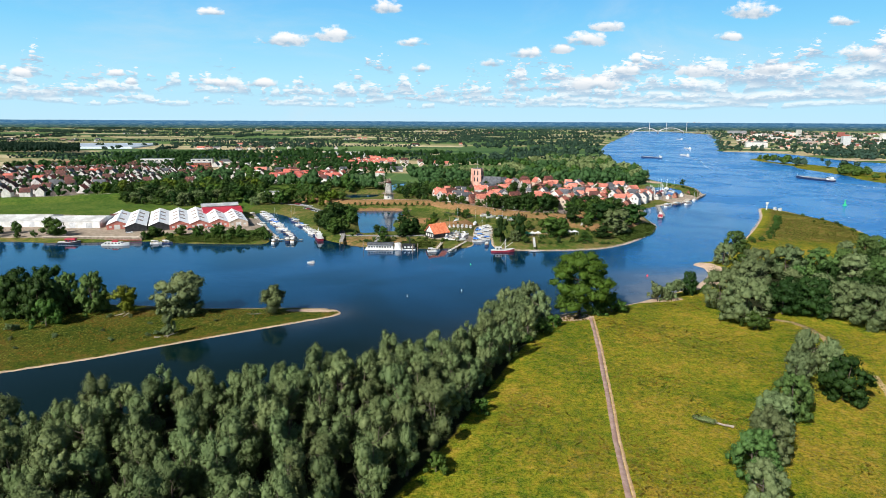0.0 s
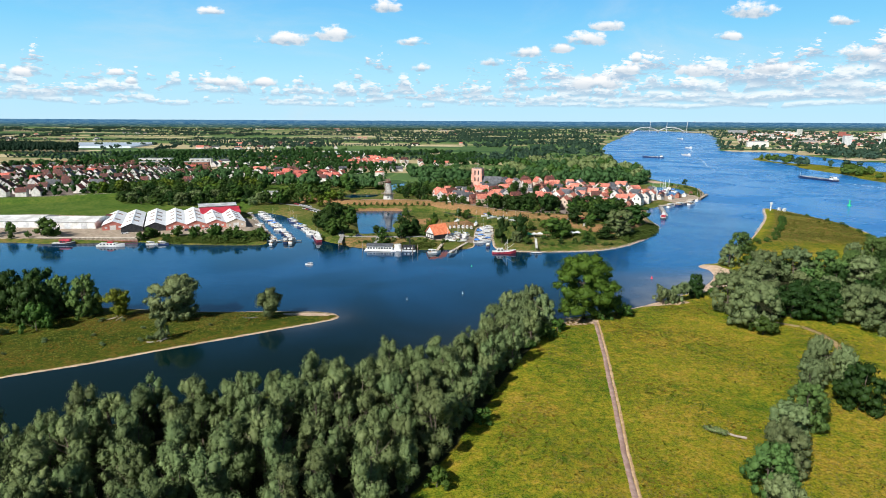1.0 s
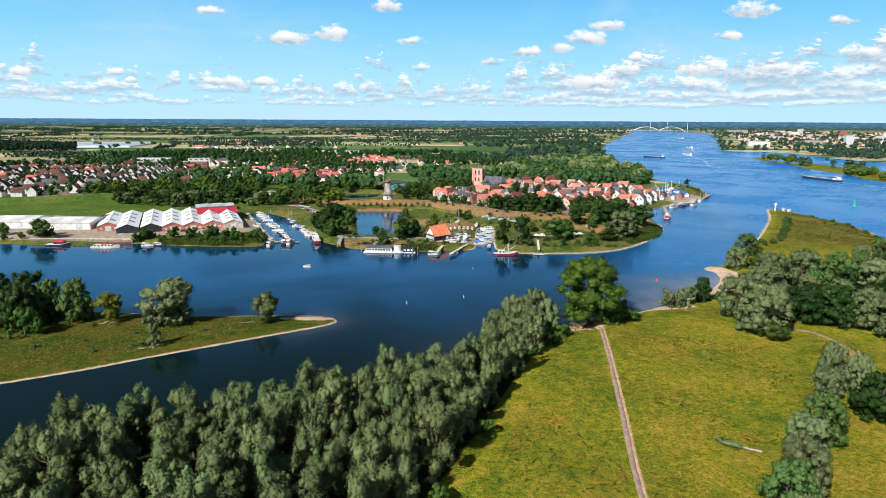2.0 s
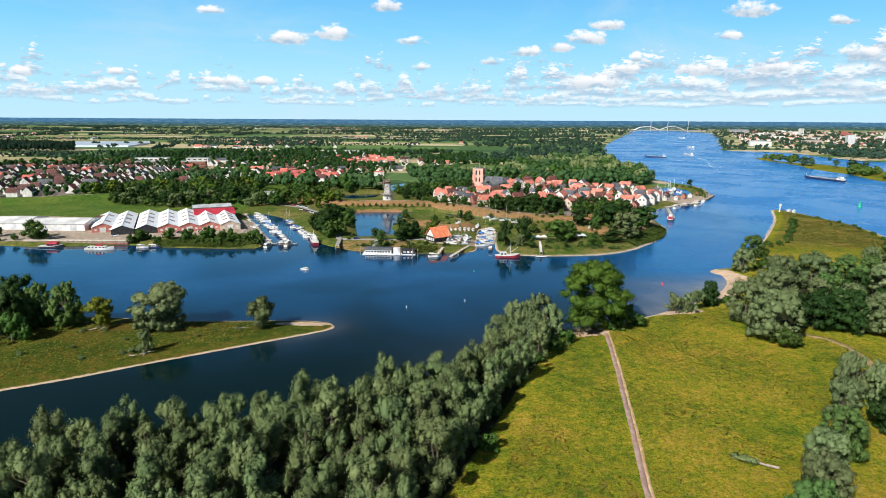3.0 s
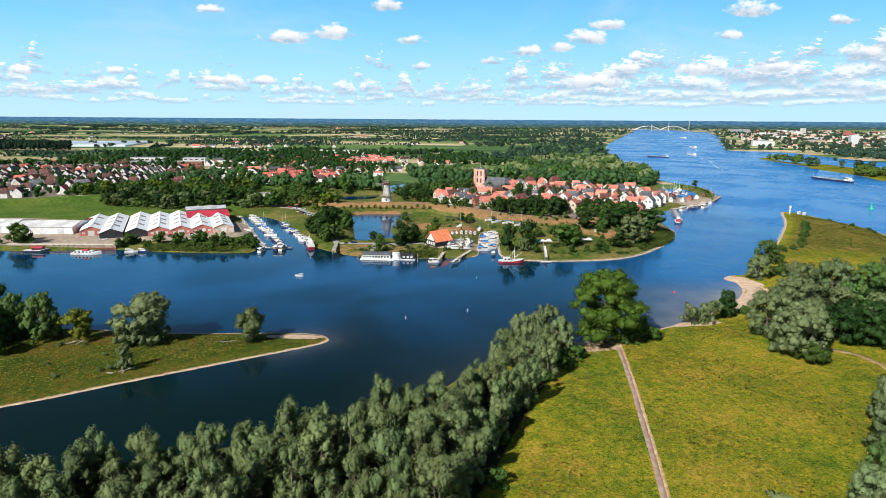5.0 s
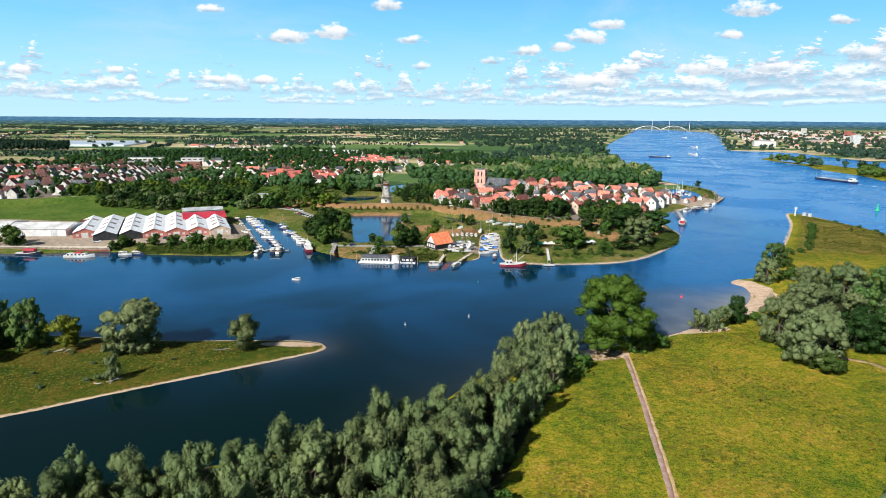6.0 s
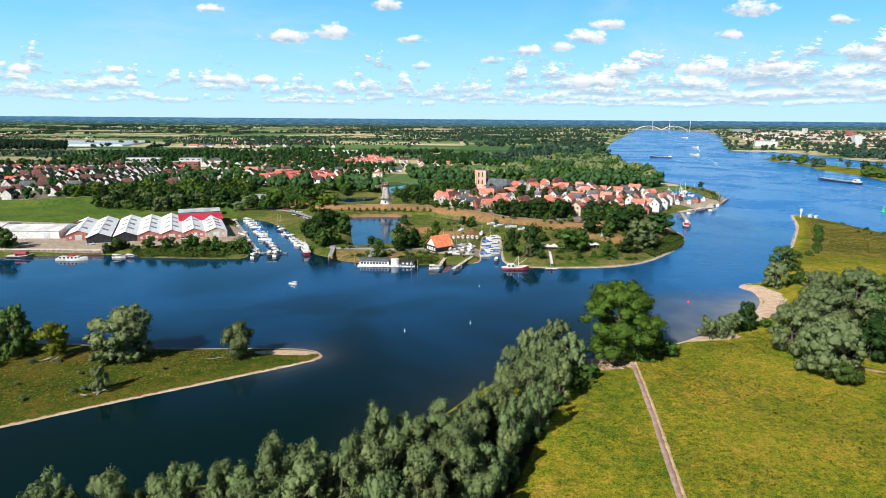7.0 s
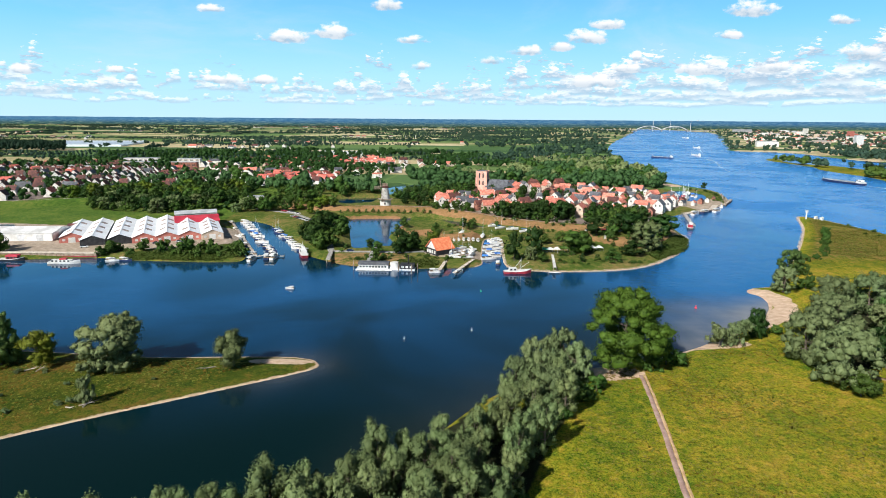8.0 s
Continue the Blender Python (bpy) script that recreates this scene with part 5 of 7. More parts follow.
M_GREYROOF = surface("grey_roofing", (0.24, 0.25, 0.26), (0.38, 0.39, 0.40), 0.2, 2.0, 0.7)
broad_hall("red_hall", -172, 470, 24, 29, 28, 4.2, 6.7, M_RED, M_RED, "large hall with a bright red sheet roof", "bright red sheet roof")
broad_hall("grey_hall", -190, 512, 24, 30, 14, 3.2, 4.8, M_GREYROOF, M_GREYROOF, "low grey hall behind the red roof", "grey roof")
M_OLDSHEET = surface("weathered_sheet", (0.42, 0.41, 0.39), (0.66, 0.66, 0.64), 0.12, 0.9, 0.6, bump=0.15, vary=0.1)
broad_hall("white_shed", -262, 421, 3, 38, 24, 4.6, 6.8, M_WHITE, M_OLDSHEET, "wide white shed with a pale sheet roof", "pale sheet roof")
broad_hall("white_shed", -306, 424, 3, 42, 26, 4.6, 6.8, M_WHITE, M_OLDSHEET, "long white shed beside the river yard", "pale sheet roof")
broad_hall("brick_shed", -245, 448, 20, 8, 7, 3.4, 5.6, M_PINKBRICK, M_BROWNTILE, "small brick shed in the river yard", "brown roof")

# ---------------------------------------------------------------- church and mill


def church(x, y, turn):
    ob = tagged(empty("church"), "pale red brick church with a massive square tower", "church")
    mb = surface("tower_brick", (0.58, 0.27, 0.20), (0.74, 0.42, 0.33), 0.25, 3.0, 0.85, vary=0.0)
    tower = part("tower", box(-5.3, 5.3, -5.3, 5.3, -1, 23.2, 0.15), mb, ob, "massive pale brick tower")
    for sx in (-1, 1):
        for sy in (-1, 1):
            bm = bmesh.new()
            add_box(bm, sx * 5.0 - 0.9, sx * 5.0 + 0.9, sy * 5.0 - 0.9, sy * 5.0 + 0.9, -1, 17)
            add_box(bm, sx * 5.0 - 0.6, sx * 5.0 + 0.6, sy * 5.0 - 0.6, sy * 5.0 + 0.6, 17, 23.6)
            part("buttress", bm, mb, tower)
    for z in (8.0, 15.4, 22.9):
        part("string_course", box(-5.5, 5.5, -5.5, 5.5, z, z + 0.35), M_PALEBRICK, tower)
    for k in range(4):
        for sx in (-1.9, 1.9):
            for z0, z1 in ((16.4, 21.6), (9.2, 14.0)):
                bm = prism([(-0.7, z0), (0.7, z0), (0.7, z1 - 0.8), (0, z1), (-0.7, z1 - 0.8)], 5.2, 5.38)
                bmesh.ops.translate(bm, verts=bm.verts[:], vec=(0, sx, 0))
                bmesh.ops.rotate(bm, verts=bm.verts[:], cent=(0, 0, 0), matrix=Matrix.Rotation(k * math.pi / 2, 3, "Z"))
                part("belfry_opening", bm, M_BLACK, tower)
    part("tower_roof", box(-4.2, 4.2, -4.2, 4.2, 23.2, 23.7), M_SLATE, tower)
    part("flagpole", tube((0, 0, 23.5), (0, 0, 32), 0.16, 0.08), M_STEEL, tower)
    # nave and aisles, running away from the tower along x
    part("nave_wall", prism([(-6.5, -1), (6.5, -1), (6.5, 7.5), (0, 14.2), (-6.5, 7.5)], 4.5, 27), mb, ob)
    part("nave_roof", prism([(-7, 7.2), (0, 14.5), (7, 7.2), (7, 7.6), (0, 14.95), (-7, 7.6)], 4.4, 27.4), M_SLATE, ob, "grey slate roof")
    for sy in (-1, 1):
        part("aisle_wall", prism([(sy * 6.4, -1), (sy * 11.5, -1), (sy * 11.5, 4.4), (sy * 6.4, 7.0)], 7, 25), mb, ob)
        part("aisle_roof", prism([(sy * 6.3, 7.1), (sy * 11.9, 4.3), (sy * 11.9, 4.65), (sy * 6.3, 7.5)], 6.8, 25.2), M_SLATE, ob)
        for i in range(5):
            part("window", prism([(sy * 11.45, 0.8), (sy * 11.58, 0.8), (sy * 11.58, 3.6), (sy * 11.45, 3.6)], 9 + i * 3.3, 10.3 + i * 3.3), M_GLASS, ob)
    bm = bmesh.new()
    add_tube(bm, (27, 0, -1), (27, 0, 7.5), 6.4, 6.4, 10)
    part("choir_wall", bm, mb, ob)
    part("choir_roof", tube((27, 0, 7.4), (27, 0, 13.5), 6.9, 0.3, 10), M_SLATE, ob)
    ob.matrix_basis = pose(x, y, ground_z(x, y), 0, 0, turn)


church(40, 676, -18)


def windmill(x, y):
    ob = tagged(empty("windmill"), "stone grey tower mill on the rampart with four sails", "windmill")
    mw = surface("mill_render", (0.58, 0.55, 0.50), (0.74, 0.71, 0.65), 0.4, 4.0, 0.85)
    bm = bmesh.new()
    add_tube(bm, (0, 0, -1.5), (0, 0, 4.5), 3.8, 3.3, 16)
    part("base", bm, mw, ob)
    part("body", tube((0, 0, 4.5), (0, 0, 12.0), 2.9, 1.9, 16), surface("mill_shingles", (0.30, 0.28, 0.25), (0.46, 0.44, 0.40), 0.5, 5.0, 0.85), ob)
    bm = bmesh.new()
    add_tube(bm, (0, 0, 4.3), (0, 0, 4.55), 5.0, 5.0, 16)
    gal = part("gallery", bm, M_WOOD, ob)
    for i in range(12):
        t = i * math.pi / 6
        part("railing_post", tube((4.8 * math.cos(t), 4.8 * math.sin(t), 4.5), (4.8 * math.cos(t), 4.8 * math.sin(t), 5.6), 0.06, 0.06, 5), M_WOOD, gal)
    bm = bmesh.new()
    add_tube(bm, (0, 0, 11.9), (0, 0, 13.2), 2.3, 1.9, 12)
    add_tube(bm, (0, 0, 13.2), (0, 0, 14.6), 1.9, 0.5, 12)
    cap = part("cap", bm, M_BROWNTILE, ob)
    part("windshaft", tube((0, 0, 12.8), (-2.6, -1.6, 13.0), 0.3, 0.25, 8), M_WOOD, cap)
    way = Vector((-0.85, -0.52, 0))
    side = Vector((-way.y, way.x, 0))
    hub = Vector((-2.7, -1.65, 13.0))
    for k in range(4):
        t = radians(8 + 90 * k)
        d = side * math.cos(t) + Vector((0, 0, 1)) * math.sin(t)
        n = side * -math.sin(t) + Vector((0, 0, 1)) * math.cos(t)
        bm = bmesh.new()
        add_tube(bm, hub, hub + d * 10, 0.2, 0.1, 5)
        for q in range(9):
            p = hub + d * (2 + q)
            add_tube(bm, p, p + n * 1.7, 0.12, 0.12, 4)
        add_tube(bm, hub + d * 2 + n * 1.7, hub + d * 10 + n * 1.7, 0.06, 0.06, 4)
        part("sail", bm, M_WOOD, ob)
    for z in (1.2, 6.5, 9.0):
        part("window", box(-0.45, 0.45, -3.75 + z * 0.11 + (0.6 if z > 4 else 0), -3.2 + z * 0.13 + (0.8 if z > 4 else 0), z, z + 1.2), M_GLASS, ob)
    ob.matrix_basis = pose(x, y, ground_z(x, y), 0, 0, 0) @ Matrix.Diagonal((1.3, 1.3, 1.28, 1))


windmill(-49.3, 560)

# ---------------------------------------------------------------- far woods, farms and towns


def crowd(name, x, y, z, h, w, per, mat, seed, label, category="woods"):
    """Countless far crowns in one mesh: leaf sprays on rounded heads."""
    rng = np.random.RandomState(seed)
    n = len(x)
    heads = 6 if per > 40 else 3 if per > 15 else 2
    t, up = rng.uniform(0, 6.28, (n, heads)), rng.uniform(0.30, 0.74, (n, heads))
    up[:, 0] = 0.72
    off = 0.62 * rng.uniform(0.5, 1, (n, heads)) * (up < 0.72)
    c = np.stack([x[:, None] + w[:, None] * off * np.cos(t), y[:, None] + w[:, None] * off * np.sin(t), z[:, None] + h[:, None] * up], 2).reshape(-1, 3)
    wide = (w[:, None] * rng.uniform(0.42, 0.66, (n, heads))).ravel()
    r = np.stack([wide, wide, np.minimum(wide * 1.1, np.repeat(h, heads) * 0.30)], 1)
    core, core_f, core_n = lumps(rng, c, r, 1, 0.9)
    each = max(3, per // heads // 2)
    k = np.repeat(np.arange(n * heads), each)
    d = rng.normal(size=(len(k), 3))
    d[:, 2] = np.abs(d[:, 2]) * 0.9 - 0.15
    d /= np.linalg.norm(d, axis=1)[:, None]
    p = c[k] + d * r[k] * rng.uniform(0.85, 1.2, (len(k), 1))
    nrm = d + rng.normal(size=d.shape) * 0.35
    nrm /= np.linalg.norm(nrm, axis=1)[:, None]
    a = np.cross(np.array([0, 0, 1.0]) + rng.normal(size=d.shape) * 0.3, nrm)
    a /= np.linalg.norm(a, axis=1)[:, None] + 1e-6
    b = np.cross(nrm, a)
    s = (wide[k] * 1.3 / math.sqrt(each) * rng.uniform(0.7, 1.3, len(k)))[:, None]
    q = np.stack([p - b * s - a * s * 0.5, p + a * s * 0.9, p + b * s - a * s * 0.4], 1)
    shade = d + rng.normal(size=d.shape) * 0.15
    wrong = (np.cross(q[:, 1] - q[:, 0], q[:, 2] - q[:, 0]) * shade).sum(1) < 0
    q[wrong] = q[wrong][:, ::-1]
    faces = np.vstack([core_f, np.arange(len(core), len(core) + 3 * len(p)).reshape(-1, 3)])
    me = triangles(name, np.vstack([core, q.reshape(-1, 3)]), faces, np.vstack([core_n, np.repeat(shade, 3, 0)]), mat)
    return tagged(new(name, me), label, category, kind="stuff")


def dry_land(x, y, margin=8.0):
    ok = np.maximum.reduce([inside_by(RINGS[n], x, y) for n in ("town", "far_shore", "island")]) > margin
    return ok & (np.maximum.reduce([inside_by(r, x, y) for r in POND_RINGS]) < -4)


R6 = np.random.RandomState(6)


def field_noise(x, y, scale, shift):
    return np.array([noise.noise((a * scale, b * scale, shift)) for a, b in zip(x, y)])


# far leaves tinted blue: the haze of distance is put into their colour
M_FARHAZE = leafage("hazed_far_leaves", (0.028, 0.072, 0.05), (0.075, 0.13, 0.085), 0.1)
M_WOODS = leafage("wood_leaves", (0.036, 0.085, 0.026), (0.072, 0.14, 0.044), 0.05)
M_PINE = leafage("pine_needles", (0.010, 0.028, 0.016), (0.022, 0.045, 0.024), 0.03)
# darker far leaves, with the same blue haze in the colour
M_FARDARKHAZE = leafage("hazed_far_dark_leaves", (0.018, 0.046, 0.034), (0.042, 0.08, 0.054), 0.1)


def wood_in(ring, gap, seed, tries=9000):
    q = scatter(np.array(ring, float), gap, seed, tries)
    ok = dry_land(q[:, 0], q[:, 1])
    return q[ok]


# woods right behind the town
near_woods = np.vstack([wood_in(r, g, s) for r, g, s in (
    ([(-36, 690), (-10, 668), (30, 720), (60, 760), (64, 850), (20, 900), (-50, 850), (-30, 790)], 8, 1),
    ([(70, 760), (150, 745), (235, 725), (276, 800), (285, 960), (300, 1120), (200, 1160), (110, 1000), (60, 860)], 8.5, 2),
    ([(-115, 670), (-60, 660), (-66, 700), (-70, 712), (-130, 712)], 8, 3), ([(-180, 690), (-140, 660), (-150, 720), (-230, 740), (-240, 715)], 9, 4),
    ([(-330, 690), (-240, 710), (-235, 800), (-330, 850)], 15, 5))])
n = len(near_woods)
near_woods = near_woods[~((near_woods[:, 1] > 830) & (np.abs(near_woods[:, 0] / near_woods[:, 1] - 0.085) < 0.016))]
tone = field_noise(near_woods[:, 0], near_woods[:, 1], 0.016, 9) + 0.0016 * (near_woods[:, 1] - 860) + R6.normal(size=len(near_woods)) * 0.12
for i, (lo, hi, m, text) in enumerate(((-9, 0.0, M_WOODS, "dense dark leafy wood behind the old town"), (0.0, 0.22, M_GREEN, "green trees in the wood behind the town"), (0.22, 9, M_WILLOW, "grey green willow wood along the river"))):
    q = near_woods[(tone >= lo) & (tone < hi)]
    n = len(q)
    tall = np.clip(12 + 5 * field_noise(q[:, 0], q[:, 1], 0.03, 4) + R6.normal(size=n) * 2.6, 5, 19)
    crowd("woods", q[:, 0], q[:, 1], np.full(n, 2.3), tall, tall * R6.uniform(0.33, 0.52, n), 110, m, 1 + 10 * i, text)
# garden trees of the village
FRINGE = np.array([(-640, 1060), (-420, 960), (-330, 1020), (-330, 1180), (-80, 1150), (20, 1020), (120, 1000), (60, 1330), (-300, 1420), (-640, 1260)])
g = np.vstack([row_places(VILLAGE, 30, 10.5, 13, 6, 21), row_places(FARTHER, 20, 12, 13, 6, 22), row_places(REDS, 50, 26, 30, 8, 23), row_places(FRINGE, 40, 12, 14, 6, 24)])
g = g[(g[:, 1] < 930) | (field_noise(g[:, 0] * 0.5, g[:, 1], 0.013, 12) > -0.02)]
n = len(g)
crowd("garden_trees", g[:, 0], g[:, 1], np.full(n, 2.3), np.where(g[:, 1] < 900, R6.uniform(4, 10, n), R6.uniform(7, 15, n)), np.where(g[:, 1] < 900, R6.uniform(2.4, 4.8, n), R6.uniform(3.6, 7.0, n)), 34, M_DARK, 2, "leafy garden trees among the village houses", "trees")
# woods along the river and on the opposite shore
x, y = R6.uniform(60, 2600, 26000), R6.uniform(1000, 4600, 26000)
side = x / y
dens = np.where((side > 0.02) & (side < 0.30), 0.5, np.where(side > 0.42, 0.42, 0.2)) * np.clip(1800 / y, 0.25, 1)
keep = (R6.random_sample(len(x)) < dens) & (field_noise(x, y, 0.006, 1) > np.where(side < 0.3, -0.02, 0.02)) & dry_land(x, y) & (side < 0.85)
x, y = x[keep], y[keep]
n = len(x)
crowd("river_woods", x, y, np.full(n, 1.8), R6.uniform(8, 16, n), R6.uniform(5, 9, n), 22, M_FARHAZE, 3, "broad far river woods in hazy green")
# polder woods and copses on the left
x, y = R6.uniform(-3600, 300, 40000), R6.uniform(1080, 4700, 40000)
keep = (x > -0.80 * y) & (R6.random_sample(len(x)) < np.clip(y / 3600, 0.35, 1) * 0.62) & (field_noise(x * 0.22, y, 0.0062, 7) + 0.35 * field_noise(x, y, 0.012, 5) > 0.27) & dry_land(x, y)
x, y = x[keep], y[keep]
n = len(x)
crowd("copses", x, y, np.full(n, 2), R6.uniform(7, 13, n), R6.uniform(5, 10, n), 16, M_FARHAZE, 4, "copses and tree belts over the flat polder")
# lines of trees along roads and ditches
lx, ly = [], []
for i in range(90):
    y0 = R6.uniform(1050, 4600)
    x0 = R6.uniform(-0.8, 0.1) * y0
    t = radians(8 if R6.random_sample() < 0.8 else 98) + R6.normal() * 0.05
    length = R6.uniform(60, 500)
    k = int(length / 7)
    f = np.linspace(0, length, k)
    lx.append(x0 + f * math.cos(t)), ly.append(y0 + f * math.sin(t))
x, y = np.concatenate(lx), np.concatenate(ly)
ok = dry_land(x, y)
x, y = x[ok], y[ok]
n = len(x)
crowd("tree_lines", x, y, np.full(n, 2), R6.uniform(6, 12, n), R6.uniform(3.5, 6, n), 12, M_FARDARKHAZE, 5, "rows of trees along polder roads and ditches", "trees")
# the dark wood beside the glasshouses
q = scatter(np.array([(-1190, 1290), (-1000, 1300), (-800, 1330), (-880, 1470), (-1120, 1560), (-1330, 1560)]), 6.5, 9, 9000)
n = len(q)
crowd("pine_wood", q[:, 0], q[:, 1], np.full(n, 2), R6.uniform(17, 24, n), R6.uniform(4, 6, n), 26, M_PINE, 6, "dark pine wood at the edge of fields")
# trees on the island and its shore
x, y = np.concatenate([R6.uniform(640, 690, 34), R6.uniform(600, 640, 22), R6.uniform(590, 720, 60)]), np.concatenate([R6.uniform(1130, 1260, 34), R6.uniform(885, 935, 22), R6.uniform(620, 830, 60)])
ok = inside_by(RINGS["island"], x, y) > 5
x, y = x[ok], y[ok]
n = len(x)
crowd("island_trees", x, y, np.full(n, 1.3), R6.uniform(8, 15, n), R6.uniform(5, 8, n), 70, M_GREEN, 7, "willows on the low river island", "trees")
x, y = R6.uniform(860, 1500, 900), R6.uniform(780, 1560, 900)
ok = dry_land(x, y) & (x > 0.6 * y) & (field_noise(x, y, 0.008, 3) > 0.0)
x, y = x[ok], y[ok]
n = len(x)
crowd("shore_woods", x, y, np.full(n, 1.8), R6.uniform(8, 16, n), R6.uniform(5, 9, n), 40, M_FARHAZE, 8, "leafy woods on the opposite river shore")


def far_houses(name, places, mats, seed, label):
    """Small gabled houses far off, joined."""
    rng = random.Random(seed)
    vs, fs, mi = [], [], []
    for hx, hy in places:
        w, d, e, r, t = rng.uniform(9, 20), rng.uniform(8, 10), rng.uniform(3.5, 5.5), rng.uniform(7, 9), radians(rng.choice((5, 95)) + rng.uniform(-8, 8))
        c, s = math.cos(t), math.sin(t)
        b = len(vs)
        for lx0, ly0, lz in ((-w / 2, -d / 2, 0), (w / 2, -d / 2, 0), (w / 2, d / 2, 0), (-w / 2, d / 2, 0), (-w / 2, -d / 2, e), (w / 2, -d / 2, e), (w / 2, d / 2, e), (-w / 2, d / 2, e), (-w / 2, 0, r), (w / 2, 0, r)):
            vs.append((hx + lx0 * c - ly0 * s, hy + lx0 * s + ly0 * c, 2.0 + lz))
        wall, roof = rng.choice((0, 0, 1)), rng.choice((2, 3, 3, 4))
        for f, k in (((0, 1, 5, 4), wall), ((2, 3, 7, 6), wall), ((1, 2, 6, 9, 5), wall), ((3, 0, 4, 8, 7), wall), ((4, 5, 9, 8), roof), ((6, 7, 8, 9), roof)):
            fs.append(tuple(b + i for i in f))
            mi.append(k)
    me = mesh_of(name, vs, fs, mats)
    me.polygons.foreach_set("material_index", np.array(mi, np.int32))
    return tagged(new(name, me), label, "houses", kind="stuff")


ROOFS = [M_WHITEWALL, M_PALEBRICK, M_TILE, M_BROWNTILE, M_SLATE]
REDS_BEYOND = np.array([(-240, 1000), (-130, 1000), (-90, 1110), (-150, 1200), (-260, 1110)])
far_houses("red_houses", row_places(REDS_BEYOND, 6, 17, 26, 4, 5), [M_WHITEWALL, M_PALEBRICK, M_REDTILE, M_REDTILE, M_TILE], 6, "red roofed terraces far behind the village trees")
far_houses("village_houses", [p for p in row_places(FARTHER, 6, 24, 36, 5, 3) if HOUSE_RNG.random() < 0.85], ROOFS, 1, "pale village houses far behind the trees")
spots = []
for i in range(17):
    y0 = R6.uniform(1300, 4500)
    x0 = R6.uniform(-0.75, 0.12) * y0
    for k in range(R6.randint(3, 16)):
        spots.append((x0 + R6.normal() * 90, y0 + R6.normal() * 35))
spots = np.array(spots)
spots = spots[dry_land(spots[:, 0], spots[:, 1])]
far_houses("farmhouses", spots, ROOFS, 2, "farmhouses and barns scattered over the polder")
spots = np.stack([R6.uniform(880, 3300, 2400), R6.uniform(1750, 3900, 2400)], 1)
spots = spots[(spots[:, 0] > 0.47 * spots[:, 1]) & (spots[:, 0] < 0.85 * spots[:, 1]) & dry_land(spots[:, 0], spots[:, 1], 30) & (R6.random_sample(2400) < 0.42)]
far_houses("distant_town", spots, [M_WHITEWALL, M_PALEBRICK, M_BROWNTILE, M_BROWNTILE, M_TILE], 3, "pale and red houses of the far town")


def block(name, x, y, turn, w, d, h, wall, label, category, floors=0, group=""):
    """A flat-roofed block with a parapet and rows of windows."""
    ob = tagged(empty(name), label, category, group)
    part("wall", box(-w / 2, w / 2, -d / 2, d / 2, -0.5, h), wall, ob)
    part("roof", box(-w / 2 - 0.2, w / 2 + 0.2, -d / 2 - 0.2, d / 2 + 0.2, h, h + 0.5), M_GREYROOF, ob)
    for f in range(floors):
        for i in range(max(3, int(w / 7))):
            sx = (i + 0.5) / max(3, int(w / 7)) * w - w / 2
            part("window", box(sx - 2.2, sx + 2.2, -d / 2 - 0.1, -d / 2 + 0.1, 1 + f * 3.2, 2.6 + f * 3.2), M_GLASS, ob)
    ob.matrix_basis = pose(x, y, ground_z(x, y), 0, 0, turn)
    return ob


for x, y, t, w, d, h, m, f in ((-440, 935, 8, 46, 12, 10, M_PALEBRICK, 3), (-385, 950, 8, 40, 12, 9, M_BRICK, 2), (-470, 1000, 8, 50, 13, 11, M_WHITEWALL, 3), (-400, 1010, 8, 34, 14, 10, M_WHITEWALL, 3), (-520, 905, 5, 70, 16, 6, M_WHITEWALL, 1)):
    block("apartment_building", x, y, t, w, d, h, m, "flat roofed apartment block in the village", "building", f, "apartment blocks")
block("low_building", -168, 600, 8, 22, 10, 5, M_WHITEWALL, "white flat roofed building near the harbour road", "building", 1)
block("low_building", -198, 735, -5, 60, 12, 5, M_WHITEWALL, "long white flat roofed school", "building", 1)
rng = random.Random(31)
for i in range(46):
    y = rng.uniform(1800, 4000)
    x = y * rng.uniform(0.48, 0.8)
    if dry_land(np.array([x]), np.array([y]), 40)[0]:
        h = rng.choice((6, 7, 8, 10, 12, 14)) if rng.random() < 0.93 else 32
        block("town_building", x, y, rng.uniform(-20, 20), rng.uniform(20, 60) if h < 20 else 22, rng.uniform(15, 40) if h < 20 else 16, h, rng.choice((M_WHITEWALL, M_WHITEWALL, M_PALEBRICK, M_STEEL, M_PINKBRICK)), "pale flat roofed building of the far town", "building", 0, "buildings of the far town")
for x, y in ((1640, 3450), (1700, 3480)):
    block("power_station", x, y, 10, 36, 50, 22, M_GREYROOF, "grey industrial block on the far shore", "building")

# glasshouses
ob = tagged(empty("greenhouse"), "long white glasshouse among the fields", "greenhouse")
mg = surface("white_glasshouse", (0.55, 0.62, 0.68), (0.75, 0.80, 0.84), 0.02, 0.5, 0.35, vary=0.05)
part("wall", box(-118, 118, -115, 115, -0.5, 4.5), mg, ob)
for i in range(23):
    part("roof_bay", prism([(-5, 4.5), (5, 4.5), (0, 6.6)], -115, 115), mg, ob).matrix_basis = pose(-110 + 10 * i, 0, 0, 0, 0, 90)
ob.matrix_basis = pose(-930, 1650, 2, 0, 0, 9)
ob = tagged(empty("greenhouse"), "low blue grey glasshouse behind the village", "greenhouse")
part("wall", box(-70, 70, -30, 30, -0.5, 4.5), M_STEEL, ob)
part("roof_bay", prism([(-30, 4.5), (30, 4.5), (0, 7)], -70, 70), M_STEEL, ob)
ob.matrix_basis = pose(-190, 1330, 2, 0, 0, 4)

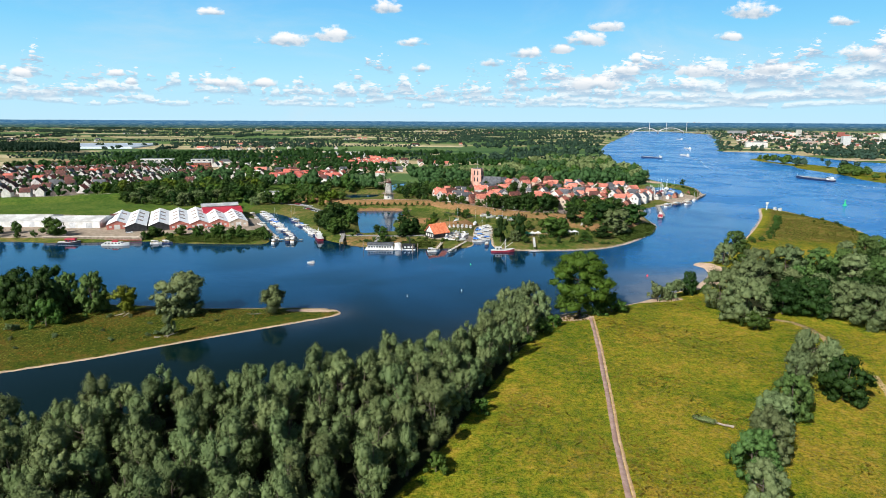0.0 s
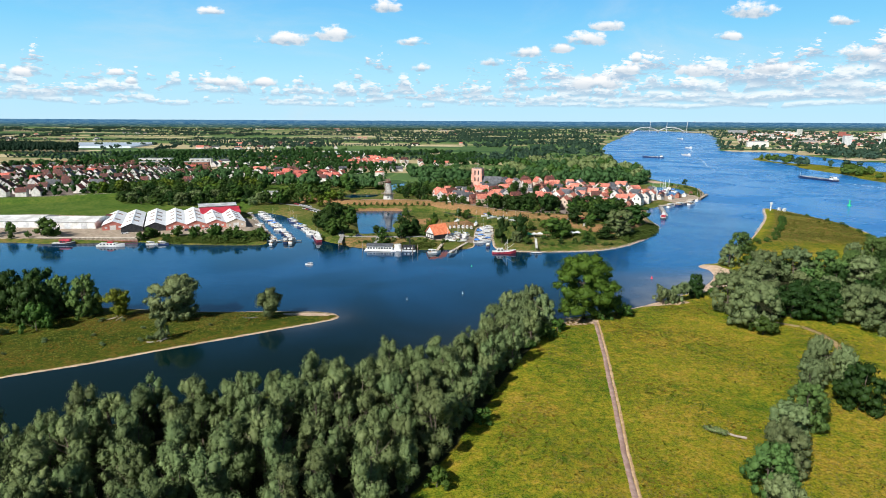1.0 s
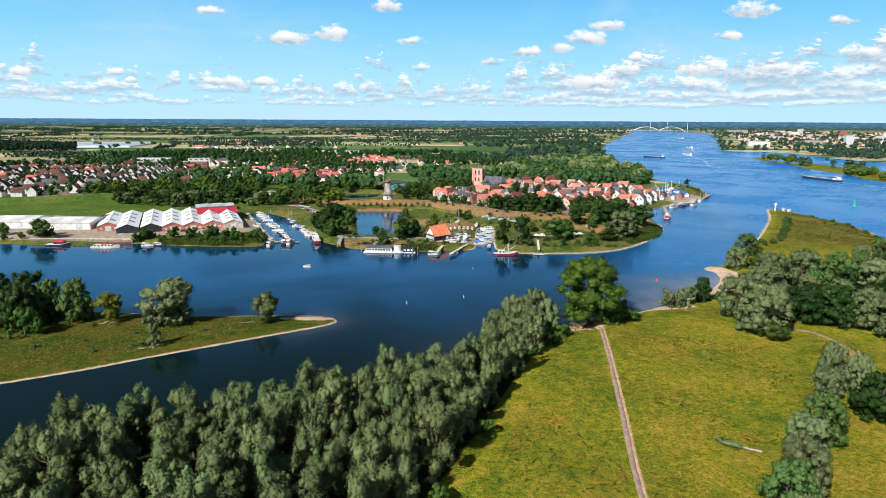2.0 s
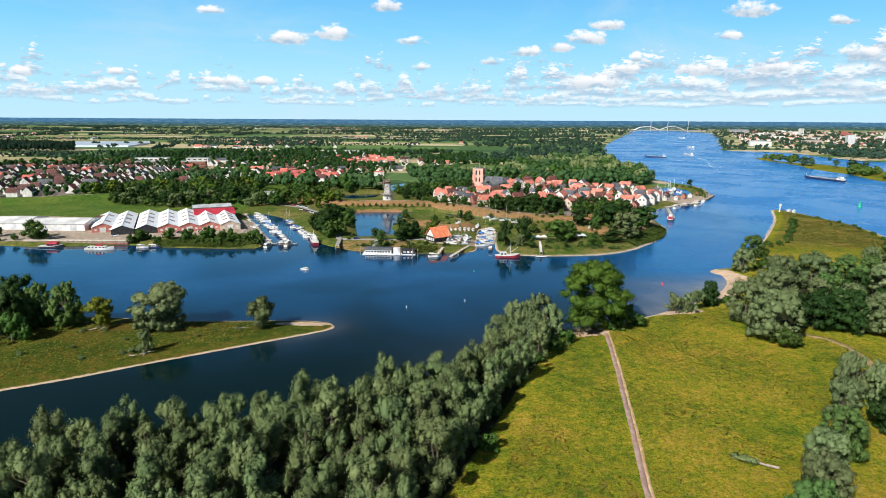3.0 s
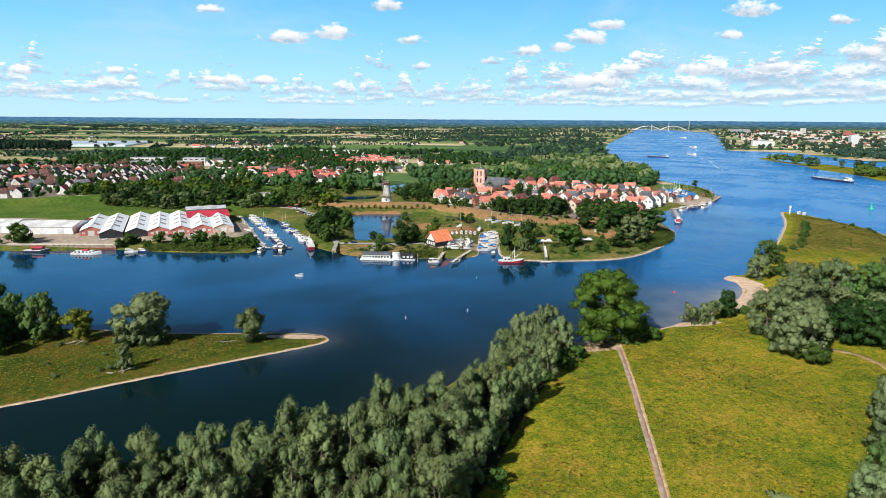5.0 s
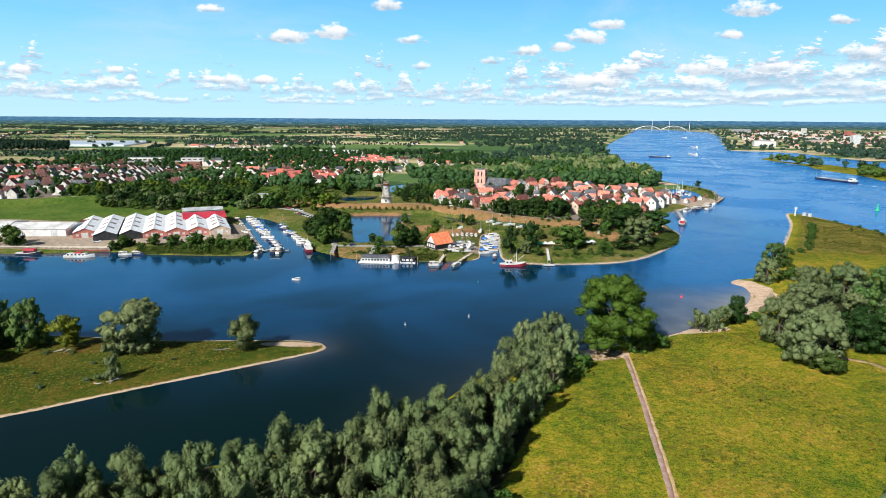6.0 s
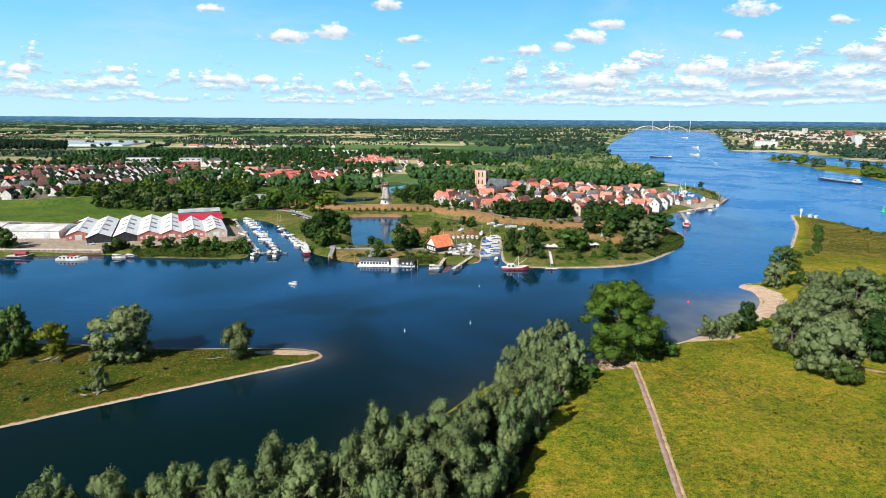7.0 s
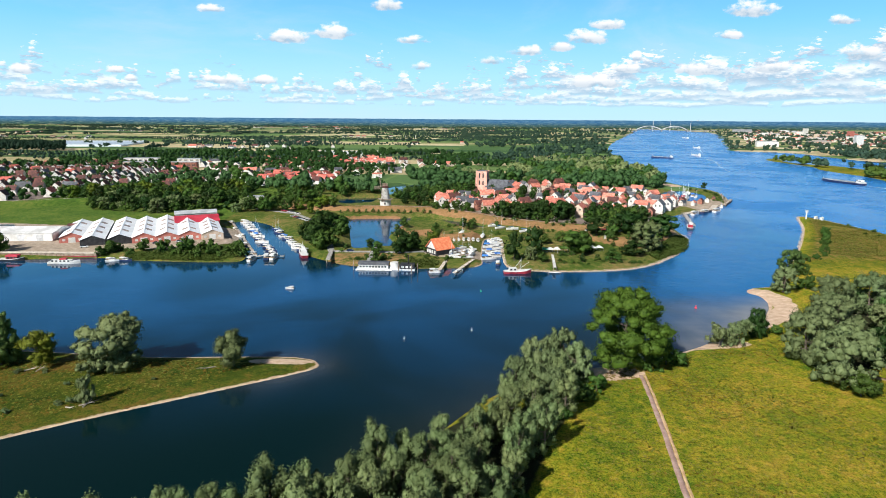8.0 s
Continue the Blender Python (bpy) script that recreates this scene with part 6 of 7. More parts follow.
# bridge over the river
ob = tagged(empty("arch_bridge"), "white twin arched road bridge across the wide river", "bridge")
part("deck", box(-420, 360, -10, 10, 9, 12), M_CONCRETE, ob)
for x0 in (-158, 2):
    for yy in (-9, 9):
        bm = bmesh.new()
        for i in range(16):
            a, b = i / 16, (i + 1) / 16
            add_tube(bm, (x0 + 156 * a, yy, 12 + 22 * 4 * a * (1 - a)), (x0 + 156 * b, yy, 12 + 22 * 4 * b * (1 - b)), 1.5, 1.5, 6)
        arch = part("arch", bm, M_WHITE, ob, "white steel arch")
        for i in range(2, 15):
            a = i / 16
            part("hanger", tube((x0 + 156 * a, yy, 12), (x0 + 156 * a, yy, 12 + 22 * 4 * a * (1 - a)), 0.2, 0.2, 4), M_STEEL, arch)
for x0 in (-300, -160, 0, 160, 270):
    part("pier", box(x0 - 3, x0 + 3, -8, 8, -4, 9), M_CONCRETE, ob)
ob.matrix_basis = pose(1357, 3850, 0, 0, 0, 0)
for x0 in (1340, 1449, 1580):
    py = tagged(empty("pylon"), "tall slender white pylon beside the bridge", "pylon", "pylons by the bridge")
    part("mast", tube((0, 0, -3), (0, 0, 70), 1.6, 1.0, 8), M_WHITE, py)
    part("crossarm", box(-2.5, 2.5, -0.6, 0.6, 58, 59), M_WHITE, py)
    py.matrix_basis = pose(x0, 3960, 0)
for x0, w, h in ((1900, 60, 88), (1960, 40, 92), (2010, 50, 95), (2050, 40, 90), (2100, 60, 87), (2190, 40, 88)):
    block("skyscraper", x0, 4895, 0, w * 0.3, 12, h * 0.7, M_STEEL, "tower block on the distant skyline", "building", 0, "distant skyline")

# ---------------------------------------------------------------- boats, jetties, harbour


def hull_mesh(length, beam, side, mat, keel=0.5, sheer=0.25, fine=0.55, name="hull"):
    """A hull along x, bow at +x: rounded stern, pointed bow, deck."""
    secs, rows = 12, []
    bm = bmesh.new()
    for i in range(secs + 1):
        f = i / secs
        x = (f - 0.5) * length
        if f < 0.12:
            b = beam / 2 * (0.72 + 0.28 * f / 0.12)
        elif f < fine:
            b = beam / 2
        else:
            b = beam / 2 * max(0.03, 1 - ((f - fine) / (1 - fine)) ** 1.8)
        top = side + sheer * max(0, (f - 0.4) / 0.6) ** 2 * 2
        prof = [(-b, top), (-b * 0.92, 0.0), (-b * 0.6, -keel), (b * 0.6, -keel), (b * 0.92, 0.0), (b, top)]
        rows.append([bm.verts.new((x, yy, zz)) for yy, zz in prof])
    for a, c in zip(rows, rows[1:]):
        for k in range(6):
            bm.faces.new((a[k], a[(k + 1) % 6], c[(k + 1) % 6], c[k]))
    bm.faces.new(rows[0])
    bm.faces.new(rows[-1][::-1])
    bmesh.ops.recalc_face_normals(bm, faces=bm.faces[:])
    me = bpy.data.meshes.new(name)
    bm.to_mesh(me)
    bm.free()
    me.materials.append(mat)
    return me


def taper(x0, x1, w0, w1, z0, z1, rake0=0.2, rake1=0.6):
    """A cabin: sloping ends, narrower at the top."""
    bm = bmesh.new()
    lo = [bm.verts.new(p) for p in ((x0, -w0 / 2, z0), (x1, -w0 / 2 * 0.85, z0), (x1, w0 / 2 * 0.85, z0), (x0, w0 / 2, z0))]
    hi = [bm.verts.new(p) for p in ((x0 + rake0, -w1 / 2, z1), (x1 - rake1, -w1 / 2 * 0.85, z1), (x1 - rake1, w1 / 2 * 0.85, z1), (x0 + rake0, w1 / 2, z1))]
    bm.faces.new(lo[::-1])
    bm.faces.new(hi)
    for i in range(4):
        bm.faces.new((lo[i], lo[(i + 1) % 4], hi[(i + 1) % 4], hi[i]))
    return bm


M_BLUE = surface("blue_tarpaulin", (0.03, 0.12, 0.42), (0.07, 0.24, 0.62), 0.5, 3.0, 0.6)
M_NAVY = surface("navy_paint", (0.012, 0.02, 0.06), (0.03, 0.045, 0.11), 0.4, 3.0, 0.35)
M_MAROON = surface("maroon_paint", (0.16, 0.012, 0.02), (0.30, 0.03, 0.045), 0.4, 3.0, 0.45)
M_TEAK = surface("teak_deck", (0.22, 0.14, 0.08), (0.36, 0.25, 0.15), 0.8, 6.0, 0.7)
M_BUOYRED = surface("red_paint", (0.55, 0.03, 0.06), (0.75, 0.06, 0.10), 0.8, 3.0, 0.5, vary=0.0)
M_BUOYGREEN = surface("green_paint", (0.02, 0.35, 0.16), (0.04, 0.5, 0.24), 0.8, 3.0, 0.5, vary=0.0)


def motor_yacht(label, hull=None, awning=None):
    ob = tagged(empty("motor_boat"), label, "boat", "moored boats")
    part("hull", hull_mesh(10.5, 3.4, 1.25, hull or M_WHITE), None, ob)
    part("deck", taper(-4.9, 3.2, 3.0, 3.0, 1.25, 1.4, 0.0, 0.4), M_TEAK, ob)
    cab = part("cabin", taper(-2.6, 2.4, 2.6, 2.2, 1.4, 2.7, 0.2, 0.9), M_WHITE, ob)
    part("window_band", taper(-2.3, 2.0, 2.64, 2.36, 1.9, 2.4, 0.1, 0.35), M_GLASS, cab)
    part("awning", taper(-4.8, -0.6, 2.7, 2.4, 2.5, 3.1, 0.3, 0.3), awning or M_WHITE, ob)
    part("railing", tube((3.0, 0, 1.5), (5.0, 0, 2.3), 0.05, 0.04, 5), M_STEEL, ob)
    return ob


def sail_boat(label, hull=None):
    ob = tagged(empty("sailing_boat"), label, "boat", "moored sailing boats")
    part("hull", hull_mesh(9.5, 2.9, 1.0, hull or M_WHITE, fine=0.35), None, ob)
    part("cabin", taper(-1.2, 2.2, 1.9, 1.5, 1.0, 1.55, 0.2, 0.8), M_WHITE, ob)
    part("mast", tube((0.8, 0, 1.2), (0.8, 0, 12.0), 0.06, 0.04, 6), M_STEEL, ob)
    part("boom", tube((0.7, 0, 2.3), (-3.4, 0, 2.4), 0.16, 0.12, 6), M_BLUE, ob)
    part("stay", tube((4.6, 0, 1.3), (0.8, 0, 12.3), 0.03, 0.03, 4), M_STEEL, ob)
    return ob


BOATS = [lambda: motor_yacht("white motor yacht moored in the harbour"), lambda: motor_yacht("white motor yacht with a blue canvas cover", awning=M_BLUE),
         lambda: motor_yacht("dark hulled motor cruiser moored in the harbour", hull=M_NAVY), lambda: sail_boat("white sailing boat with a tall bare mast"), lambda: sail_boat("navy sailing boat with a tall bare mast", M_NAVY)]
MADE = {}
BOAT_RNG = random.Random(9)


def moor(kind, x, y, turn, s=1.0, z=0.0):
    m = pose(x, y, z, 0, 0, turn) @ Matrix.Diagonal((s, s, s, 1))
    if kind in MADE:
        ob = copy_thing(MADE[kind], Matrix.Identity(4))
    else:
        ob = MADE[kind] = BOATS[kind]()
    ob.matrix_basis = m
    return ob


M_PLANK = surface("pale_planks", (0.36, 0.30, 0.24), (0.56, 0.49, 0.40), 0.6, 5.0, 0.85)


def jetty(points, width, label, z=0.6, piles=6.0, mat=None):
    """A plank walk on piles from point to point."""
    ob = tagged(empty("jetty"), label, "jetty", "jetties")
    for (ax, ay), (bx, by) in zip(points, points[1:]):
        a, b = Vector((ax, ay, 0)), Vector((bx, by, 0))
        d = (b - a)
        n = max(2, int(d.length / 0.8))
        turn = math.degrees(math.atan2(d.y, d.x))
        deck = part("deck", box(0, d.length, -width / 2, width / 2, z, z + 0.12), mat or M_PLANK, ob)
        deck.matrix_basis = pose(ax, ay, 0, 0, 0, turn)
        for i in range(int(d.length / piles) + 1):
            for s in (-1, 1):
                p = part("pile", tube((i * piles, s * width / 2, -2.5), (i * piles, s * width / 2, z + 0.9), 0.14, 0.13, 6), M_WOOD, ob)
                p.matrix_basis = pose(ax, ay, 0, 0, 0, turn)
    return ob


# the boats along both sides of the marina channel
for i in range(26):
    f = (i // 2) / 12
    x, y = -155.5 + 48 * f + (7.5 if i % 2 else -5.5), 503 - 104 * f
    if i % 2 or i % 6 == 0:
        moor(BOAT_RNG.choice((0, 0, 1, 2, 2, 0, 4)), x + BOAT_RNG.uniform(-0.8, 0.8), y, (-22 if i % 2 else 158) + BOAT_RNG.uniform(-9, 9), BOAT_RNG.uniform(0.62, 0.95))
jetty([(-158, 500), (-108, 393)], 1.6, "long wooden jetty of the marina")
jetty([(-110, 389), (-104, 395), (-92, 393)], 2.0, "floating wooden dock at the marina mouth")
for i in range(11):
    f = i / 10
    x, y = -120 + 36 * f, 478 - 70 * f
    moor(BOAT_RNG.choice((0, 2, 1, 2, 4)), x + BOAT_RNG.uniform(-2, 1), y, 150 + BOAT_RNG.uniform(-12, 12), BOAT_RNG.uniform(0.6, 0.95))
moor(0, -108, 386, 80, 0.9), moor(2, -101, 391, 95, 1.0), moor(0, -97, 391, 85, 1.0)
# inner haven
for i in range(10):
    f = i / 9
    moor(BOAT_RNG.choice((1, 1, 0, 3)), 25 + 8 * f + BOAT_RNG.uniform(-1, 3), 392 + 50 * f, BOAT_RNG.choice((10, 190)), 0.85)
for x, y, t in ((36, 482, 20), (40, 474, 30), (48, 470, 10), (56, 462, 20), (12, 446, 70), (26, 452, 80)):
    moor(3, x, y, t, 0.9, ground_z(x, y) + 0.6)
# winter stands and covers on the boat yard
for i in range(15):
    x, y = BOAT_RNG.uniform(2, 20), BOAT_RNG.uniform(384, 410)
    moor(BOAT_RNG.choice((0, 1, 3)), x, y, BOAT_RNG.uniform(0, 360), 0.65, ground_z(x, y) + 0.5)
for i in range(9):
    moor(BOAT_RNG.choice((0, 3)), -3 + i * 3.1, 428 + i * 1.2, 95, 0.55, ground_z(-3 + i * 3.1, 428 + i * 1.2) + 0.4)
moor(0, -72.7, 329, 175, 0.42), moor(0, 8, 360, 60, 0.7), moor(2, 30, 380, 80, 0.8)

# boats before the warehouses
moor(0, -184, 381, 5, 0.7), moor(2, -177, 381.6, -8, 0.7)


def long_boat(name, x, y, turn, length, beam, hull, label, cabins, mast=0.0, category="ship", low=0.0):
    """A ship with a hull and deck houses: (from, to, width, low, high, material, windows)."""
    ob = tagged(empty(name), label, category)
    part("hull", hull_mesh(length, beam, 1.6 - low, hull, 0.8, 0.5, 0.7), None, ob)
    part("bulwark", hull_mesh(length * 0.995, beam * 0.99, 1.85 - low, M_WHITE, -1.6 + low, 0.5, 0.7, "bulwark"), None, ob)
    for x0, x1, w, z0, z1, mat, lit in cabins:
        z0, z1 = z0 - low, z1 - low
        c = part("cabin", taper(x0, x1, w, w * 0.92, z0, z1, 0.15, 0.15), mat, ob)
        if lit:
            n = max(2, int((x1 - x0) / 1.8))
            for i in range(n):
                xc = x0 + (i + 0.5) * (x1 - x0) / n
                for s in (-1, 1):
                    part("window", box(xc - 0.5, xc + 0.5, s * w * 0.478 - 0.06, s * w * 0.478 + 0.06, (z0 + z1) / 2 - 0.25, (z0 + z1) / 2 + 0.55), M_GLASS, c)
    if mast:
        part("mast", tube((length * 0.12, 0, 2), (length * 0.12, 0, mast), 0.14, 0.09, 6), M_WHITE, ob)
        part("derrick", tube((length * 0.14, 0, 3), (length * 0.42, 0, mast * 0.7), 0.12, 0.08, 6), M_WHITE, ob)
        part("boom", tube((length * 0.12, 0, mast * 0.85), (length * -0.1, 0, mast * 0.35), 0.09, 0.07, 6), M_WHITE, ob)
    ob.matrix_basis = pose(x, y, 0, 0, 0, turn)
    return ob


long_boat("fishing_cutter", 38.3, 361, 3, 14.5, 4.4, M_MAROON, "old red cutter with white deckhouse and masts", [(-4.5, -0.5, 3.0, 1.6, 3.6, M_WHITE, True)], 8.5, low=0.55)
long_boat("passenger_boat", -207, 375, 2, 17, 4.2, M_WHITE, "white passenger boat moored before the quay", [(-6.5, 4, 3.4, 1.6, 3.0, M_WHITE, True), (-2, 1.5, 2.4, 3.0, 3.8, M_RED, False)], low=0.8)
long_boat("work_barge", -240, 381, 3, 14, 4.4, M_BLACK, "black work barge with a red roofed cabin", [(-2, 4, 3.4, 1.6, 3.2, M_MAROON, True), (-2.3, 4.3, 3.9, 3.2, 4.0, M_RED, False)], low=0.8)
long_boat("tugboat", -82, 398, 110, 16, 4.6, M_MAROON, "red hulled tugboat moored at the marina", [(-3, 3, 3.4, 1.6, 3.6, M_WHITE, True), (-1, 2, 2.4, 3.6, 5.2, M_WHITE, True)], 8)
long_boat("harbour_ship", 183, 496, 72, 15, 4.4, M_BLACK, "dark ship with white deckhouse at the pier", [(-5, 0, 3.4, 1.6, 3.8, M_MAROON, True), (-4, -1, 2.6, 3.8, 5.4, M_WHITE, True)], 6, low=0.4)
for x, y, t, long, hull, mast, text in ((238, 652, 62, 24, M_BLACK, 17, "dark historic ship with tall mast in the harbour"), (246, 668, 62, 23, M_MAROON, 14, "brown historic barge with a raised mast"),
                                         (254, 682, 60, 22, M_NAVY, 5, "historic blue barge with lowered mast"), (262, 698, 68, 22, M_BLACK, 13, "black sailing barge moored in the basin"),
                                         (246, 700, 75, 20, M_MAROON, 5, "red brown barge with a white deckhouse"), (236, 676, 75, 18, M_NAVY, 11, "navy sailing barge beside the inner quay")):
    long_boat("museum_ship", x, y, t, long, 5.2, hull, text, [(-8, -2.5, 4, 1.6, 3.7, M_MAROON if mast > 13 else M_WHITE, True), (0, 5, 3.2, 1.6, 2.5, M_TEAK, False)], mast)


def cargo_ship(x, y, turn, length, label, hull, hatch):
    ob = tagged(empty("cargo_barge"), label, "ship", "cargo ships on the river")
    part("hull", hull_mesh(length, length * 0.13, 2.4, hull, 1.2, 0.6, 0.86), None, ob)
    for i in range(6):
        part("hatch_cover", box(-length * 0.26 + i * length * 0.115, -length * 0.26 + (i + 0.94) * length * 0.115, -length * 0.05, length * 0.05, 2.3, 3.5), hatch, ob)
    w = part("wheelhouse", taper(-length * 0.44, -length * 0.33, length * 0.1, length * 0.09, 2.4, 6.4), M_WHITE, ob)
    part("window", taper(-length * 0.435, -length * 0.328, length * 0.1, length * 0.094, 4.8, 5.8, 0.2, 0.3), M_GLASS, w)
    part("deckhouse", taper(-length * 0.48, -length * 0.40, length * 0.11, length * 0.1, 2.4, 4.4), M_WHITE, ob)
    part("mast", tube((length * 0.46, 0, 2.5), (length * 0.46, 0, 8), 0.15, 0.1, 6), M_STEEL, ob)
    ob.matrix_basis = pose(x, y, 0, 0, 0, turn)


for x, y, t, l, text in ((515, 831, 104, 64, "long dark cargo barge with white wheelhouse"), (450, 1300, 150, 44, "cargo ship under way on the wide river"), (553, 1384, 92, 44, "white tanker under way on the river"),
                         (699, 1733, 88, 46, "white cargo ship far up the river"), (1004, 2583, 90, 60, "cargo ship near the bridge")):
    cargo_ship(x, y, t, l, text, M_NAVY if l > 60 or x < 460 else M_STEEL, M_GREYROOF if l > 60 or x < 460 else M_WHITE)

M_FOAM = surface("wake_foam", (0.30, 0.42, 0.52), (0.62, 0.70, 0.76), 0.15, 0.8, 0.6)


def wake(points, width, label):
    """White water behind a ship, broken and thinning out."""
    rng = random.Random(len(points) * 7 + int(width * 10))
    vs, fs = [], []
    p = [Vector(q) for q in points]
    n = 40
    for i in range(n):
        f = i / n * (len(p) - 1)
        a, b = p[int(f)].lerp(p[int(f) + 1], f % 1), p[int(f)].lerp(p[int(f) + 1], min(1, f % 1 + 0.02 * (len(p) - 1)))
        d = (b - a).normalized()
        s = Vector((-d.y, d.x)) * width * (1 - 0.6 * i / n) * rng.uniform(0.5, 1.1)
        k = len(vs)
        j = Vector((-d.y, d.x)) * rng.uniform(-1, 1)
        vs += [(*(a + j - s), 0.03), (*(a + j + s), 0.03), (*(b + j + s * 0.7), 0.03), (*(b + j - s * 0.7), 0.03)]
        fs.append((k, k + 1, k + 2, k + 3))
    return tagged(new("wake", mesh_of("wake", vs, fs, M_FOAM)), label, "wake", kind="stuff")


wake([(524, 800), (530, 740), (548, 690), (580, 640)], 1.6, "pale foam trail behind the cargo barge")
wake([(452, 1232), (470, 1190), (500, 1130)], 2.0, "pale foam trail behind a river ship")
wake([(532, 1290), (528, 1240), (505, 1170), (470, 1080), (440, 980)], 2.2, "pale foam trail curving over the river")
wake([(686, 1712), (670, 1640), (640, 1560)], 2.4, "pale foam trail far up the river")

# floating restaurant with its dark roofed hall
ob = tagged(empty("restaurant_boat"), "white floating restaurant with dark roof on pontoons", "houseboat")
part("pontoon", box(-17, 17, -3.6, 3.6, -0.8, 0.7, 0.1), M_STEEL, ob)
part("terrace", box(-17, 4, -5.6, -3.6, 0.2, 0.5), M_WHITE, ob)
hall = part("hall", box(-15.5, 1.5, -3.0, 3.0, 0.7, 3.6), M_WHITE, ob)
for i in range(9):
    part("window", box(-15 + i * 1.8, -13.8 + i * 1.8, -3.06, -2.9, 1.6, 2.8), M_GLASS, hall)
part("roof", prism([(-3.5, 3.6), (3.5, 3.6), (2.2, 4.9), (-2.2, 4.9)], -15.9, 1.9), M_SLATE, ob, "dark curved roof")
part("lounge", tube((5, 0, 0.7), (5, 0, 4.6), 3.0, 2.6, 12), M_WHITE, ob)
part("engine_house", box(8.4, 16.5, -2.8, 2.8, 0.7, 3.8), M_BLACK, ob)
part("funnel", tube((13, 0, 3.8), (13, 0, 9.6), 0.35, 0.3, 8), M_BLACK, ob)
for i in range(3):
    part("window", box(9.2 + i * 2.4, 10.6 + i * 2.4, -2.86, -2.7, 1.5, 2.8), M_WHITE, ob)
ob.matrix_basis = pose(-31, 368, 0, 0, 0, -2) @ Matrix.Diagonal((0.92, 0.9, 0.8, 1))
for x, y in ((-24, 362.6), (-17, 358.6), (-48, 366), (-14, 361), (40, 368)):
    tagged(new("mooring_post", part("pole", tube((0, 0, -3), (0, 0, 5.0), 0.25, 0.22, 8), M_WOOD, None).data), "tall wooden mooring post in the water", "post", "mooring posts").matrix_basis = pose(x, y, 0)
for ob in [o for o in scene.collection.objects if o.name.startswith("pole")]:
    bpy.data.objects.remove(ob)

jetty([(-65.5, 398), (-63.5, 375)], 2.4, "pale gangway jetty with handrails", 2.9, mat=M_CONCRETE)
jetty([(-41.5, 408), (-41, 372)], 2.4, "gangway down to the floating restaurant", 2.9, mat=M_CONCRETE)
jetty([(1.9, 385), (-2.4, 358.6)], 1.8, "wooden jetty below the boat yard", 2.0)
jetty([(16.6, 385), (4.9, 354.2)], 1.8, "slanting wooden jetty with moored boats", 1.6)
jetty([(62, 392), (58, 362)], 1.5, "white gangway to a floating platform", 2.9, mat=M_WHITE)
jetty([(54.5, 361), (61, 361)], 2.2, "floating platform at the gangway", 0.5, mat=M_WHITE)
jetty([(199, 547), (184, 492)], 3.0, "white pier with gangway at the old harbour", 2.4, mat=M_CONCRETE)
jetty([(202, 556), (238, 584), (252, 608)], 5.0, "timber pier along the harbour quay", 1.6, 4.0)
jetty([(262, 612), (285, 648)], 2.2, "timber breastwork round the harbour head", 1.6, 3.0)
moor(0, -4, 361, 10, 0.75)


def buoy(x, y, mat, label, h=2.0, s=0.42):
    ob = tagged(empty("buoy"), label, "buoy", "river buoys")
    part("float", tube((0, 0, -0.4), (0, 0, 0.5), 0.7, 0.7, 10), mat, ob)
    part("body", tube((0, 0, 0.5), (0, 0, h), 0.42, 0.18, 8), mat, ob)
    part("topmark", tube((0, 0, h + 0.05), (0, 0, h + 0.6), 0.3, 0.3, 8), mat, ob)
    ob.matrix_basis = pose(x, y, 0) @ Matrix.Diagonal((s, s, s, 1))


buoy(-14.8, 264.6, M_WHITE, "white marker buoy on the calm water"), buoy(10.4, 274.2, M_WHITE, "white marker buoy on the calm water")
buoy(17.1, 326.7, M_BUOYGREEN, "small green buoy in the harbour mouth", 1.2, 0.5), buoy(108, 303.4, M_BUOYRED, "red buoy off the sandy beach", 1.0, 0.8), buoy(388.6, 574, M_BUOYGREEN, "large green navigation buoy on the river", 1.7, 2.5)
ob = tagged(empty("beacon"), "white beacon post on the tip of the headland", "beacon")
part("post", tube((0, 0, -1), (0, 0, 6.2), 0.6, 0.45, 8), M_WHITE, ob)
part("head", box(-1.0, 1.0, -0.4, 0.4, 5.4, 7.2), M_WHITE, ob)
ob.matrix_basis = pose(293, 536, ground_z(293, 536))
for x, y in ((299, 533), (301.5, 529.5)):
    ob = tagged(empty("survey_hut"), "small white hut on the headland tip", "hut", "huts on the headland")
    part("wall", box(-1.2, 1.2, -0.9, 0.9, -0.3, 2.2), M_WHITE, ob)
    part("roof", prism([(-1.1, 2.2), (1.1, 2.2), (0, 2.9)], -1.4, 1.4), M_WHITE, ob)
    ob.matrix_basis = pose(x, y, ground_z(x, y), 0, 0, 30)

# clubhouse of the boat yard
ob = tagged(empty("clubhouse"), "black and white clubhouse with a bright orange roof", "house")
part("wall", prism([(-5, -0.5), (5, -0.5), (5, 3.4), (0, 8.4), (-5, 3.4)], -6, 6), M_BLACK, ob, "black boarded walls")
part("roof", prism([(-5.9, 2.9), (0, 8.7), (5.9, 2.9), (5.9, 3.2), (0, 9.05), (-5.9, 3.2)], -6.6, 6.6), surface("orange_tile", (0.62, 0.15, 0.06), (0.76, 0.25, 0.12), 0.6, 5.0, 0.75, vary=0), ob, "bright orange tiled roof")
part("gable_front", prism([(-3.9, 3.6), (3.9, 3.6), (0, 7.7)], -6.12, -5.98), M_WHITE, ob, "white gable boards")
for i in range(4):
    part("window", box(-6.1, -5.95, -4.2 + i * 2.3, -2.7 + i * 2.3, 0.8, 2.6), M_WHITE, ob)
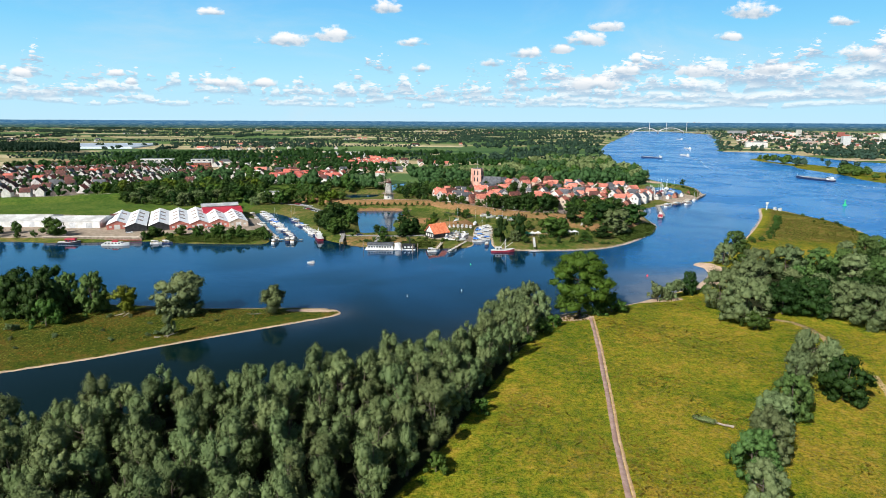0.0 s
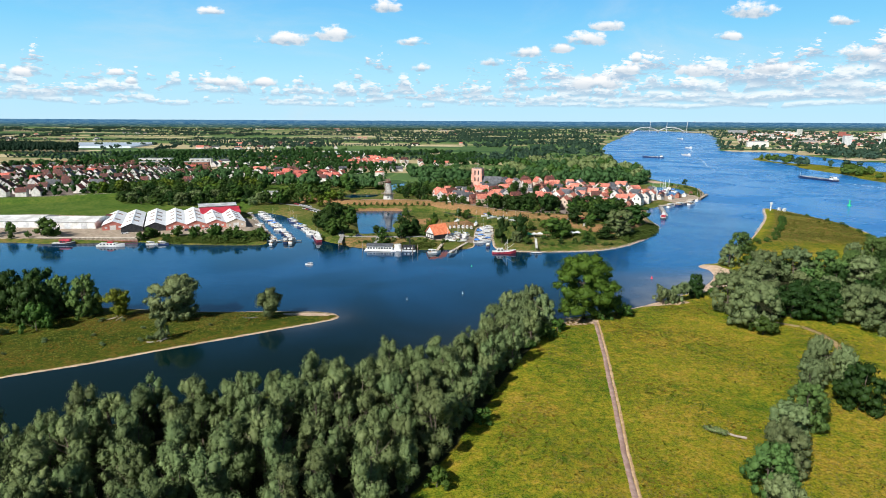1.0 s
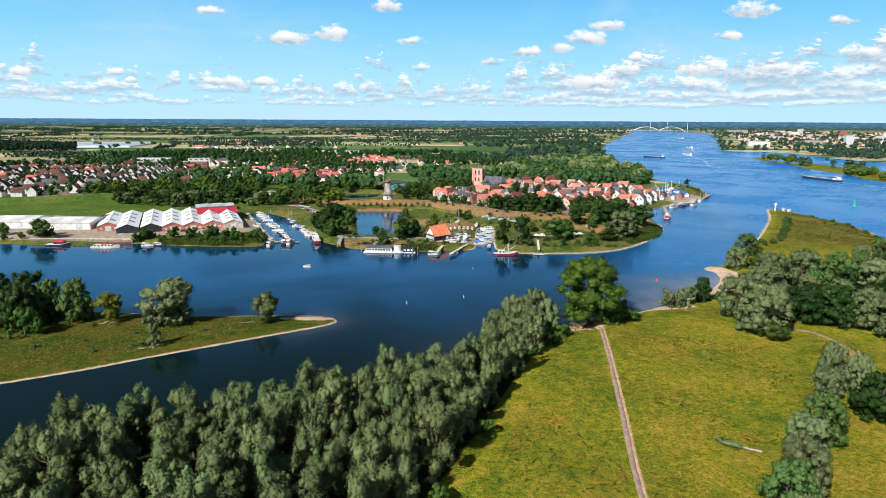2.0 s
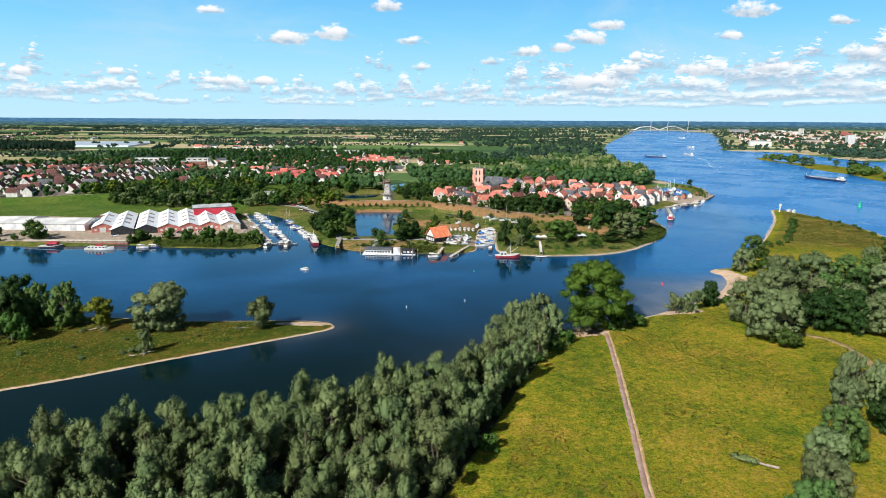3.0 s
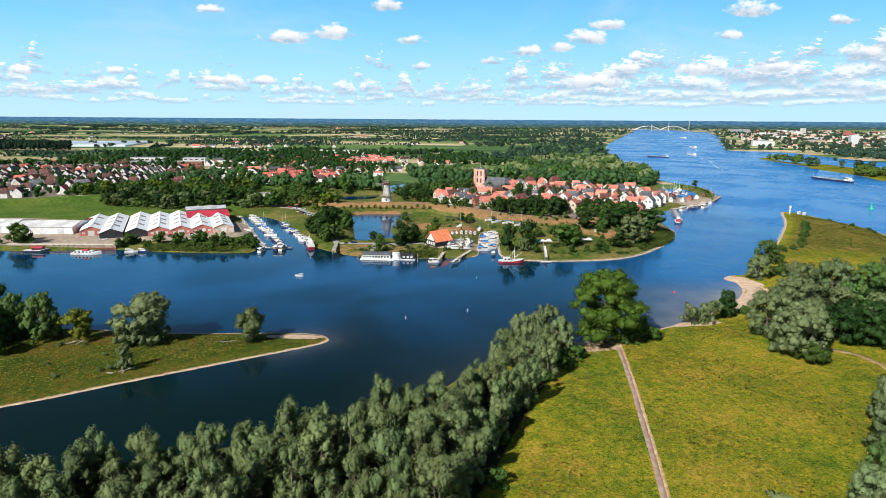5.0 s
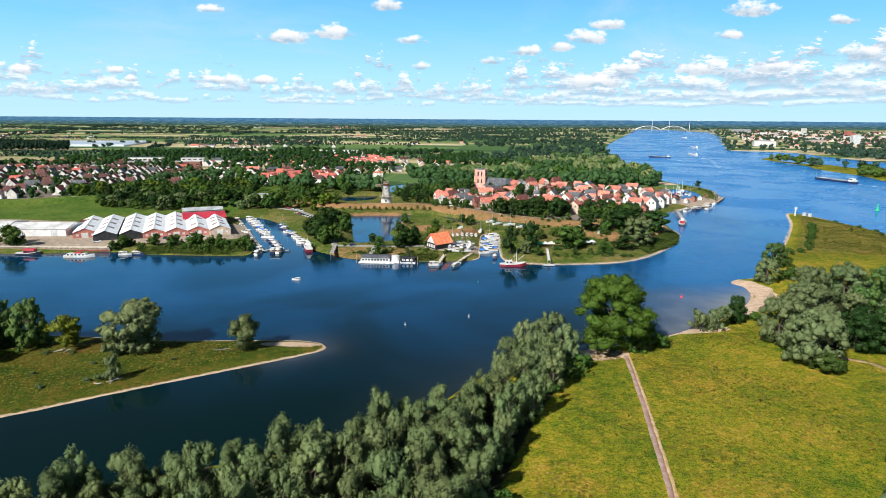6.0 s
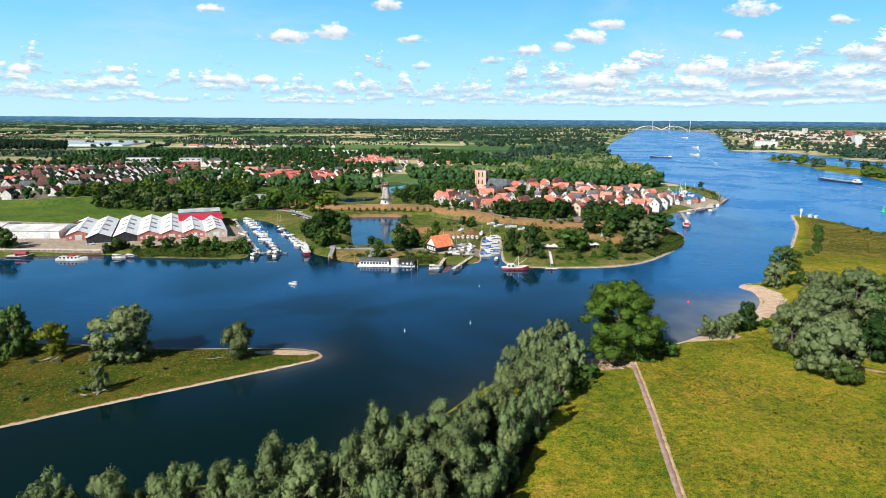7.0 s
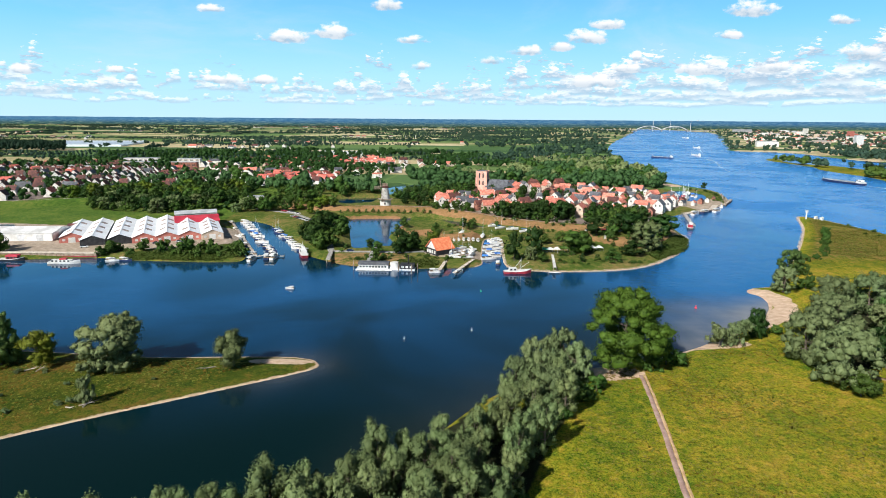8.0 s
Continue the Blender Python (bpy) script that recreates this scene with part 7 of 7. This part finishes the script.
ob.matrix_basis = pose(-2.5, 396, ground_z(-2.5, 396), 0, 0, 36)
# market tents on the bank
for x, y, m in ((58, 399, M_BUOYGREEN), (62, 399, M_WHITE), (66, 399.5, M_WHITE), (70, 400, M_WHITE), (88, 404, M_WHITE), (92, 405, M_STEEL)):
    ob = tagged(empty("tent"), "small peaked tent on the grassy bank", "tent", "tents on the bank")
    for sx in (-1.8, 1.8):
        for sy in (-1.8, 1.8):
            part("leg", tube((sx, sy, -0.2), (sx, sy, 2.2), 0.05, 0.05, 5), M_STEEL, ob)
    part("canopy", tube((0, 0, 2.1), (0, 0, 3.4), 2.8, 0.1, 4), m, ob)
    ob.matrix_basis = pose(x, y, ground_z(x, y), 0, 0, 45)

# quay walls
for x0, x1, y, label in ((-262, -197, 389.5, "low quay wall of concrete and timber"),):
    q = tagged(empty("quay_wall"), label, "quay", kind="structure")
    part("wall", box(x0, x1, y - 1.2, y, -2, 2.5), M_WOOD, q)
    part("fender", box(x0, x1, y - 1.45, y - 1.2, 0.5, 1.0), M_MAROON, q)
    part("coping", box(x0, x1, y - 1.5, y + 1.2, 2.5, 2.9), M_PLANK, q)


# houses, ships and posts round the old harbour
for x, y, t, k, z in ((206, 612, 20, "b", 0.95), (216, 622, 110, "e", 0.95), (198, 588, 30, "b", 0.95), (204, 640, 20, "a", 0.95), (216, 596, 40, "e", 0.6), (228, 600, 45, "b", 0.5), (239, 611, 50, "d", 0.5), (222, 611, 40, "d", 0.55), (250, 622, 60, "e", 0.45), (264, 640, 65, "d", 0.4)):
    house(k, x, y, t, z)
for x, y, t, k in ((214, 561, 40, 0), (226, 570, 40, 2), (240, 578, 40, 0), (256, 605, 65, 3), (236, 640, 60, 4), (242, 652, 60, 0), (250, 668, 60, 3), (262, 684, 60, 1), (262, 676, 60, 3), (246, 682, 60, 4)):
    moor(k, x, y, t, 1.15)
for i in range(16):
    f = i / 15
    ob = tagged(empty("bollard_post"), "timber mooring post on the harbour quay", "post", "posts of the harbour")
    part("pole", tube((0, 0, -2), (0, 0, 3.6), 0.3, 0.26, 7), M_WOOD, ob)
    ob.matrix_basis = pose(262 + 30 * f, 610 + 75 * f, 0)

# cars
def car(mat):
    ob = tagged(empty("parked_car"), "small parked car beside the harbour road", "car", "parked cars")
    part("body", taper(-2.1, 2.1, 1.75, 1.65, 0.35, 0.95, 0.1, 0.15), mat, ob)
    part("cabin", taper(-1.6, 1.0, 1.6, 1.3, 0.95, 1.5, 0.4, 0.7), M_GLASS, ob)
    for sx in (-1.3, 1.3):
        for sy in (-0.8, 0.8):
            part("wheel", tube((sx, sy - 0.1, 0.33), (sx, sy + 0.1, 0.33), 0.33, 0.33, 10), M_BLACK, ob)
    return ob


CAR_RNG = random.Random(3)
cars = [car(m) for m in (M_WHITE, M_RED, M_NAVY, M_STEEL)]
spots = [(-118 + i * 3.2, 520 - i * 4.0) for i in range(9)] + [(-132 + i * 3.0, 548 - i * 3) for i in range(6)] + [(-55, 399), (98, 458), (101, 456), (104, 455), (107, 454), (110, 452), (112, 450), (-213, 404), (-176, 416), (-164, 421)]
for i, (x, y) in enumerate(spots):
    m = pose(x, y, ground_z(x, y) + 0.02, 0, 0, 20 + CAR_RNG.uniform(-8, 8))
    if i < 4:
        cars[i].matrix_basis = m
    else:
        copy_thing(cars[CAR_RNG.randrange(4)], m)
tagged(ribbon("road", [(-160, 560), (-120, 535), (-96, 500), (-76, 440), (-66, 400), (-50, 398), (-24, 397), (0, 402)], 4.0, M_CONCRETE, 0.15), "pale harbour road along the water", "road", kind="structure")
tagged(ribbon("village_road", [(-520, 545), (-430, 552), (-372, 566), (-330, 588), (-300, 612), (-262, 618)], 3.2, M_PLANK, 0.12), "pale road along the edge of the village", "road", kind="structure")
tagged(ribbon("rampart_path", [(-74, 554), (-42, 556), (-11, 552), (20, 527), (47, 497), (81, 477)], 1.6, M_PATH, 0.1), "footpath along the top of the rampart", "path", kind="structure")
tagged(ribbon("bank_path", [(102, 430), (108, 448), (118, 452), (132, 462)], 1.6, M_CONCRETE, 0.15), "pale footpath up the bastion", "path", kind="structure")
tagged(ribbon("shore_path", [(150, 440), (160, 462), (166, 500), (184, 552)], 5.0, M_TRACK, 0.12), "sandy path along the eastern shore", "path", kind="structure")

# ---------------------------------------------------------------- meadow tufts, stones, log
# weeds and tall grass on the near meadow


def tufts(name, ring, count, size, mat, seed, label, bare=0.0):
    rng = np.random.RandomState(seed)
    ring = np.array(ring, float)
    p = rng.uniform(ring.min(0), ring.max(0), (count * 3, 2))
    ok = inside_by(ring, p[:, 0], p[:, 1]) > 0
    p = p[ok]
    patch = field_noise(p[:, 0], p[:, 1], 0.05, seed) + 0.5 * field_noise(p[:, 0], p[:, 1], 0.21, seed + 3)
    p = p[patch > bare][:count]
    ok = near_line(TRACK, p[:, 0], p[:, 1]) > 1.9
    p = p[ok]
    n = len(p)
    i, j = np.searchsorted(gx, p[:, 0]) - 1, np.searchsorted(gy, p[:, 1]) - 1
    z = HEIGHTS[j, i]
    per = 5
    k = np.repeat(np.arange(n), per)
    t = rng.uniform(0, 6.28, n * per)
    s = size * rng.uniform(0.5, 1.4, n)[k] * rng.uniform(0.7, 1.2, n * per)
    c = np.stack([p[k, 0] + rng.normal(size=n * per) * size * 0.35, p[k, 1] + rng.normal(size=n * per) * size * 0.35, z[k] - 0.05], 1)
    side = np.stack([np.cos(t), np.sin(t), 0 * t], 1) * s[:, None] * 0.55
    lean = np.stack([rng.normal(size=n * per) * 0.7, rng.normal(size=n * per) * 0.7, np.ones(n * per)], 1) * s[:, None] * 0.5
    q = np.stack([c - side, c + side, c + lean], 1)
    under = np.cross(q[:, 1] - q[:, 0], q[:, 2] - q[:, 0])[:, 2] < 0
    q[under] = q[under][:, ::-1]
    me = bpy.data.meshes.new(name)
    m = n * per
    me.vertices.add(3 * m)
    me.vertices.foreach_set("co", q.ravel().astype(np.float32))
    me.loops.add(3 * m)
    me.loops.foreach_set("vertex_index", np.arange(3 * m, dtype=np.int32))
    me.polygons.add(m)
    me.polygons.foreach_set("loop_start", np.arange(0, 3 * m, 3, dtype=np.int32))
    me.materials.append(mat)
    me.update(calc_edges=True)
    me.normals_split_custom_set_from_vertices(np.tile((0.0, 0.0, 1.0), (3 * m, 1)).tolist())
    return tagged(new(name, me), label, "grass", kind="stuff")


FIELD = [(52, 236), (84, 249), (110, 262), (122, 262), (110, 238), (116, 220), (140, 226), (168, 205), (190, 190), (160, 90), (0, 90), (6, 118), (18, 150), (26, 175), (40, 210)]
M_GRASS = leafage("meadow_grass", (0.19, 0.225, 0.035), (0.46, 0.41, 0.11), 0.5, 0)
M_RUST = leafage("rusty_weeds", (0.27, 0.17, 0.03), (0.42, 0.25, 0.05), 0.5, 0)
M_BLOOM = leafage("yellow_flowers", (0.50, 0.36, 0.02), (0.70, 0.52, 0.03), 0.5, 0)
M_WEED = leafage("green_weeds", (0.14, 0.21, 0.03), (0.22, 0.29, 0.045), 0.5, 0)
tufts("meadow_grass", FIELD, 20000, 0.42, M_GRASS, 1, "tall yellow green meadow grass", -0.6)
tufts("rusty_weeds", FIELD, 6000, 0.42, M_RUST, 2, "rusty brown sorrel in the meadow", 0.15)
tufts("green_weeds", FIELD, 3600, 0.45, M_WEED, 3, "patches of dark green weeds", 0.25)
tufts("yellow_flowers", FIELD, 4500, 0.3, M_BLOOM, 4, "scattered yellow ragwort flowers", 0.2)
SPIT_FIELD = [(-56, 240), (-80, 222), (-120, 196), (-160, 176), (-210, 160), (-210, 235), (-130, 240), (-90, 243)]
tufts("spit_grass", SPIT_FIELD, 5000, 0.45, M_GRASS, 5, "rough grass on the sandy spit", -0.4)
tufts("spit_weeds", SPIT_FIELD, 2600, 0.45, M_RUST, 6, "rusty weeds on the sandy spit", 0.1)
tufts("headland_grass", [(230, 405), (262, 470), (296, 536), (308, 510), (312, 470), (300, 425), (288, 388), (250, 380)], 5000, 0.7, M_GRASS, 7, "dry grass on the river headland", -0.4)
M_REED = leafage("reeds", (0.11, 0.17, 0.035), (0.20, 0.27, 0.065), 0.5, 0)
tufts("reeds", [(122, 389), (150, 420), (163, 450), (158, 458), (140, 430), (118, 398)], 2600, 1.3, M_REED, 8, "green reeds along the eastern bank", -1)
tufts("reeds", [(-178, 384.5), (-126, 381.5), (-118, 388), (-130, 396), (-178, 392)], 1800, 1.9, M_REED, 9, "green reeds below the warehouses", -1)
tufts("reeds", [(-24, 371), (-4, 371), (-4, 379), (-24, 379)], 500, 1.9, M_REED, 10, "green reeds beside the boat yard", -1)

M_DEADWOOD = surface("bleached_wood", (0.26, 0.21, 0.16), (0.42, 0.36, 0.29), 0.8, 6.0, 0.9)
ob = tagged(empty("fallen_tree"), "fallen grey willow trunk lying in the meadow", "log")
bm = bmesh.new()
add_tube(bm, (0, 0, 0.4), (3.4, 0.9, 0.6), 0.12, 0.2, 8)
add_tube(bm, (3.4, 0.9, 0.6), (6.6, 0.2, 0.6), 0.2, 0.27, 8)
add_tube(bm, (6.6, 0.2, 0.6), (9.4, 1.0, 0.35), 0.27, 0.34, 8)
for i in range(7):
    x0 = 0.5 + i * 0.9
    add_tube(bm, (x0, 0.1, 0.5), (x0 - 1.2, 1.2 * (-1) ** i, 1.4), 0.1, 0.03, 5)
part("trunk", bm, M_DEADWOOD, ob)
part("crown", leaf_mesh("crown", 5, [(0.5 + i * 0.8, 0.3 * (-1) ** i, 0.9, 1.0, 0.9, 0.6) for i in range(6)], 620, 0.34, M_WILLOW), None, ob)
ob.matrix_basis = pose(68, 146.5, ground_z(68, 146.5), 0, 0, -32)

for x, y, t, l in ((-101, 209.5, 20, 5), (-104, 208.6, -35, 4), (-99.5, 208.9, 70, 3), (-73, 236.2, 215, 6), (-131, 231.5, 15, 4), (-127, 231, 60, 3)):
    ob = tagged(empty("driftwood"), "bleached dead branch on the grassy spit", "branch", "dead wood on the spit")
    bm = bmesh.new()
    add_tube(bm, (0, 0, 0.15), (l * 0.55, 0.3, 0.5), 0.22, 0.15, 6)
    add_tube(bm, (l * 0.55, 0.3, 0.5), (l, 0.1, 1.1), 0.15, 0.05, 6)
    add_tube(bm, (l * 0.4, 0.2, 0.4), (l * 0.7, 1.3, 0.8), 0.1, 0.04, 5)
    add_tube(bm, (l * 0.6, 0.3, 0.5), (l * 0.85, -0.9, 0.9), 0.09, 0.03, 5)
    part("branch", bm, M_DEADWOOD, ob)
    ob.matrix_basis = pose(x, y, ground_z(x, y), 0, 0, t)


def stones(name, ring_name, lo, hi, box_x, box_y, count, size, mat, seed, label):
    """Rubble on the water's edge."""
    rng = np.random.RandomState(seed)
    p = np.stack([rng.uniform(*box_x, count * 25), rng.uniform(*box_y, count * 25)], 1)
    d = inside_by(RINGS[ring_name], p[:, 0], p[:, 1])
    p = p[(d > lo) & (d < hi)][:count]
    base = np.array([(-1, -1, -0.5), (1, -1, -0.5), (1, 1, -0.5), (-1, 1, -0.5), (-0.6, -0.7, 0.6), (0.7, -0.6, 0.5), (0.6, 0.7, 0.65), (-0.7, 0.6, 0.5)])
    vs, fs = [], []
    for x, y in p:
        s = size * rng.uniform(0.5, 1.3)
        b = len(vs)
        t = rng.uniform(0, 6.28)
        c, sn = math.cos(t), math.sin(t)
        for v in base * s * rng.uniform(0.7, 1.2, (8, 3)):
            vs.append((x + v[0] * c - v[1] * sn, y + v[0] * sn + v[1] * c, max(ground_z(x, y), -0.1) + v[2]))
        fs += [tuple(b + i for i in f) for f in ((0, 3, 2, 1), (4, 5, 6, 7), (0, 1, 5, 4), (1, 2, 6, 5), (2, 3, 7, 6), (3, 0, 4, 7))]
    return tagged(new(name, mesh_of(name, vs, fs, mat)), label, "stones", kind="stuff")


stones("bank_stones", "town", -1.2, 1.6, (34, 172), (360, 470), 1900, 0.26, M_STONE, 3, "pale rubble stones along the town bank")
stones("bank_stones", "meadow", -1.0, 1.2, (225, 312), (430, 556), 1200, 0.3, M_STONE, 4, "grey rubble stones round the headland")
stones("bank_stones", "town", -1.2, 1.6, (255, 305), (600, 760), 500, 0.7, M_STONE, 5, "rubble stones round the harbour head")
